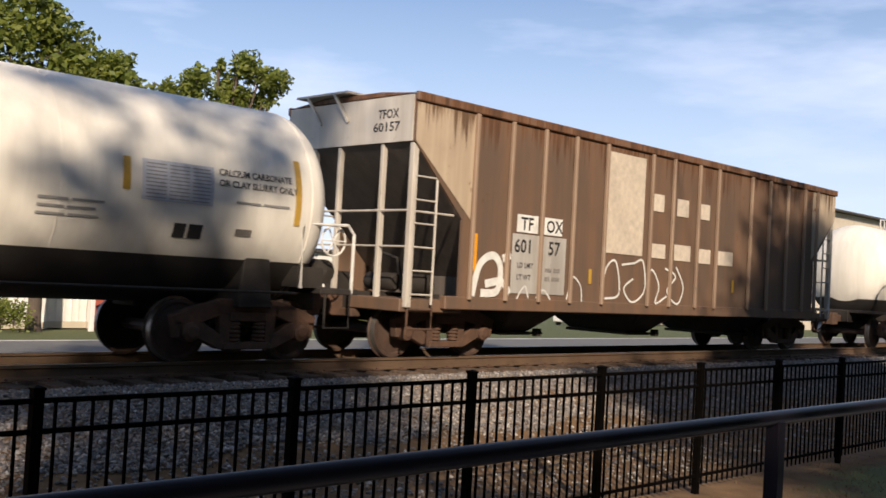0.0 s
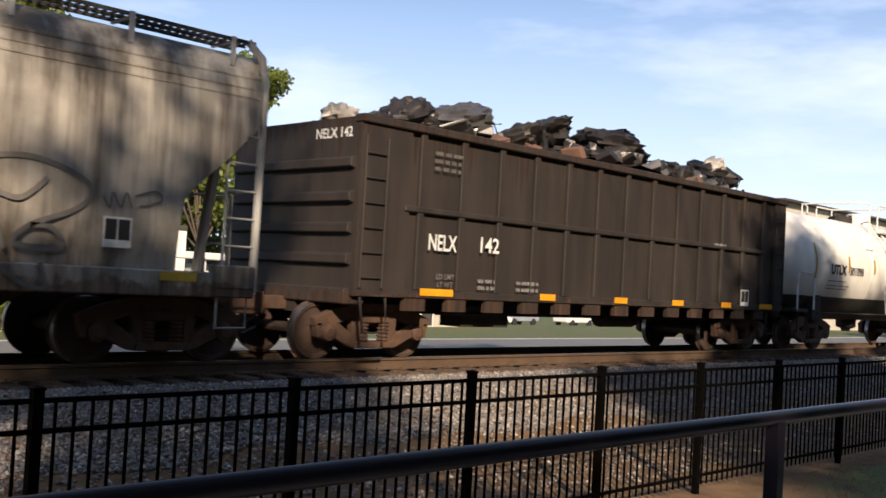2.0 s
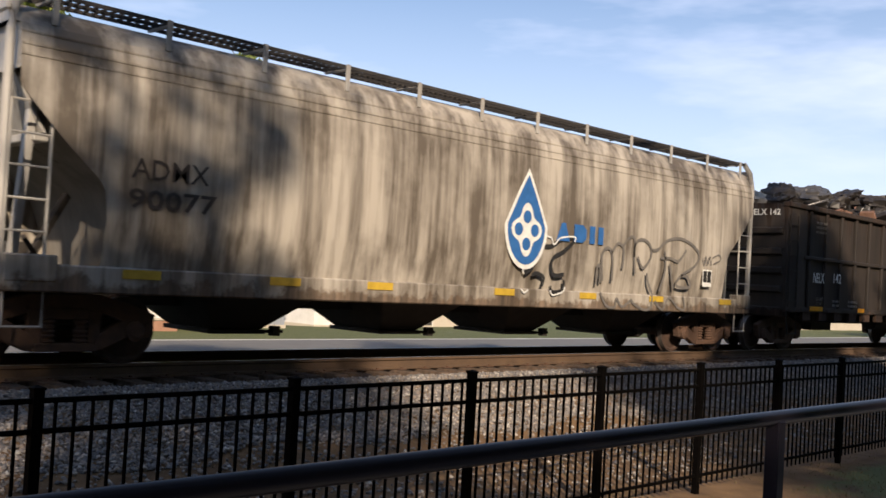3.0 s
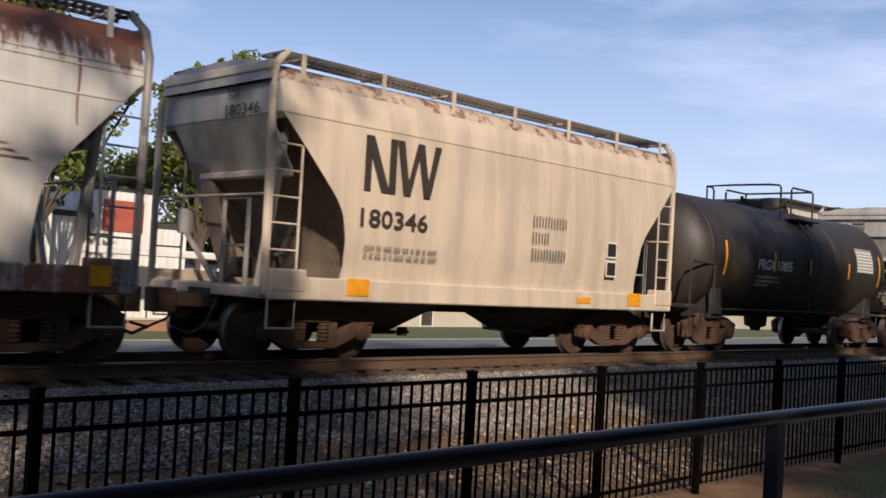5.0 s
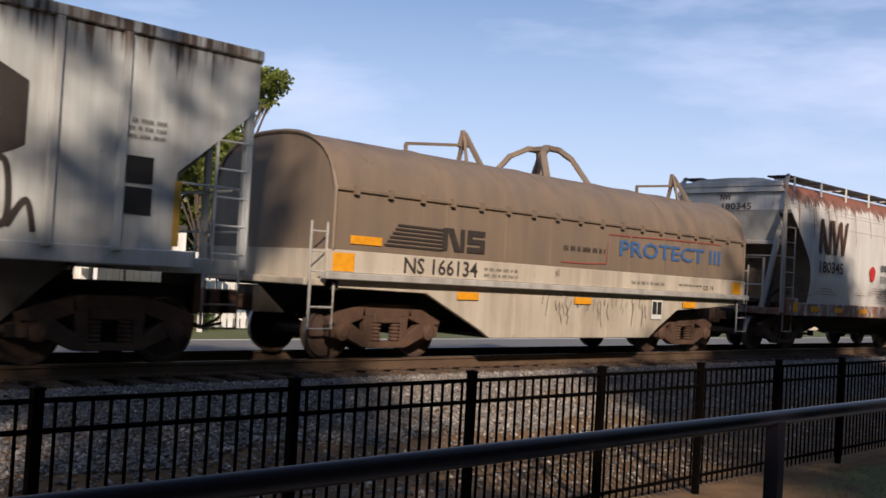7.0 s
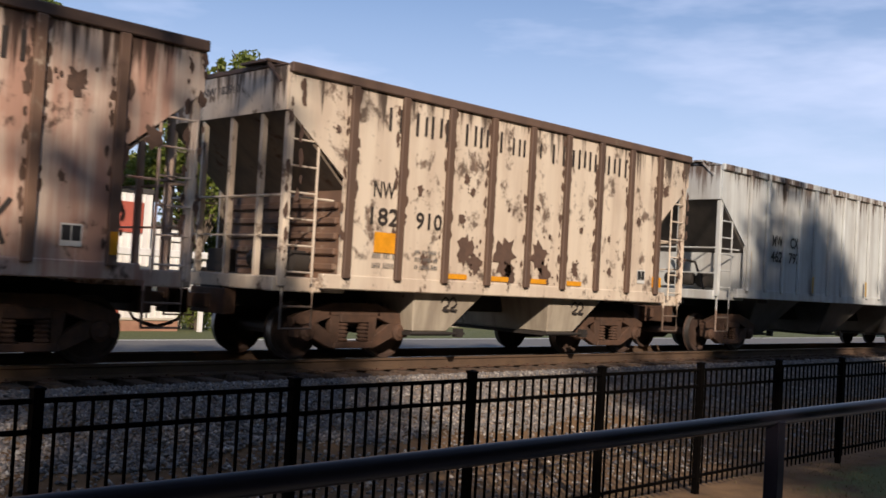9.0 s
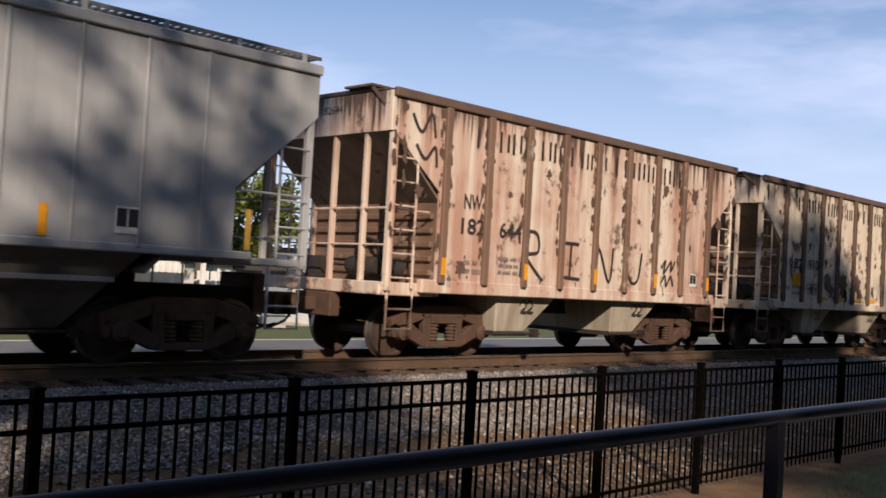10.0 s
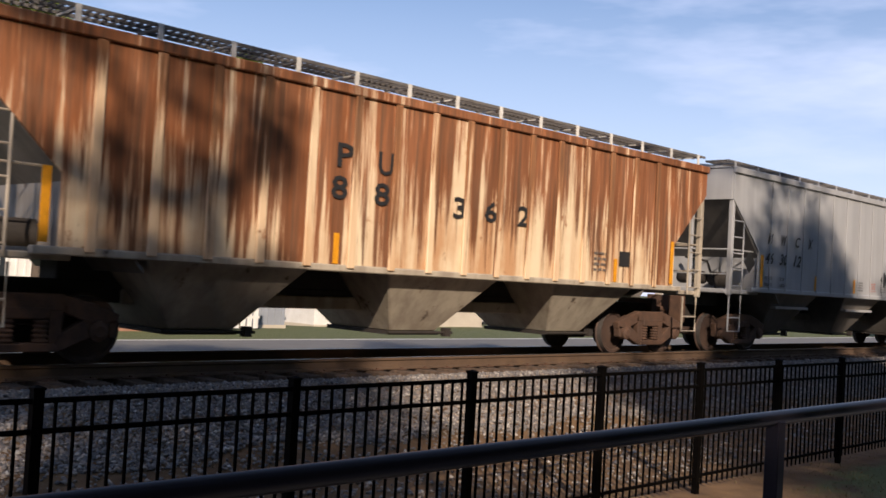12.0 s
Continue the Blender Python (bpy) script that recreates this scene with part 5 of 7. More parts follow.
SLOPE_DARK = weathered("dark_slope_paint", (0.12, 0.10, 0.085), (0.055, 0.047, 0.04), (0.14, 0.085, 0.05), 0.6, 0.15, shift=6, rough=0.7)
GONDOLA = weathered("black_gondola_paint", (0.017, 0.0125, 0.010), (0.042, 0.030, 0.023), (0.075, 0.037, 0.021), 0.7, 0.10, 3.5, 0.15, 0.2, 0.72, 7)
ADM_SIDE = weathered("grey_beige_paint", (0.43, 0.385, 0.325), (0.105, 0.085, 0.065), (0.20, 0.13, 0.08), 0.85, 0.0, 4.0, 0.0, 0.3, 0.55, 8, 0.98)
NW346_SIDE = weathered("tan_grey_paint", (0.60, 0.50, 0.385), (0.36, 0.30, 0.24), (0.26, 0.13, 0.07), 0.6, 0.0, 4.0, 0.0, 0.0, 0.55, 9, 0.6)
NW346_ROOF = weathered("patchy_tan_roof", (0.55, 0.44, 0.34), (0.38, 0.28, 0.22), (0.24, 0.10, 0.07), 0.6, 0.6, shift=10)
NW345_SIDE = weathered("pale_grey_paint", (0.62, 0.60, 0.565), (0.36, 0.33, 0.30), (0.32, 0.105, 0.055), 0.5, 0.02, 3.84, 0.80, 0.25, 0.5, 11, 0.45, 0.50)
SILL_RUST = weathered("rusted_sill_paint", (0.24, 0.10, 0.06), (0.13, 0.06, 0.04), (0.62, 0.58, 0.53), 0.6, 0.68, shift=33, rough=0.7)
NW345_ROOF = weathered("rust_red_roof", (0.24, 0.09, 0.055), (0.17, 0.07, 0.045), (0.45, 0.36, 0.30), 0.5, 0.25, shift=12, rough=0.7)
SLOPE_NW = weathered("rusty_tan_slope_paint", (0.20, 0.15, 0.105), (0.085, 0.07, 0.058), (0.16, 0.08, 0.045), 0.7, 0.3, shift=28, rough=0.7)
POST_NW = weathered("grey_rusty_post_paint", (0.36, 0.33, 0.30), (0.18, 0.15, 0.12), (0.16, 0.075, 0.04), 0.6, 0.35, shift=29)
NW345_END = weathered("pale_grey_end_paint", (0.50, 0.485, 0.46), (0.27, 0.245, 0.22), (0.2, 0.1, 0.06), 0.6, 0.05, shift=34)
GREY_END = weathered("grey_end_paint", (0.42, 0.40, 0.37), (0.20, 0.18, 0.155), (0.2, 0.1, 0.06), 0.6, 0.06, shift=13)
COIL_HOOD = weathered("brown_dusty_hood", (0.20, 0.145, 0.10), (0.13, 0.10, 0.075), (0.25, 0.14, 0.08), 0.5, 0.03, 3.5, 0, 0, 0.6, 14, 0.6)
COIL_SIDE = weathered("cream_grey_side", (0.50, 0.44, 0.355), (0.24, 0.19, 0.14), (0.26, 0.14, 0.075), 0.7, 0.12, 1.6, 0.0, 0, 0.55, 15, 0.5)
MW_PALE = weathered("pale_blue_grey_paint", (0.56, 0.58, 0.565), (0.30, 0.27, 0.24), (0.26, 0.14, 0.08), 0.65, 0.04, 4.0, 0.15, 0.2, 0.5, 16, 0.55)
CREAM_910 = weathered("cream_paint_rusted", (0.66, 0.56, 0.44), (0.42, 0.31, 0.23), (0.13, 0.065, 0.04), 0.55, 0.42, 4.0, 0.12, 0.2, 0.55, 17, 0.5)
CREAM_644 = weathered("cream_paint_red_washed", (0.68, 0.585, 0.48), (0.38, 0.17, 0.11), (0.13, 0.065, 0.04), 0.95, 0.33, 4.0, 0.25, 0.2, 0.55, 18, 0.78)
RIB_RUST = weathered("rusted_post_paint", (0.12, 0.07, 0.045), (0.07, 0.045, 0.035), (0.55, 0.44, 0.33), 0.6, 0.2, shift=19, rough=0.7)
RIB_MIX = weathered("streaked_post_paint", (0.19, 0.11, 0.07), (0.10, 0.06, 0.042), (0.60, 0.48, 0.36), 0.6, 0.3, shift=20, rough=0.7)
CHORD_RUST = weathered("rusted_chord_paint", (0.13, 0.08, 0.055), (0.08, 0.05, 0.04), (0.40, 0.30, 0.22), 0.6, 0.2, shift=21, rough=0.75)
BAY_CREAM = weathered("cream_hopper_paint", (0.46, 0.40, 0.31), (0.17, 0.13, 0.10), (0.14, 0.08, 0.05), 0.7, 0.2, shift=22)
BAY_GREY = weathered("grey_hopper_paint", (0.17, 0.155, 0.14), (0.085, 0.075, 0.065), (0.14, 0.08, 0.05), 0.6, 0.1, shift=23)
GREY_3012 = weathered("flat_grey_paint", (0.37, 0.37, 0.375), (0.26, 0.26, 0.265), (0.25, 0.2, 0.16), 0.4, 0.0, shift=24, rough=0.5, grime=0.6)
RUSTY_362 = weathered("heavily_rusted_paint", (0.74, 0.60, 0.40), (0.42, 0.17, 0.05), (0.42, 0.115, 0.024), 0.85, 0.2, 4.0, 0.88, 0.1, 0.6, 25, 0.75, 3.5, 0.5)
RUSTY_RIB = weathered("rust_washed_post_paint", (0.74, 0.56, 0.36), (0.48, 0.25, 0.11), (0.44, 0.15, 0.038), 0.7, 0.15, 4.0, 0.85, 0.0, 0.6, 31, 0.6, 3.0, 0.6)
GALV = surface("weathered_galvanised_grating", (0.20, 0.18, 0.16), (0.12, 0.11, 0.10), 4, 0.7, 0.2)
DARK_BOARD = surface("dark_grating_steel", (0.045, 0.04, 0.037), (0.025, 0.022, 0.02), 4, 0.8)


def decals(car, places, z0, z1, w, material=YELLOW, y=-1.612):
    for x in places:
        patch(car, rect(x - w / 2, x + w / 2, z0, z1), material, y, "reflector", "yellow reflective strip")


def plate(car, x, z, s, y=-1.612):
    """A small black consolidated stencil block with a white frame."""
    patch(car, rect(x - s / 2, x + s / 2, z - s / 2, z + s / 2), WHITE, y, "stencil_frame", "white frame of a stencil block")
    patch(car, rect(x - s * 0.43, x - 0.03 * s, z - s * 0.25, z + s * 0.42), BLACK, y - 0.003, "stencil_block")
    patch(car, rect(x + s * 0.03, x + s * 0.43, z - s * 0.25, z + s * 0.42), BLACK, y - 0.003, "stencil_block")


def name_shapes(car, places, z, h, material, y=-1.612, stroke=0.055):
    """A painted name as plain upright bars, two for each letter: (x, width)."""
    for k, (x, w) in enumerate(places):
        for a, b, c in ((x, 0.0, 1.0), (x + w - stroke, 0.06 * (k % 3), 1.0 - 0.08 * (k % 2))):
            patch(car, rect(a, a + stroke, z + b * h, z + c * h), material, y, "name_bar", "dark bar of a painted name")


# white tank car ahead
t0 = tank_car("tank_car", "white tank car with a black belly coat", 35.6, 5.35, 4.65, TANK_WHITE, "dirty white cylindrical tank shell", RAIL_WHITE)

# brown covered hopper
X = 17.68
tf = ribbed_hopper("covered_hopper", "rusty brown covered hopper car with dirty white end and graffiti", X, 7.41, 5.98, dict(
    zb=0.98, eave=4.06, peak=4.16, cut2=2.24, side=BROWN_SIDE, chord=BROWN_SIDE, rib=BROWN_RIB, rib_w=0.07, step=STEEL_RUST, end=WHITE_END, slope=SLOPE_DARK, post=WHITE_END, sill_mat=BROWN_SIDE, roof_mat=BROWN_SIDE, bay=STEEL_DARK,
    ribs=[x - X for x in (11.6, 12.47, 13.33, 14.2, 15.15, 16.66, 17.44, 18.42, 19.2, 20.66, 21.52, 22.42, 23.32, 24.0)],
    bays=((-3.9, 1.6, 0.7), (0, 1.6, 0.7), (3.9, 1.6, 0.7)), roof="trough", visor=True, posts=(-0.85, 0.2, 0.85), slope_to=1.0))
for q in (-1, 1):
    patch(tf, [(a * q, b) for a, b in ([(-7.40, 3.36), (-6.12, 2.26), (-6.10, 3.95), (-7.40, 3.95)] if q > 0 else [(-7.40, 3.95), (-6.10, 3.95), (-6.12, 2.26), (-7.40, 3.36)])], BROWN_CORNER, -1.603, "corner_panel", "faded tan corner panel streaked with rust")
patch(tf, rect(15.2 - X, 16.44 - X, 1.95, 3.84), paint_of("primer_panel", (0.62, 0.53, 0.42)), name="painted_panel", label="pale painted-out panel")
for x0, x1, za, zb_ in ((16.72, 17.14, 2.86, 3.2), (17.62, 18.06, 2.83, 3.18), (18.47, 18.9, 2.84, 3.16), (16.76, 17.25, 1.94, 2.22), (17.58, 18.2, 1.93, 2.25), (18.5, 19.0, 1.92, 2.22), (19.28, 19.95, 1.92, 2.22)):
    patch(tf, rect(x0 - X, x1 - X, za, zb_), paint_of("pale_patch", (0.66, 0.57, 0.46)), name="paint_patch", label="pale square patch of paint")
patch(tf, rect(12.6 - X, 14.05 - X, 1.12, 2.12), GREY_END, name="number_panel", label="pale grey number panel")
patch(tf, rect(12.70 - X, 13.25 - X, 2.15, 2.45), WHITE, name="mark_panel")
patch(tf, rect(13.42 - X, 13.92 - X, 2.15, 2.45), WHITE, name="mark_panel")
lettering(tf, "TF", 12.80 - X, 2.19, 0.22, BLACK, -1.616)
lettering(tf, "OX", 13.48 - X, 2.19, 0.22, BLACK, -1.616)
lettering(tf, "601", 12.66 - X, 1.80, 0.24, BLACK, -1.616)
lettering(tf, "57", 13.56 - X, 1.80, 0.24, BLACK, -1.616)
lettering(tf, "LD LMT", 12.75 - X, 1.55, 0.09, BLACK, -1.616)
lettering(tf, "LT WT", 12.75 - X, 1.35, 0.09, BLACK, -1.616)
bars(tf, 13.5 - X, 1.35, 0.4, 0.3, 2, FADED, -1.616)
end_lettering(tf, "TFOX", -0.75, 3.72, 0.15, BLACK, -7.435, 0.48)
end_lettering(tf, "60157", -0.65, 3.52, 0.15, BLACK, -7.435, 0.62)
decals(tf, (11.70 - X,), 1.45, 2.05, 0.10)
decals(tf, (14.8 - X, 20.0 - X), 1.35, 1.62, 0.09, STRIPE)
strokes(tf, [[(-6.0, 1.05), (-5.85, 1.55), (-5.55, 1.72), (-5.35, 1.55), (-5.4, 1.15), (-5.8, 1.1)], [(-5.7, 1.25), (-5.3, 1.3), (-5.1, 1.1)], [(-5.3, 1.68), (-5.1, 1.75)]], WHITE, 0.13, label="sprayed white letters")
strokes(tf, [[(-4.9, 1.03), (-4.7, 1.25), (-4.6, 1.05)], [(-4.4, 1.05), (-4.2, 1.2), (-4.0, 1.03)], [(-3.55, 1.05), (-3.4, 1.45), (-3.15, 1.3), (-3.1, 1.02)]], WHITE, 0.03, label="sprayed white scribble")
strokes(tf, [[(-2.5, 1.1), (-2.4, 1.65), (-2.1, 1.8), (-1.95, 1.2), (-2.4, 1.1)], [(-1.9, 1.75), (-1.5, 1.8), (-1.2, 1.85), (-1.1, 1.3), (-1.5, 1.05), (-1.8, 1.3), (-1.5, 1.5)], [(-1.0, 1.1), (-0.9, 1.7), (-0.6, 1.4), (-0.7, 1.05), (-0.3, 1.2)], [(-0.4, 1.75), (0.0, 1.6), (-0.3, 1.3), (0.1, 1.05), (0.3, 1.4), (0.0, 1.8)]], WHITE, 0.04, label="sprayed white outline letters")

# white tank car
X = 3.2
ut = tank_car("tank_car", "white tank car with black belly, top platform and pipe rails", X, 5.35, 4.65, TANK_WHITE, "white cylindrical tank shell with dished ends", RAIL_WHITE, dome_x=-0.17, ladder_x=-0.46)
shell_lettering(ut, "UTLX", -1.17 - X - 0.05, 1.98, 0.27, BLACK, 0.95, bold=0.05)
shell_lettering(ut, "301098", -0.05 - X, 1.99, 0.24, BLACK, 0.88)
for x, za, zb_ in ((-2.1, 1.85, 2.75), (-0.1, 2.05, 2.5), (1.6, 2.1, 2.5), (4.0, 2.1, 2.5), (5.75, 2.15, 2.55), (8.30, 1.9, 2.8)):
    part("reflector", on_shell(Shape(), x - X - 0.05, x - X + 0.05, za, zb_), STRIPE, ut, "ochre reflective stripe on the shell")
part("data_panel", on_shell(Shape(), 5.95 - X, 6.95 - X, 2.05, 2.55), paint_of("pale_data_panel", (0.50, 0.52, 0.58)), ut, "pale grey data table on the shell")
for k in range(10):
    for a, b in ((6.0, 6.28), (6.32, 6.6), (6.64, 6.9)):
        part("data_row", on_shell(Shape(), a - X, b - X, 2.08 + 0.046 * k, 2.096 + 0.046 * k, lift=0.016, n=1), GREYMARK, ut)
shell_lettering(ut, "CALCIUM CARBONATE", 7.03 - X, 2.46, 0.09, BLACK, 1.15)
shell_lettering(ut, "OR CLAY SLURRY ONLY", 7.03 - X, 2.32, 0.09, BLACK, 1.25)
for x0, w, z in ((7.3, 0.85, 2.12), (4.7, 0.8, 1.95), (4.7, 0.7, 1.86), (4.7, 0.75, 1.77), (-1.3, 1.1, 1.80), (-1.3, 1.4, 1.68), (-1.3, 1.3, 1.60), (1.2, 0.5, 2.75)):
    part("stencil", on_shell(Shape(), x0 - X, x0 - X + w * 0.45, z, z + 0.03, n=1).grid([[(x0 - X + w * a, -math.sqrt(1.442 ** 2 - (zz - 2.2) ** 2), zz) for a in (0.5, 1.0)] for zz in (z, z + 0.03)]), GREYMARK, ut)
part("stencil_block", on_shell(Shape(), 6.45 - X, 6.62 - X, 1.62, 1.80).grid([[(xx - X, -math.sqrt(1.442 ** 2 - (zz - 2.2) ** 2), zz) for xx in (6.66, 6.86)] for zz in (1.62, 1.8)]), BLACK, ut)
part("stencil_block", on_shell(Shape(), 7.35 - X, 7.6 - X, 1.70, 1.79), FADED, ut)

# black gondola of scrap
X = -10.82


def gondola():
    h, e, zb = 6.58, 3.57, 0.92
    car = new_car("gondola_car", "black high-sided gondola car heaped with scrap metal", X, 5.66, h + 0.12)
    for q in (-1, 1):
        part("side_sheet", Shape().box(-h, h, *sorted((1.50 * q, 1.54 * q)), 1.05, e), GONDOLA, car, "black steel side sheet")
        part("top_chord", Shape().box(-h - 0.02, h + 0.02, *sorted((1.45 * q, 1.66 * q)), e - 0.09, e + 0.03), GONDOLA, car, "", 0.015)
        part("belt_rail", Shape().box(-h + 0.9, h - 0.9, *sorted((1.54 * q, 1.63 * q)), 2.27, 2.36), GONDOLA, car, "", 0.015)
        part("side_sill", Shape().box(-h, h, *sorted((1.46 * q, 1.60 * q)), 0.98, 1.10), GONDOLA, car, "", 0.01)
        for k in range(14):
            x = -5.27 + 0.905 * k - 0.06
            if x < 5.8:
                part("side_post", Shape().prism([(x - 0.06, 1.1), (x + 0.06, 1.1), (x + 0.06, e - 0.08), (x - 0.06, e - 0.08)], *sorted((1.54 * q, 1.61 * q))), GONDOLA, car, "", 0.01)
                part("post_foot", Shape().prism([(x - 0.22, 0.78), (x + 0.22, 0.78), (x + 0.22, 1.02), (x - 0.22, 1.02)], *sorted((1.48 * q, 1.57 * q))), GONDOLA, car)
        part("corner_sheet", Shape().prism(rect(-h, -h + 1.0, 0.98, e - 0.05), *sorted((1.55 * q, 1.60 * q))), GONDOLA, car)
        part("corner_sheet", Shape().prism(rect(h - 0.5, h, 0.98, e - 0.05), *sorted((1.55 * q, 1.60 * q))), GONDOLA, car)
        part("end_sheet", Shape().box(*sorted(((h - 0.04) * q, h * q)), -1.52, 1.52, 1.0, e), GONDOLA, car)
        for z in (1.5, 1.95, 2.4, 2.9):
            part("end_corrugation", Shape().prism([((h - 0.02) * q, z - 0.1), ((h + 0.09) * q, z - 0.06), ((h + 0.09) * q, z + 0.06), ((h - 0.02) * q, z + 0.1)][::q], -1.5, 1.5), GONDOLA, car, "", 0.01)
        part("end_sill", Shape().box(*sorted(((h - 0.3) * q, (h + 0.1) * q)), -1.5, 1.5, 0.85, 1.08), GONDOLA, car, "", 0.02)
        for y in (-1.56, 1.56):
            part("step", Shape().rod([((h - 0.15) * q, y, 1.0), ((h - 0.25) * q, y, 0.45), ((h - 0.7) * q, y, 0.45), ((h - 0.65) * q, y, 1.0)], 0.022), STEEL_DARK, car)
            ladder(car, (h - 0.08) * q, (h - 0.5) * q, 1.1, 3.3, y * 1.045, GONDOLA)
    part("floor", Shape().box(-h, h, -1.5, 1.5, 1.0, 1.06), STEEL_DARK, car)
    part("center_sill", Shape().box(-h - 0.05, h + 0.05, -0.3, 0.3, 0.68, 1.0), STEEL_DARK, car)
    part("underframe", Shape().box(-3.6, -2.4, -0.9, -0.4, 0.5, 0.85).lathe([(0.0, -0.6), (0.2, -0.55), (0.2, 0.55), (0.0, 0.6)], "x", (1.0, -0.8, 0.72), 14).rod([(-4.2, -0.9, 0.72), (4.2, -0.9, 0.72)], 0.03), STEEL_DARK, car, "dark brake rigging under the floor")
    lettering(car, "NELX", -5.15, 1.72, 0.25, WHITE, -1.618, 0.62)
    lettering(car, "142", -3.98, 1.75, 0.25, WHITE, -1.618, 0.45)
    end_lettering(car, "NELX 142", -0.55, 3.28, 0.15, WHITE, -h - 0.01, 0.85)
    lettering(car, "LD LMT", -4.95, 1.28, 0.085, FADED, -1.618, 0.4)
    lettering(car, "LT WT", -4.92, 1.16, 0.085, FADED, -1.618, 0.34)
    bars(car, -4.0, 1.15, 0.42, 0.22, 2, GREYMARK, -1.618)
    bars(car, -3.05, 1.15, 0.6, 0.22, 2, GREYMARK, -1.618)
    bars(car, -5.1, 2.95, 0.6, 0.35, 3, FADED, -1.618)
    bars(car, 3.3, 2.33, 0.5, 0.1, 1, GREYMARK, -1.64)
    for x, w in ((-4.92, 0.72), (-2.2, 0.42), (0.0, 0.42), (2.0, 0.42), (3.95, 0.42), (5.75, 0.6)):
        patch(car, rect(x - w / 2, x + w / 2, 1.02, 1.13), YELLOW, -1.618, "reflector", "yellow reflective strip")
    plate(car, 4.75, 1.25, 0.36, -1.618)
    return car


gon = gondola()


def crushed_lump(s, at, size, seed, rot):
    """A rounded, dented bundle of crushed sheet metal."""
    rings = []
    for i in range(19):
        a = math.pi * (i + 0.02) / 18.04 - math.pi / 2
        ring = []
        for k in range(30):
            b = 2 * math.pi * k / 30
            d = Vector((math.copysign(abs(math.cos(b)) ** 0.7, math.cos(b)) * math.cos(a), math.copysign(abs(math.sin(b)) ** 0.7, math.sin(b)) * math.cos(a), math.sin(a)))
            q = 1 + 0.40 * noise.noise(d * 1.9 + Vector((seed, 0, 0))) + 0.26 * noise.noise(d * 5 + Vector((0, seed, 0))) + 0.16 * abs(noise.noise(d * 11 + Vector((0, 0, seed))))
            p = Vector((d.x * size[0], d.y * size[1], d.z * size[2])) * q
            p.rotate(Euler(rot))
            ring.append(p + Vector(at))
        ring.append(ring[0])
        rings.append(ring)
    return s.grid(rings)


def scrap_heap(car):
    rng = random.Random(11)
    mats = [surface("scrap_dark", (0.05, 0.042, 0.04), (0.025, 0.022, 0.02), 6, 0.5, 0.4), surface("scrap_rust", (0.20, 0.10, 0.06), (0.09, 0.05, 0.035), 6, 0.8),
            surface("scrap_pale", (0.55, 0.50, 0.42), (0.35, 0.3, 0.25), 6, 0.5, 0.2), surface("scrap_grey", (0.16, 0.15, 0.145), (0.09, 0.085, 0.08), 6, 0.4, 0.6)]
    knots = ((-6.4, 3.6), (-6.15, 3.75), (-5.5, 3.7), (-4.55, 4.1), (-3.74, 4.08), (-2.9, 3.85), (-2.1, 3.95), (-1.15, 4.22), (-0.3, 4.1), (0.65, 4.25), (1.87, 4.12), (2.6, 3.9), (3.19, 3.98), (4.0, 3.85), (4.7, 4.1), (5.6, 3.75), (6.46, 3.8))
    top = lambda x: float(np.interp(x, [a for a, _ in knots], [b for _, b in knots]))
    heap = Shape()
    xs = [-6.4 + 0.32 * k for k in range(41)]
    ys = [-1.46, -1.1, -0.7, -0.3, 0.1, 0.5, 0.9, 1.46]
    heap.grid([[(x, y, top(x) - 0.2 - 0.22 * abs(y) + 0.10 * noise.noise((x * 2, y * 2, 3))) for x in xs] for y in ys])
    part("scrap_bed", heap, mats[0], car, "dark mass of packed scrap")
    # big crushed bundles along the crest
    for k, (x, z, m) in enumerate(((-6.1, 3.9, 2), (-5.3, 3.8, 0), (-4.55, 4.24, 0), (-3.74, 4.23, 3), (-2.9, 3.95, 1), (-2.1, 4.07, 0), (-1.15, 4.39, 0), (-0.3, 4.15, 3), (0.65, 4.41, 0), (1.4, 4.2, 1), (1.87, 4.28, 0), (3.19, 4.13, 0), (3.9, 3.9, 3), (4.75, 4.28, 0), (4.68, 4.40, 2), (5.5, 3.72, 0), (6.2, 3.72, 0))):
        size = (rng.uniform(0.34, 0.52), rng.uniform(0.34, 0.6), rng.uniform(0.22, 0.3)) if m != 2 else (0.2, 0.26, 0.2)
        s = crushed_lump(Shape(), (x, rng.uniform(-0.75, -0.1), z - size[2] * 0.95), size, k * 3.7, (rng.uniform(-0.3, 0.3), rng.uniform(-0.35, 0.35), rng.uniform(0, 3)))
        part("crushed_car", s, mats[m], car, ("crushed black car panels", "crushed rusty sheet metal", "pale crumpled scrap sheet", "crushed grey metal")[m], 0, True)
    for k, m in enumerate(mats):
        s = Shape()
        for _ in range((170, 60, 16, 90)[k]):
            x, y = rng.uniform(-6.2, 6.2), rng.uniform(-1.35, 1.35)
            z = top(x) - 0.12 - 0.22 * abs(y) + rng.uniform(-0.05, 0.07)
            a, b, c = rng.uniform(0.10, 0.36), rng.uniform(0.08, 0.24), rng.uniform(0.01, 0.12)
            rot = Euler((rng.uniform(-0.5, 0.5), rng.uniform(-0.45, 0.45), rng.uniform(0, 6.3))).to_matrix()
            pts = [rot @ Vector((a * i * rng.uniform(0.6, 1.1), b * j * rng.uniform(0.6, 1.1), c * w)) + Vector((x, y, z)) for w in (-1, 1) for i, j in ((-1, -1), (1, -1), (1, 1), (-1, 1))]
            s.add(pts, [(3, 2, 1, 0), (4, 5, 6, 7), (0, 1, 5, 4), (1, 2, 6, 5), (2, 3, 7, 6), (3, 0, 4, 7)])
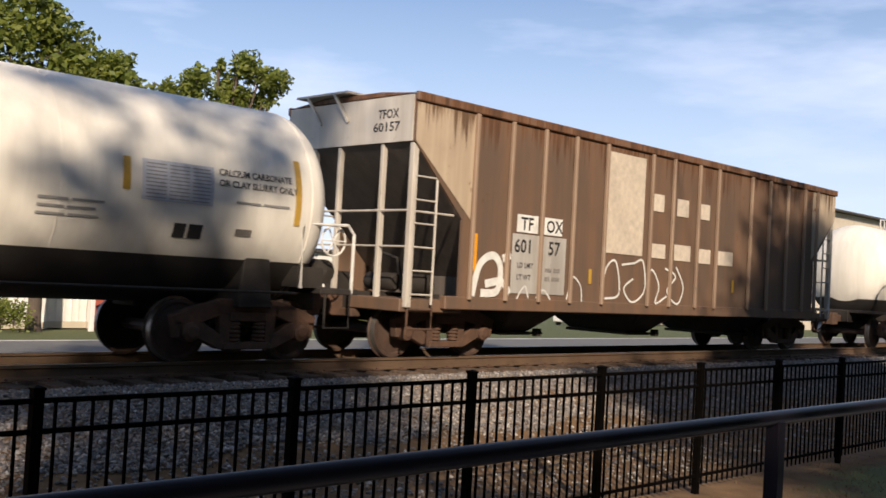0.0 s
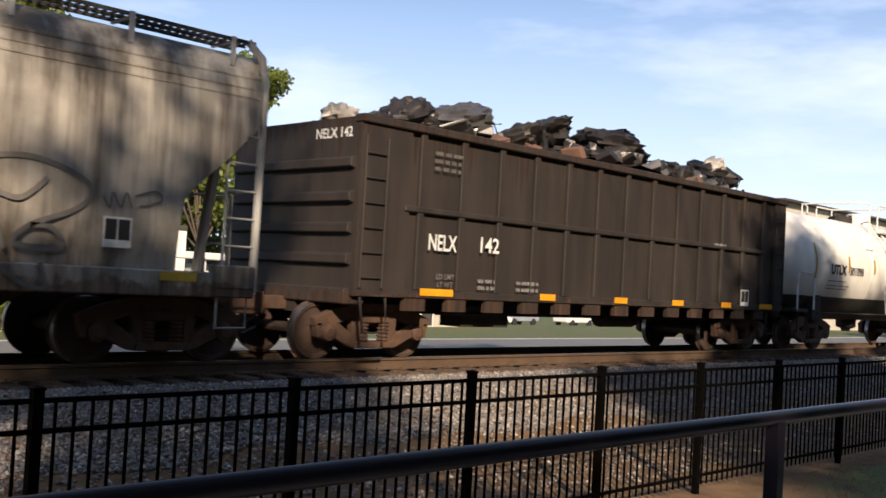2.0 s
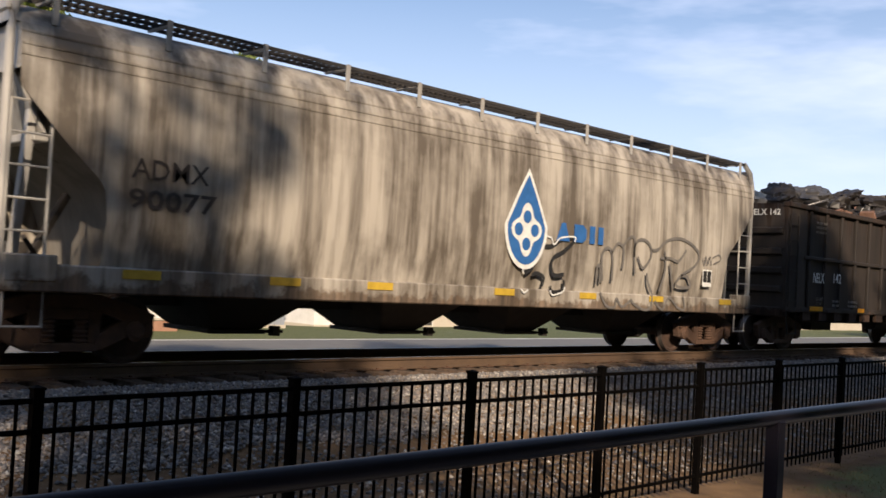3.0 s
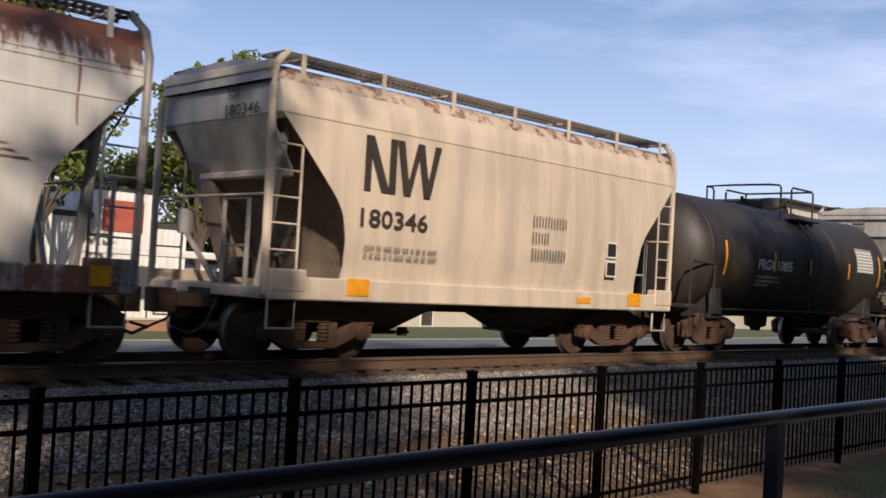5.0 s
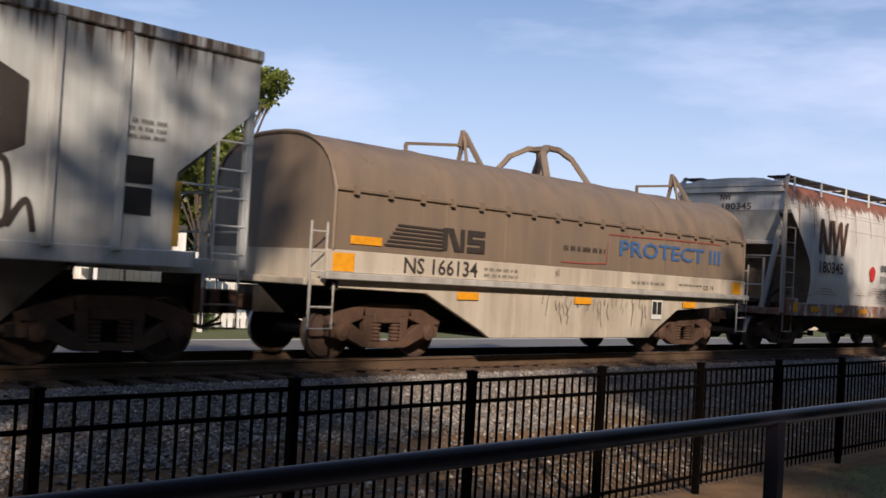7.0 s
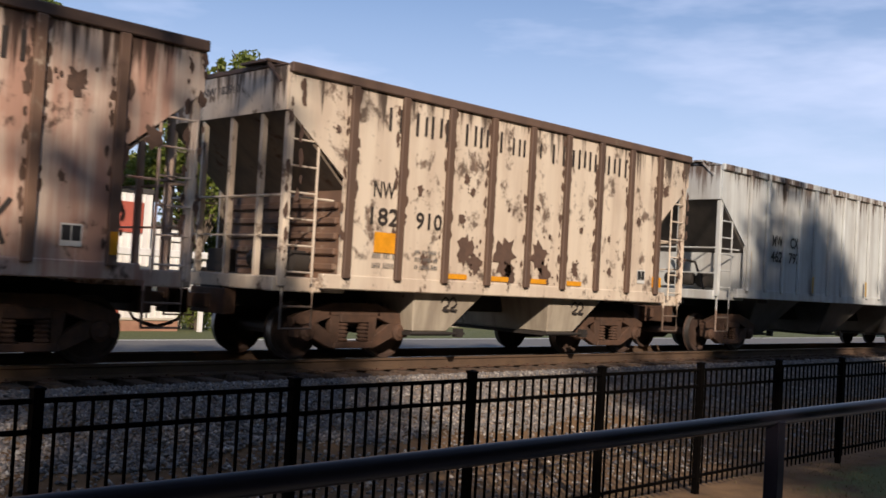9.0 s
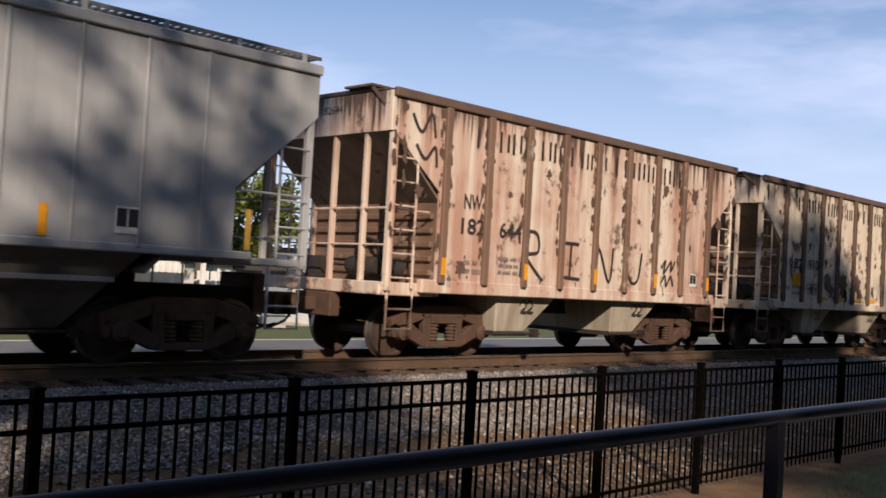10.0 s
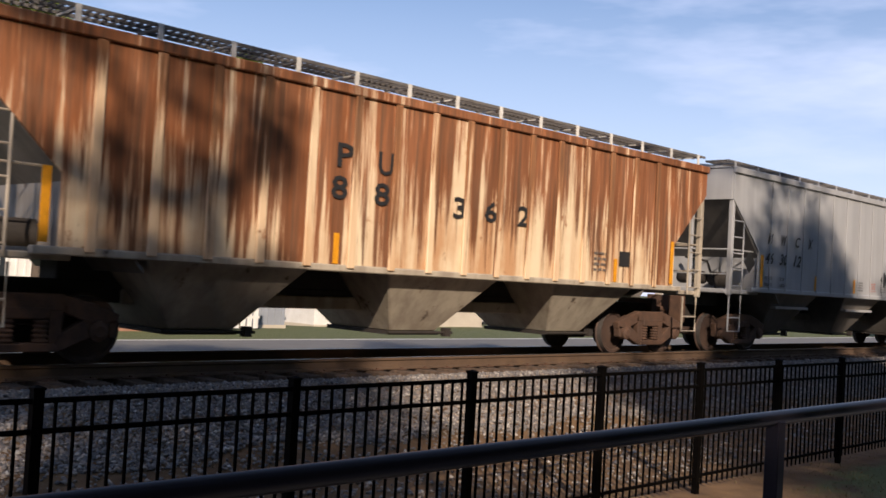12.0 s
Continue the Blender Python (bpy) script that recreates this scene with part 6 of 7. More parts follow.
        part("loose_scrap", s, m, car, ("crushed black car panels", "rusty scrap plates", "pale bent scrap sheets", "bent grey scrap metal")[k], 0.012)["kind"] = "stuff"
    for _ in range(18):
        x, y = rng.uniform(-5.5, 5.5), rng.uniform(-1.2, 0.9)
        z = top(x)
        part("bent_rod", Shape().rod([(x, y, z - 0.2), (x + rng.uniform(-0.2, 0.2), y, z + rng.uniform(0.02, 0.1)), (x + rng.uniform(-0.5, 0.5), y + rng.uniform(-0.2, 0.2), z + rng.uniform(-0.05, 0.12))], 0.014, 5), mats[3], car, "bent scrap rod")
    for x, r in ((-3.5, 0.30), (3.2, 0.28), (-1.9, 0.28)):
        part("tyre", Shape().lathe([(r * 0.55, -0.09), (r * 0.9, -0.10), (r, -0.05), (r, 0.05), (r * 0.9, 0.10), (r * 0.55, 0.09), (r * 0.55, -0.09)], "y", (x, -0.9, top(x) - 0.2), 18), BLACK, car, "old rubber tyre", 0, True)


scrap_heap(gon)

# grey curved hopper with the blue diamond
X = -27.35
ad = curved_hopper("covered_hopper", "grimy grey-beige curved covered hopper car with blue diamond and graffiti", X, 8.33, 7.3, dict(
    cut=((3.15, 0.10), (2.65, 0.58), (2.15, 1.14), (1.8, 1.20), (1.1, 1.18)), side=ADM_SIDE, end=GREY_END, sill_mat=ADM_SIDE, post=GREY_END, roof_mat=ADM_SIDE, board=DARK_BOARD, bracket=GREY_END, stands=12,
    seams=(3.5, 3.62, 3.76), bays=((-4.6, 1.9), (-1.5, 1.9), (1.5, 1.9), (4.6, 1.9))))
Y0 = -1.622


def diamond(car, cx, cz):
    def spade(w, d, u):
        lower = [(cx + w * math.sin(a), cz - 0.05 - d * math.cos(a)) for a in [math.pi * k / 16 for k in range(-8, 9)]]
        upper = [(cx + w * (1 - t) ** 0.92, cz - 0.05 + u * t) for t in (0.15, 0.35, 0.6, 0.8, 1.0)]
        return lower + upper + [(2 * cx - x, z) for x, z in upper[-2::-1]]
    patch(car, spade(0.56, 0.74, 0.97), WHITE, Y0, "emblem_border", "white outline of a pointed emblem")
    patch(car, spade(0.49, 0.66, 0.86), BLUE, Y0 - 0.003, "emblem", "blue pointed emblem")
    patch(car, [(cx + (0.33 + 0.07 * math.cos(4 * a)) * math.cos(a), cz - 0.12 + 1.15 * (0.33 + 0.07 * math.cos(4 * a)) * math.sin(a)) for a in [2 * math.pi * k / 32 for k in range(32)]], WHITE, Y0 - 0.006, "emblem_field")
    for dx, dz in ((0, 0.10), (0.21, -0.12), (-0.21, -0.12), (0, -0.36)):
        patch(car, [(cx + dx + 0.11 * math.cos(a), cz + dz + 0.11 * math.sin(a)) for a in [2 * math.pi * k / 12 for k in range(12)]], BLUE, Y0 - 0.009, "emblem_leaf")


diamond(ad, -26.98 - X - 0.02, 2.32)
for x, pts in ((-26.18, [(0, 0), (0.38, 0), (0.24, 0.32), (0.14, 0.32)]), (-25.68, [(0, 0), (0.26, 0), (0.36, 0.08), (0.36, 0.24), (0.26, 0.32), (0, 0.32)]), (-25.22, rect(0, 0.16, 0, 0.32)), (-25.22, rect(0.26, 0.42, 0, 0.32))):
    patch(ad, [(x - X + a, 2.08 + b) for a, b in pts], BLUE, Y0, "emblem_bar", "blue painted block")
lettering(ad, "ADMX", -34.25 - X + 0.02, 2.28, 0.24, NWINK, Y0, 1.05, bold=0.004)
lettering(ad, "90077", -34.25 - X, 1.92, 0.24, NWINK, Y0, 1.2)
decals(ad, (-34.0 - X, -31.9 - X, -30.2 - X, -27.45 - X, -25.15 - X, -22.9 - X, -20.2 - X), 1.08, 1.19, 0.5, paint_of("dirty_yellow_reflector", (0.55, 0.36, 0.04)), -1.60)
plate(ad, -21.05 - X, 1.62, 0.36, Y0)
strokes(ad, [[(2.39, 1.35), (2.41, 1.68), (2.5, 1.66), (2.5, 1.39)], [(2.58, 1.42), (2.54, 1.9), (2.72, 2.04), (2.87, 1.9), (2.88, 1.44)], [(2.84, 1.96), (3.03, 2.14), (3.22, 2.05), (3.2, 1.67)],
             [(3.21, 2.11), (3.38, 2.27), (3.57, 2.27), (3.58, 1.92)], [(3.62, 1.6), (3.58, 2.11), (3.8, 2.27), (4.09, 2.19), (4.16, 1.96), (3.89, 1.72), (3.7, 1.93)]], FADED, 0.06, Y0, label="grey sprayed bubble letters")
strokes(ad, [[(4.17, 2.09), (4.39, 2.11), (4.7, 2.3), (5.22, 2.38), (5.74, 2.25), (5.96, 2.06), (5.77, 1.84), (5.28, 1.63), (5.11, 1.42), (5.63, 1.41), (5.53, 1.61), (5.28, 1.63)],
             [(4.5, 1.95), (4.87, 1.96), (5.16, 1.92), (5.44, 2.16)], [(4.65, 2.1), (4.68, 1.73), (4.5, 1.29)], [(4.03, 1.63), (4.09, 1.44), (4.24, 1.25)], [(4.83, 1.84), (5.01, 1.35)]], FADED, 0.06, Y0, label="grey sprayed bubble letters")
strokes(ad, [[(2.55, 1.21), (2.76, 0.97), (3.04, 0.95), (3.07, 1.11), (3.28, 0.96), (3.56, 1.09), (3.64, 1.03), (4.04, 0.91), (4.26, 0.99), (4.28, 1.25)], [(4.38, 1.09), (4.67, 0.93), (4.89, 1.17), (5.24, 0.98), (5.49, 0.95), (5.42, 1.22)]], FADED, 0.05, -1.607, label="grey sprayed wave lines")
strokes(ad, [[(6.1, 2.03), (6.19, 1.9), (6.22, 2.08), (6.32, 1.91), (6.39, 2.09), (6.46, 1.91)], [(6.5, 2.06), (6.77, 2.14), (6.84, 2.03), (6.56, 1.94)]], FADED, 0.025, Y0, label="thin sprayed tag")
strokes(ad, [[(0.28, 2.08), (0.61, 2.12), (0.77, 1.98), (1.04, 1.97), (1.31, 2.1), (1.63, 2.15), (1.68, 2.1), (1.4, 1.9), (1.13, 1.78), (1.06, 1.64), (1.15, 1.47), (1.43, 1.49)],
             [(0.36, 1.98), (0.59, 1.84), (0.57, 1.6), (0.36, 1.46)], [(0.55, 1.44), (0.69, 1.48), (0.87, 1.41), (0.82, 1.26)], [(1.05, 1.27), (1.14, 1.17), (1.41, 1.22), (1.44, 1.39)]], BLACK, 0.07, Y0, label="dark sprayed scrawl")
strokes(ad, [[(0.28, 2.08), (0.62, 2.14), (0.79, 2.0), (0.88, 2.03), (0.85, 2.12), (1.03, 2.11), (1.11, 2.0), (1.3, 2.13), (1.69, 2.17), (1.69, 2.08)], [(0.23, 1.84), (0.28, 1.58), (0.33, 1.46)],
             [(1.06, 1.2), (1.14, 1.12), (1.41, 1.18), (1.47, 1.27)], [(0.29, 1.2), (0.37, 1.14), (0.47, 1.19)]], WHITE, 0.028, Y0 - 0.003, label="white sprayed outline")
s = Shape().box(-8.28, -8.26, 0.0, 0.35, 3.72, 3.80).box(-8.28, -8.26, 0.0, 0.4, 3.55, 3.66)
part("stencil", s, FADED, ad)

# black tank car
X = -42.35
bt = tank_car("tank_car", "black tank car with a data table on its shell", X, 4.70, 4.15, TANK_BLACK, "dull black cylindrical tank shell", RAIL_BLACK, belly=False, r=1.40, zc=2.18, striker=5.75, dome_x=-0.05)
shell_lettering(bt, "PRGX 10805", -45.0 - X, 1.93, 0.25, WHITE, 1.7, 1.40, 2.18)
for x, za, zb_ in ((-46.5, 1.75, 2.5), (-44.2, 1.9, 2.35), (-42.3, 1.9, 2.3), (-40.0, 1.9, 2.3), (-37.95, 1.75, 2.6)):
    part("reflector", on_shell(Shape(), x - X - 0.045, x - X + 0.045, za, zb_, 1.40, 2.18), YELLOW, bt, "yellow reflective stripe on the shell")
part("data_panel", on_shell(Shape(), -40.2 - X + 0.7, -38.4 - X, 2.1, 2.75, 1.40, 2.18), GREYMARK, bt, "grey data table on the shell")
for k in range(7):
    part("data_row", on_shell(Shape(), -39.45 - X, -38.45 - X, 2.13 + 0.085 * k, 2.16 + 0.085 * k, 1.40, 2.18, 0.016, 1), WHITE, bt)
for z, w in ((1.74, 1.1), (1.64, 1.2), (1.55, 0.7)):
    part("stencil", on_shell(Shape(), -45.0 - X, -45.0 - X + w, z, z + 0.05, 1.40, 2.18, n=1), GREYMARK, bt)


def monogram(car, x0, x1, z0, z1, material, y):
    """Two big dark painted zigzag emblems side by side."""
    w, hh = x1 - x0, z1 - z0
    for pts in ([(0, 0), (0.085, 0), (0.085, 1), (0, 1)], [(0.0, 1), (0.10, 1), (0.33, 0), (0.22, 0)], [(0.31, 0), (0.40, 0), (0.40, 1), (0.31, 1)],
                [(0.40, 1), (0.49, 1), (0.60, 0), (0.51, 0)], [(0.53, 0), (0.60, 0), (0.74, 1), (0.67, 1)], [(0.67, 1), (0.76, 1), (0.87, 0), (0.78, 0)], [(0.80, 0), (0.87, 0), (1.0, 1), (0.91, 1)]):
        patch(car, [(x0 + a * w, z0 + b * hh) for a, b in pts], material, y, "emblem_bar", "slanted dark bar of a painted emblem")
        y -= 0.0025


FADED_BLUE = paint_of("faded_blue_paint", (0.055, 0.13, 0.30))
FADED_RED = paint_of("faded_red_paint", (0.36, 0.07, 0.055))
# tan curved hopper
X = -53.87
n6 = curved_hopper("covered_hopper", "tan-grey curved-side covered hopper car with patchy roof", X, 4.95, 3.72, dict(side=NW346_SIDE, end=GREY_END, sill_mat=NW346_SIDE, slope=SLOPE_NW, post=NW346_SIDE, roof_mat=NW346_ROOF, board=GALV, bracket=NW346_SIDE, stands=7, seams=(3.42,)))
monogram(n6, -57.27 - X, -55.75 - X, 2.50, 3.30, NWINK, Y0)
lettering(n6, "180346", -57.30 - X, 1.98, 0.27, NWINK, Y0, 1.35)
for k, (w, z) in enumerate(((0.95, 2.26), (0.45, 1.98), (0.9, 1.70))):
    name_shapes(n6, [(-53.45 - X + 0.16 * j, 0.11) for j in range(int(w / 0.15))], z, 0.2, FADED, Y0, 0.03)
bars(n6, -57.2 - X, 1.55, 1.5, 0.22, 2, FADED, Y0)
for z in (1.85, 1.50):
    patch(n6, rect(-51.3 - X, -50.98 - X, z, z + 0.30), WHITE, Y0, "stencil_frame")
    patch(n6, rect(-51.27 - X, -51.01 - X, z + 0.03, z + 0.27), BLACK, Y0 - 0.003, "stencil_block", "black stencil block")
decals(n6, (-57.25 - X, -50.3 - X), 0.98, 1.22, 0.42, YELLOW, -1.60)
decals(n6, (-51.9 - X,), 1.0, 1.10, 0.42, YELLOW, -1.60)
end_lettering(n6, "NW", -0.25, 3.66, 0.17, NWINK, -4.865, 0.3)
end_lettering(n6, "180346", -0.2, 3.43, 0.17, NWINK, -4.865, 0.85)

# pale grey curved hopper, rust running down from its roof
X = -65.62
n5 = curved_hopper("covered_hopper", "pale grey curved-side covered hopper car with rust running from its roof", X, 4.97, 3.95, dict(side=NW345_SIDE, end=NW345_END, header=NW345_END, sill_mat=SILL_RUST, slope=SLOPE_NW, post=POST_NW, roof_mat=NW345_ROOF, board=DARK_BOARD, bracket=RAIL_WHITE, stands=7, seams=(3.16, 3.50, 3.58)))
monogram(n5, -68.93 - X, -67.31 - X, 2.46, 3.33, paint_of("rust_brown_ink", (0.10, 0.045, 0.03)), Y0)
rnd = random.Random(14)
CURVE = pressed_profile()
for k in range(46):
    x, z0, z1 = rnd.uniform(-4.6, 4.6), 3.90, 3.90 - (rnd.uniform(0.15, 0.45) if k % 4 else rnd.uniform(0.5, 1.3))
    w = rnd.uniform(0.012, 0.035)
    line = [(z0 + (z1 - z0) * i / 8, x + 0.012 * math.sin(i + k)) for i in range(9)]
    part("rust_run", Shape().grid([[(a - w * (1 - 0.08 * i), -0.006 - float(np.interp(z, [c[0] for c in CURVE], [c[1] for c in CURVE])), z), (a + w * (1 - 0.08 * i), -0.006 - float(np.interp(z, [c[0] for c in CURVE], [c[1] for c in CURVE])), z)] for i, (z, a) in enumerate(line)]), NW345_ROOF, n5, "thin run of red rust")
for x, z, w in ((-2.9, 1.45, 1.3), (0.2, 1.55, 0.9), (-0.8, 1.48, 0.7), (2.9, 1.85, 0.5), (3.3, 2.35, 0.5), (2.2, 1.42, 0.9), (-4.0, 1.40, 0.6), (0.9, 1.36, 1.6)):
    for j in range(3):
        zz = z + 0.07 * j
        part("rust_scar", Shape().prism([(x - w / 2 + 0.1 * j, zz), (x + w / 2 - 0.13 * j, zz - 0.01), (x + w / 2 - 0.2 * j, zz + 0.010), (x - w / 2 + 0.15 * j, zz + 0.007)], Y0 - 0.002, Y0), NW345_ROOF, n5, "scraped line of rust")
lettering(n5, "180345", -68.90 - X, 1.98, 0.30, NWINK, Y0, 1.4)
for k, (w, z) in enumerate(((1.05, 2.16), (0.5, 1.85), (1.1, 1.52))):
    name_shapes(n5, [(-65.05 - X + 0.155 * j, 0.11) for j in range(int(w / 0.15))], z, 0.2, NWINK, Y0, 0.03)
patch(n5, [(-65.60 - X + 0.19 * math.cos(a) * (1 + 0.15 * math.sin(3 * a)), 2.08 + 0.21 * math.sin(a)) for a in [2 * math.pi * k / 14 for k in range(14)]], RED, Y0, "red_blot", "bright red painted blot")
patch(n5, [(-62.95 - X, 1.62), (-62.5 - X, 1.60), (-62.45 - X, 2.16), (-62.92 - X, 2.18)], paint_of("orange_primer", (0.70, 0.38, 0.12)), Y0, "painted_panel", "orange-stained paint panel")
plate(n5, -62.72 - X, 1.50, 0.28, Y0 - 0.003)
decals(n5, (-69.0 - X, -67.65 - X, -66.1 - X), 1.0, 1.12, 0.5, YELLOW, -1.60)
decals(n5, (-62.6 - X,), 0.98, 1.07, 0.42, YELLOW, -1.60)
decals(n5, (-61.15 - X, -70.1 - X), 0.98, 1.22, 0.26, YELLOW, -1.61)
end_lettering(n5, "NW", 0.3, 3.66, 0.17, NWINK, -4.885, 0.3)
end_lettering(n5, "180345", 0.25, 3.43, 0.17, NWINK, -4.885, 0.8)

# coil car
X = -78.5


def coil_car():
    h = 5.85
    car = new_car("coil_car", "dusty brown hooded coil car with cream fishbelly side", X, 4.3, h + 0.35)
    arc = [radians(a) for a in range(0, 181, 9)]
    prof = [(-1.56, 1.62), (-1.56, 2.50)] + [(-1.52 * math.copysign(abs(math.cos(a)) ** 0.8, math.cos(a)), 2.50 + 0.88 * math.sin(a) ** 0.9) for a in arc[1:-1]] + [(1.56, 2.50), (1.56, 1.62)]
    s = Shape()
    s.grid([[(x, y, z) for x in (-h, -h / 2, 0, h / 2, h)] for y, z in prof])
    hood = part("hood", s, COIL_HOOD, car, "brown dusty arched steel hood", 0, True)
    for q in (-1, 1):
        part("hood_end", Shape().add([(h * q, y, z) for y, z in prof], [tuple(range(len(prof)))]), COIL_HOOD, hood)
        part("hood_rim", Shape().rod([(h * q, y, z) for y, z in prof], 0.035, 6), COIL_HOOD, hood)
    part("hood_lip", Shape().box(-h, h, -1.60, -1.55, 2.46, 2.52), COIL_HOOD, hood, "", 0.01)
    for k in range(18):
        x = -h + 0.35 + 0.66 * k
        if x < h:
            part("lip_clip", Shape().box(x - 0.04, x + 0.04, -1.63, -1.57, 2.42, 2.55), COIL_HOOD, hood)
    for x in (-3.6, -2.2, -1.0, 1.4, 2.6, 3.8):
        part("hood_seam", Shape().rod([(x, y * 1.003, z + 0.003) for y, z in prof], 0.014, 5), COIL_HOOD, hood)
    # lifting gear on the hood
    lift = Shape()
    for q in (-1, 1):
        lift.bar((0.55 - 0.85, 0.85 * q, 3.12), (0.55 - 0.5, 0.40 * q, 3.80), 0.13, 0.10).bar((0.55 - 0.52, 0.42 * q, 3.77), (0.55 - 0.15, 0.22 * q, 3.97), 0.13, 0.10).bar((0.55 + 0.60, 0.85 * q, 3.12), (0.55 + 0.38, 0.40 * q, 3.80), 0.13, 0.10).bar((0.55 + 0.40, 0.42 * q, 3.77), (0.55 + 0.15, 0.22 * q, 3.97), 0.13, 0.10)
        lift.bar((0.55 - 0.22, 0.22 * q, 3.95), (0.55 + 0.22, 0.22 * q, 3.95), 0.14, 0.1)
    lift.bar((0.55 - 0.05, -0.22, 3.95), (0.55 - 0.05, 0.22, 3.95), 0.16, 0.1).box(0.45, 0.60, -0.06, 0.06, 3.35, 3.95)
    part("lifting_bail", lift, COIL_HOOD, hood, "welded steel lifting bail", 0.015)
    for x in (-2.15, 4.6):
        g = Shape().bar((x, -1.22, 2.78), (x - 0.02, -0.45, 3.85), 0.09, 0.06).bar((x - 0.22, -0.75, 3.2), (x - 0.02, -0.42, 3.9), 0.05).bar((x + 0.22, -0.75, 3.2), (x - 0.02, -0.42, 3.9), 0.05).bar((x, -0.3, 3.3), (x - 0.02, -0.45, 3.85), 0.06)
        g.bar((x - 0.15, -0.45, 3.6), (x - 0.02, -0.40, 3.9), 0.05).bar((x + 0.2, -0.4, 3.65), (x - 0.05, -0.4, 3.68), 0.05).bar((x - 1.35, -0.4, 3.5), (x, -0.4, 3.65), 0.05).bar((x - 1.35, -0.4, 3.36), (x - 1.35, -0.4, 3.5), 0.05)
        part("stacking_bracket", g, COIL_HOOD, hood, "steel stacking bracket")
    for q in (-1, 1):
        part("upper_side", Shape().box(-h - 0.1, h + 0.1, *sorted((1.50 * q, 1.57 * q)), 1.30, 1.62), COIL_SIDE, car, "cream side plate", 0.01)
        part("side_flange", Shape().box(-h - 0.15, h + 0.15, *sorted((1.50 * q, 1.66 * q)), 1.20, 1.30), GREY_END, car, "", 0.012)
        belly = [(-h + 0.2, 1.22), (-h + 0.2, 1.08), (-3.9, 1.05), (-2.62, 0.48), (-2.40, 0.36), (2.30, 0.36), (2.6, 0.55), (3.3, 0.92), (h - 1.2, 1.0), (h - 0.2, 1.08), (h - 0.2, 1.22)]
        part("belly_plate", Shape().prism(belly, *sorted((1.42 * q, 1.50 * q))), COIL_SIDE, car, "cream fishbelly side girder", 0.01)
        for x in (-1.8, -0.5, 0.9, 2.2):
            part("stiffener", Shape().box(x - 0.02, x + 0.02, *sorted((1.50 * q, 1.515 * q)), 0.40, 1.2), COIL_SIDE, car)
        part("end_platform", Shape().box(*sorted(((h) * q, (h + 0.38) * q)), -1.45, 1.45, 1.10, 1.20), COIL_SIDE, car, "", 0.012)
        part("end_plate", Shape().box(*sorted(((h + 0.02) * q, (h + 0.06) * q)), -1.5, 1.5, 1.2, 1.62), COIL_SIDE, car)
        for y in (-1.5, 1.5):
            ladder(car, (h + 0.06) * q, (h + 0.34) * q, 1.15, 2.0, y, GREY_END, 0.28)
            part("step", Shape().rod([((h + 0.32) * q, y, 1.15), ((h + 0.32) * q, y, 0.5), ((h - 0.1) * q, y, 0.5), ((h - 0.1) * q, y, 1.15)], 0.022).rod([((h + 0.32) * q, y, 0.8), ((h - 0.1) * q, y, 0.8)], 0.018), GREY_END, car)
    part("center_sill", Shape().box(-h - 0.3, h + 0.3, -0.3, 0.3, 0.66, 1.05).box(-2.4, 2.3, -1.4, 1.4, 0.36, 0.42), STEEL_DARK, car)
    part("trough", Shape().box(-h + 0.1, h - 0.1, -1.45, 1.45, 1.05, 1.2), STEEL_DARK, car)
    y = -1.575
    lettering(car, "NS 166134", -82.98 - X, 1.34, 0.25, NWINK, y, 1.62)
    bars(car, -81.2 - X, 1.36, 0.85, 0.2, 2, FADED, y)
    bars(car, -77.0 - X, 1.40, 1.2, 0.12, 1, FADED, y)
    bars(car, -75.3 - X, 1.42, 0.9, 0.09, 1, FADED, y)
    lettering(car, "CS 19", -74.35 - X, 1.36, 0.10, NWINK, y, 0.42)
    hy_ = -1.578
    for k in range(6):
        patch(car, [(-83.40 - X + 0.05 * k, 1.73 + 0.062 * k), (-82.2 - X + 0.02 * k, 1.72 + 0.062 * k), (-82.2 - X + 0.02 * k, 1.752 + 0.062 * k), (-83.40 - X + 0.05 * k, 1.762 + 0.062 * k)], NWINK, hy_, "emblem_bar", "dark stripes of a painted emblem")
    for pts in (rect(0, 0.12, 0, 0.36), [(0.10, 0.36), (0.24, 0.36), (0.42, 0), (0.28, 0)], rect(0.40, 0.50, 0, 0.36), rect(0.56, 0.98, 0.27, 0.36), rect(0.56, 0.68, 0.15, 0.36), rect(0.56, 0.98, 0.14, 0.22), rect(0.86, 0.98, 0.0, 0.22), rect(0.56, 0.98, 0, 0.09)):
        patch(car, [(-82.2 - X + a, 1.73 + b) for a, b in pts], NWINK, hy_, "emblem_bar")
    lettering(car, "PROTECT III", -77.45 - X, 1.92, 0.30, FADED_BLUE, hy_ - 0.003, 3.75)
    strokes(car, [[(-79.2 - X, 1.72), (-78.5 - X, 1.72), (-77.85 - X, 1.75)], [(-77.85 - X, 1.75), (-77.82 - X, 2.15)], [(-77.82 - X, 2.3), (-77.0 - X, 2.31), (-75.5 - X, 2.34), (-73.7 - X, 2.36)]], FADED_RED, 0.018, hy_, "trim_line", "thin red painted line")
    bars(car, -79.15 - X, 1.93, 1.25, 0.16, 1, NWINK, hy_, "name_bar", "dark painted name bar", 6)
    for x in (-81.5, -78.45, -74.8):
        patch(car, rect(x - X - 0.25, x - X + 0.25, 0.98, 1.10), YELLOW, -1.53, "reflector", "yellow reflective strip")
    for x in (-84.15, -72.95):
        patch(car, rect(x - X - 0.2, x - X + 0.2, 1.32, 1.58), YELLOW, y, "reflector", "yellow reflective plate")
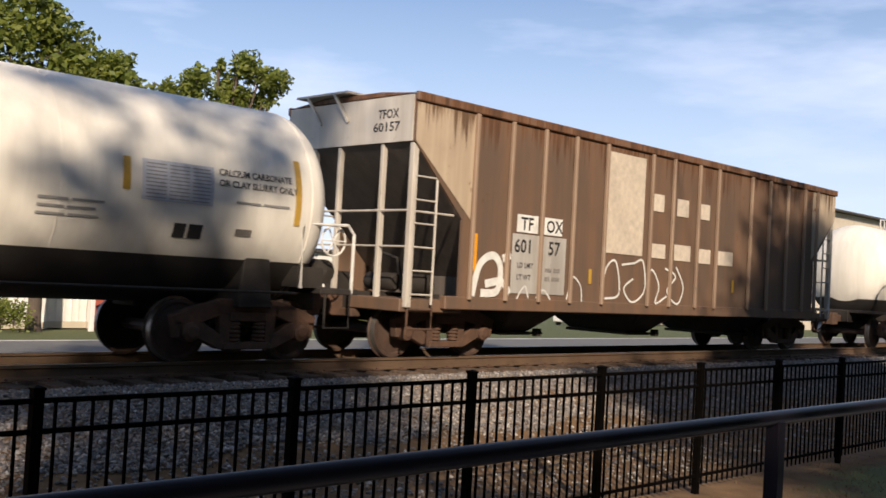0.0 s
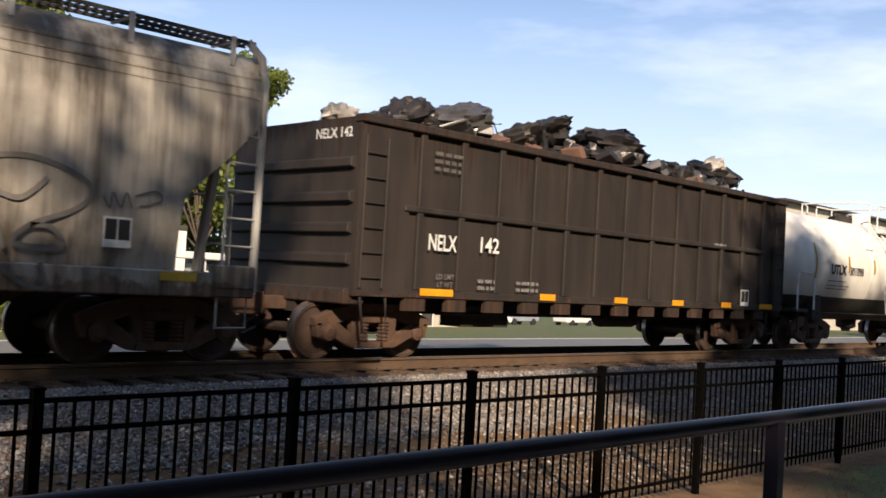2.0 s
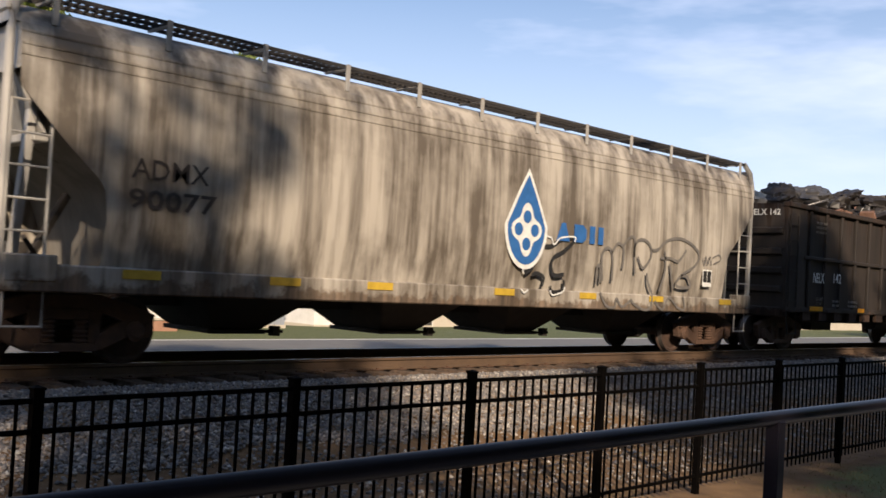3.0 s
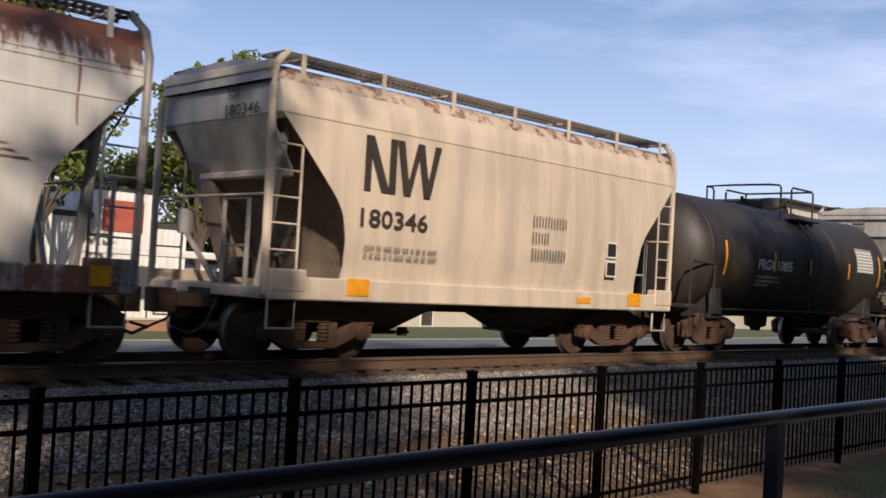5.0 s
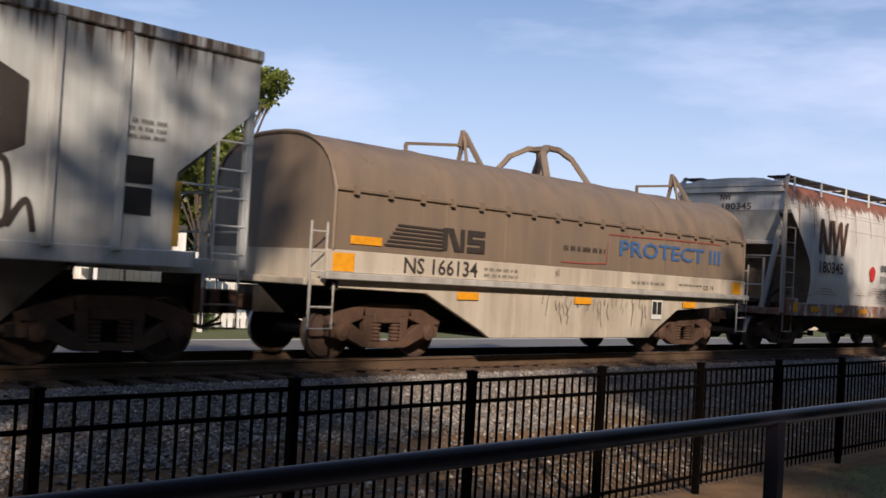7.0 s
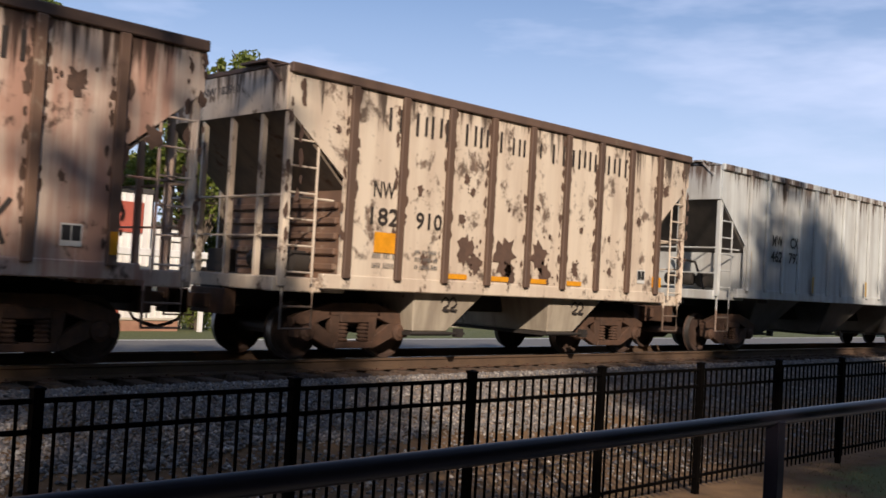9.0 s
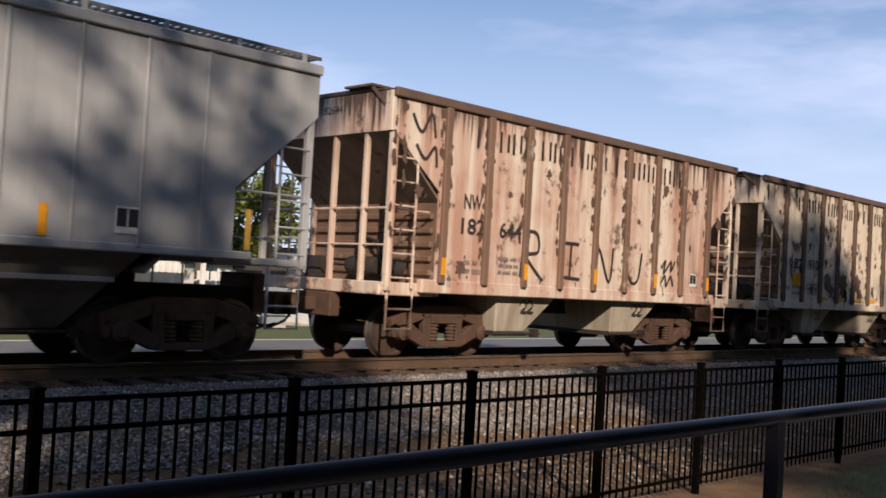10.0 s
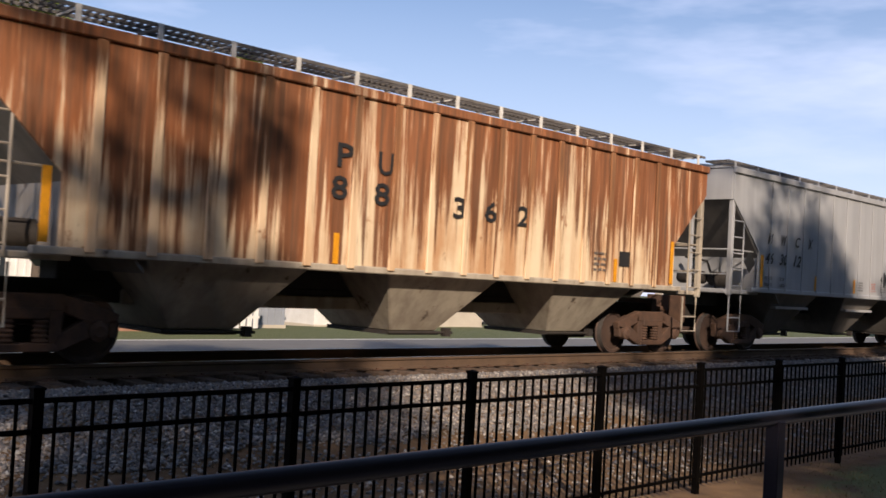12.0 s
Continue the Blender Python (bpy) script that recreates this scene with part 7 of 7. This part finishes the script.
    patch(car, rect(-84.05 - X, -83.45 - X, 1.72, 1.84), YELLOW, hy_, "reflector", "yellow reflective strip")
    plate(car, -76.0 - X, 0.92, 0.38, -1.525)
    rnd = random.Random(8)
    for k in range(26):
        x = -79.5 - X + 0.125 * k + rnd.uniform(-0.06, 0.06)
        z, line = rnd.uniform(0.95, 1.18), []
        for _ in range(rnd.randint(3, 6)):
            line.append((x, z))
            x, z = x + rnd.uniform(-0.05, 0.05), z - rnd.uniform(0.04, 0.12)
        strokes(car, [line], NWINK, rnd.uniform(0.007, 0.016), -1.52, "dark_run", "dark dribble stain")
    return car


coil = coil_car()

# pale blue-grey hopper
X = -93.08
h7 = ribbed_hopper("covered_hopper", "pale blue-grey covered hopper car with dark streaks", X, 7.33, 5.75, dict(
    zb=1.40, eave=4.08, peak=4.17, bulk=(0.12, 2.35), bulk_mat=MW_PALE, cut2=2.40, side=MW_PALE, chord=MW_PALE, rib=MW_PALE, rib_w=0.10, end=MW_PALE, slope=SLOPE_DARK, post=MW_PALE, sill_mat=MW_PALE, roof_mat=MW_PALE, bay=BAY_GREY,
    ribs=[-6.1 + 0.825 * k for k in range(16) if abs(-6.1 + 0.825 * k) < 6.15], bays=((-4.0, 2.4, 0.9), (0, 2.4, 0.9), (4.0, 2.4, 0.9)), roof="trough"))
lettering(h7, "MW", -98.05 - X, 2.48, 0.26, BLACK, width=0.5)
lettering(h7, "CX", -97.15 - X, 2.48, 0.26, BLACK, width=0.42)
lettering(h7, "462", -98.1 - X, 2.12, 0.26, BLACK, width=0.56)
lettering(h7, "797", -97.2 - X, 2.12, 0.26, BLACK, width=0.56)
end_lettering(h7, "MWCX", 0.55, 3.72, 0.15, BLACK, -7.355, 0.6)
end_lettering(h7, "462797", 0.6, 3.5, 0.15, BLACK, -7.355, 0.8)
patch(h7, [(a - X, b) for a, b in ((-90.25, 1.55), (-89.95, 1.62), (-89.95, 2.85), (-89.5, 3.1), (-89.05, 2.85), (-89.05, 2.35), (-88.75, 2.5), (-88.75, 3.2), (-89.5, 3.55), (-90.25, 3.15))], NWINK, name="emblem", label="dark hexagonal painted emblem")
strokes(h7, [[(-89.3 - X, 1.6), (-89.2 - X, 2.2), (-88.95 - X, 2.3), (-88.9 - X, 1.7), (-89.1 - X, 1.55)], [(-88.9 - X, 1.6), (-88.7 - X, 1.9), (-88.6 - X, 1.55)]], NWINK, 0.07, label="dark sprayed scrawl")
for z in (2.22, 1.85):
    patch(h7, rect(-87.55 - X, -87.2 - X, z, z + 0.32), BLACK, name="stencil_block", label="black stencil block")
bars(h7, -87.6 - X, 2.75, 0.6, 0.28, 3, FADED)
decals(h7, (-86.85 - X, -99.05 - X), 1.5, 2.3, 0.09, STRIPE, -1.604)
decals(h7, (-89.45 - X, -92.8 - X, -96 - X), 1.45, 1.85, 0.10, STRIPE, -1.68)


def old_hopper(xc, label, side, number, seed, rib):
    car = ribbed_hopper("covered_hopper", label, xc, 5.05, 3.25, dict(
        zb=1.22, eave=4.05, peak=4.14, bulk=(0.1, 2.55), bulk_mat=RIB_MIX, ridged=True, cut1=3.45, cut2=2.62, dx=1.02, side=side, chord=CHORD_RUST, rib=rib, rib_w=0.13, end=side, slope=SLOPE_NW, post=side, sill_mat=side, roof_mat=CHORD_RUST, bay=BAY_CREAM,
        ribs=[-3.94 + 0.985 * k for k in range(9)], bays=((-1.55, 1.75, 0.75), (1.75, 1.75, 0.75)), bay_skew=-0.36, roof="trough", posts=(-0.95, -0.2, 0.55), slope_to=1.3, bay_z=0.45, bay_y=1.32, bay_label="cream steel discharge hopper with rust"))
    # the road's name, as bars the size of its letters
    name_shapes(car, ((-3.27, 0.27), (-2.72, 0.24), (-2.40, 0.24), (-2.08, 0.20), (-1.64, 0.26), (-1.30, 0.20), (-1.02, 0.26)), 3.42, 0.34, NWINK)
    name_shapes(car, ((-0.50, 0.20), (-0.22, 0.20), (0.06, 0.20)), 3.42, 0.28, NWINK, -1.612, 0.045)
    name_shapes(car, ((0.56, 0.34), (0.98, 0.20), (1.30, 0.22), (1.62, 0.22), (1.92, 0.20), (2.20, 0.24), (2.54, 0.26)), 3.40, 0.34, NWINK)
    lettering(car, "NW", -110.32 + 106.83, 2.42, 0.24, NWINK, width=0.42)
    lettering(car, number[:3], -3.53, 2.02, 0.26, NWINK, width=0.56)
    lettering(car, number[3:], -2.62, 2.02, 0.26, NWINK, width=0.56)
    end_lettering(car, "NW " + number, 0.55, 3.78, 0.13, NWINK, -5.075, 0.95)
    bars(car, -2.6, 1.42, 0.55, 0.34, 3, FADED)
    bars(car, -3.45, 1.40, 0.5, 0.28, 2, FADED)
    plate(car, 3.45, 1.55, 0.26)
    for x in (-1.75, 1.6):
        for a in (-0.05, 0.12):
            strokes(car, [[(x + a, 0.92), (x + a + 0.1, 1.0), (x + a + 0.18, 0.9), (x + a + 0.05, 0.82), (x + a + 0.2, 0.8)]], NWINK, 0.03, -1.43, "bay_mark", "dark scrawled mark")
    return car


o1 = old_hopper(-106.83, "cream covered hopper car with rusted brown posts and flaking paint", CREAM_910, "182910", 1, RIB_RUST)
decals(o1, (-1.65, -0.65, 0.35, 1.35), 1.30, 1.38, 0.42)
decals(o1, (-3.18,), 1.62, 1.92, 0.5)
decals(o1, (4.35 - 0.35,), 1.36, 1.56, 0.32)


def rib_flakes(car, ribs, z0, z1, material, seed, count=26, y=-1.6055):
    """Ragged flakes of lost paint beside the posts, thicker towards the top."""
    rnd = random.Random(seed)
    s = Shape()
    for x in ribs:
        for _ in range(count):
            side = rnd.choice((-1, 1))
            z = z0 + (z1 - z0) * rnd.random() ** 0.7
            r = rnd.uniform(0.012, 0.055)
            cx = x + side * (0.075 + rnd.uniform(0.0, 0.05))
            pts = [(cx + r * rnd.uniform(0.4, 1.2) * math.cos(a), z + 2.2 * r * rnd.uniform(0.4, 1.2) * math.sin(a)) for a in [2 * math.pi * k / 9 for k in range(9)]]
            s.prism(pts, y - 0.002, y)
    tagged(part("paint_flakes", s, material, car, "dark flakes of lost paint beside the posts"), kind="stuff")


FLAKED = surface("flaked_brown_primer", (0.13, 0.075, 0.05), (0.075, 0.045, 0.033), 9, 0.85, 0, 0.3)
blotches(o1, [(-1.5, 1.75, 0.22), (-1.25, 1.55, 0.16), (-1.62, 2.25, 0.10), (-0.55, 1.72, 0.30), (-0.42, 1.45, 0.18), (0.32, 1.75, 0.27), (0.5, 1.5, 0.20), (1.35, 1.6, 0.12), (-1.55, 2.9, 0.10), (-1.4, 2.7, 0.07), (-2.55, 2.6, 0.08), (0.25, 2.6, 0.06), (1.5, 2.3, 0.07), (2.35, 2.2, 0.06), (2.4, 1.6, 0.09), (-4.2, 3.3, 0.06), (-2.4, 1.55, 0.10), (3.3, 2.6, 0.08), (-0.5, 2.5, 0.05), (4.2, 3.3, 0.12)], FLAKED)
RIBS = [-3.94 + 0.985 * k for k in range(9)]
rib_flakes(o1, RIBS + [-4.93, 4.93], 1.35, 3.9, FLAKED, 41)
o2 = old_hopper(-118.24, "cream covered hopper car with red rust washes and black graffiti", CREAM_644, "182644", 2, RIB_MIX)
strokes(o2, [[(-2.05, 1.4), (-1.95, 2.1), (-1.65, 2.15), (-1.6, 1.85), (-1.9, 1.75), (-1.45, 1.35)], [(-0.9, 2.05), (-0.45, 2.05)], [(-0.68, 2.05), (-0.7, 1.45)], [(-0.95, 1.45), (-0.4, 1.42)], [(0.1, 1.4), (0.15, 2.0), (0.5, 1.4), (0.6, 2.05)], [(1.55, 2.0), (1.45, 1.5), (1.25, 1.42), (1.1, 1.6)]], NWINK, 0.055, label="black sprayed letters")
strokes(o2, [[(2.25, 1.75), (2.4, 1.9), (2.35, 1.65), (2.6, 1.9), (2.6, 1.7), (2.75, 1.9)], [(2.25, 1.45), (2.4, 1.6), (2.45, 1.4), (2.6, 1.6), (2.7, 1.4)], [(-4.7, 3.75), (-4.5, 3.5), (-4.3, 3.8), (-4.2, 3.45)], [(-4.6, 3.3), (-4.4, 3.1), (-4.2, 3.3), (-4.15, 3.0)]], NWINK, 0.05, label="black sprayed tag")
blotches(o2, [(-3.5, 1.5, 0.14), (-2.4, 2.75, 0.06), (-1.4, 3.2, 0.08), (0.9, 3.1, 0.10), (2.3, 3.3, 0.12), (3.4, 3.3, 0.16), (-4.5, 2.6, 0.10), (4.4, 2.8, 0.14), (3.3, 2.2, 0.06), (1.4, 2.6, 0.06)], FLAKED)
decals(o2, (-3.94, -1.97, 0.0, 1.97, 3.94), 1.35, 1.62, 0.10, YELLOW, -1.675)

rib_flakes(o2, RIBS + [-4.93, 4.93], 1.35, 3.9, FLAKED, 42, 34)

# plain grey hopper
X = -132.27
m3 = ribbed_hopper("covered_hopper", "plain grey covered hopper car with wide-spaced black letters", X, 7.56, 6.02, dict(
    zb=1.45, eave=4.08, peak=4.22, sill=0.06, bulk=(0.12, 2.3), bulk_mat=GREY_3012, cut1=3.40, cut2=2.32, dx=1.25, ledge=GREY_3012, side=GREY_3012, chord=GREY_3012, rib=GREY_3012, rib_w=0.05, rib_d=0.02, end=GREY_3012, slope=BAY_GREY, post=GREY_3012, sill_mat=GREY_3012, roof_mat=GREY_3012, bay=BAY_GREY,
    ribs=[-5.8 + 0.83 * k for k in range(15)], bays=((-4.0, 2.4, 0.9), (0, 2.4, 0.9), (4.0, 2.4, 0.9)), roof="grate", board=GALV, bracket=GREY_3012, stands=15, truss=True))
for x, c in ((-138.22, "M"), (-137.55, "W"), (-136.83, "C"), (-136.15, "X")):
    lettering(m3, c, x - X, 2.52, 0.25, BLACK, width=0.26, lean=0.3)
for x, c in ((-138.3, "46"), (-137.6, "30"), (-136.88, "12")):
    lettering(m3, c, x - X, 2.06, 0.27, BLACK, width=0.40, lean=0.3)
for x in (-138.3, -137.55):
    bars(m3, x - X, 1.55, 0.35, 0.3, 2, FADED)
decals(m3, (-138.45 - X,), 1.52, 2.25, 0.13)
decals(m3, (-135.65 - X, -133.32 - X, -130.8 - X, -128.44 - X), 1.52, 1.88, 0.10)
decals(m3, (-125.75 - X,), 1.52, 2.05, 0.09, STRIPE)
patch(m3, [(-131.33 - X, 1.72), (-131.08 - X, 1.95), (-131.33 - X, 2.18), (-131.58 - X, 1.95)], BLACK, name="placard", label="black diamond placard")
patch(m3, [(-138.95 - X, 1.80), (-138.68 - X, 2.05), (-138.95 - X, 2.3), (-139.2 - X, 2.05)], BLACK, -1.56, name="placard", label="black diamond placard")
strokes(m3, [[(-129.95 - X, 1.80), (-129.72 - X, 2.05), (-129.48 - X, 1.80)]], BLACK, 0.06, name="placard_frame", label="half black placard frame")
strokes(m3, [[(-129.95 - X, 1.78), (-129.72 - X, 1.55), (-129.48 - X, 1.78)]], WHITE, 0.05, name="placard_frame")
plate(m3, -127.43 - X, 1.77, 0.32)
for k, x in enumerate((-133.15, -132.3, -131.55, -130.65)):
    bars(m3, x - X, 1.60, 0.42, 0.26, 4, FADED if k != 1 else paint_of("faded_red", (0.5, 0.2, 0.15)))
end_lettering(m3, "MWCX", 0.45, 3.75, 0.15, BLACK, -7.585, 0.55)
end_lettering(m3, "463012", 0.5, 3.55, 0.15, BLACK, -7.585, 0.75)

# heavily rusted hopper
X = -148.5
r3 = ribbed_hopper("covered_hopper", "heavily rusted cream covered hopper car with orange streaks", X, 7.5, 6.45, dict(
    zb=1.36, eave=3.92, peak=4.15, sill=0.05, bulk=(0.12, 2.3), bulk_mat=BAY_GREY, cut1=3.35, cut2=2.24, dx=1.14, side=RUSTY_362, chord=RUSTY_362, rib=RUSTY_RIB, rib_w=0.13, rib_d=0.045, end=RUSTY_362, slope=BAY_GREY, post=BAY_CREAM, sill_mat=BAY_CREAM, roof_mat=CHORD_RUST, bay=BAY_CREAM,
    ribs=[-6.0 + 0.775 * k for k in range(16)], bays=((-3.95, 2.5, 1.0), (0, 2.5, 1.0), (3.95, 2.5, 1.0)), roof="grate", board=GALV, bracket=RAIL_WHITE, stands=15, truss=True))
for x, c, z in ((-150.97, "P", 2.78), (-150.2, "U", 2.75), (-151.05, "8", 2.32), (-150.25, "8", 2.30), (-148.6, "3", 2.25), (-147.87, "6", 2.25), (-147.05, "2", 2.25)):
    lettering(r3, c, x - X, z, 0.34, BLACK, -1.617, width=0.30)
decals(r3, (-142.25 - X, -155.05 - X), 1.45, 2.3, 0.11)
decals(r3, (-144.18 - X, -150.9 - X), 1.42, 1.85, 0.10)
patch(r3, rect(-144.06 - X, -143.72 - X, 1.72, 2.0), BLACK, name="stencil_block", label="black stencil block")
bars(r3, -144.85 - X, 1.6, 0.45, 0.4, 4, FADED)

TIMES = [0.0, 1 / 30] + [0.5 * k for k in range(1, 24)] + [12 - 1 / 30, 12.0]


def motions():
    """The train rolls at one speed along the track, and its wheels turn with it."""
    for car, x in WAGONS:
        walk(car, [(t, pose(x + V * t, TRACK_Y, 0)) for t in TIMES])
    turn = math.degrees(V / 0.424) / FPS
    for w, a in WHEELS:
        walk(w, [(k / FPS, pose(a, 0, 0.42, 0, turn * k, 0)) for k in range(361)])


motions()
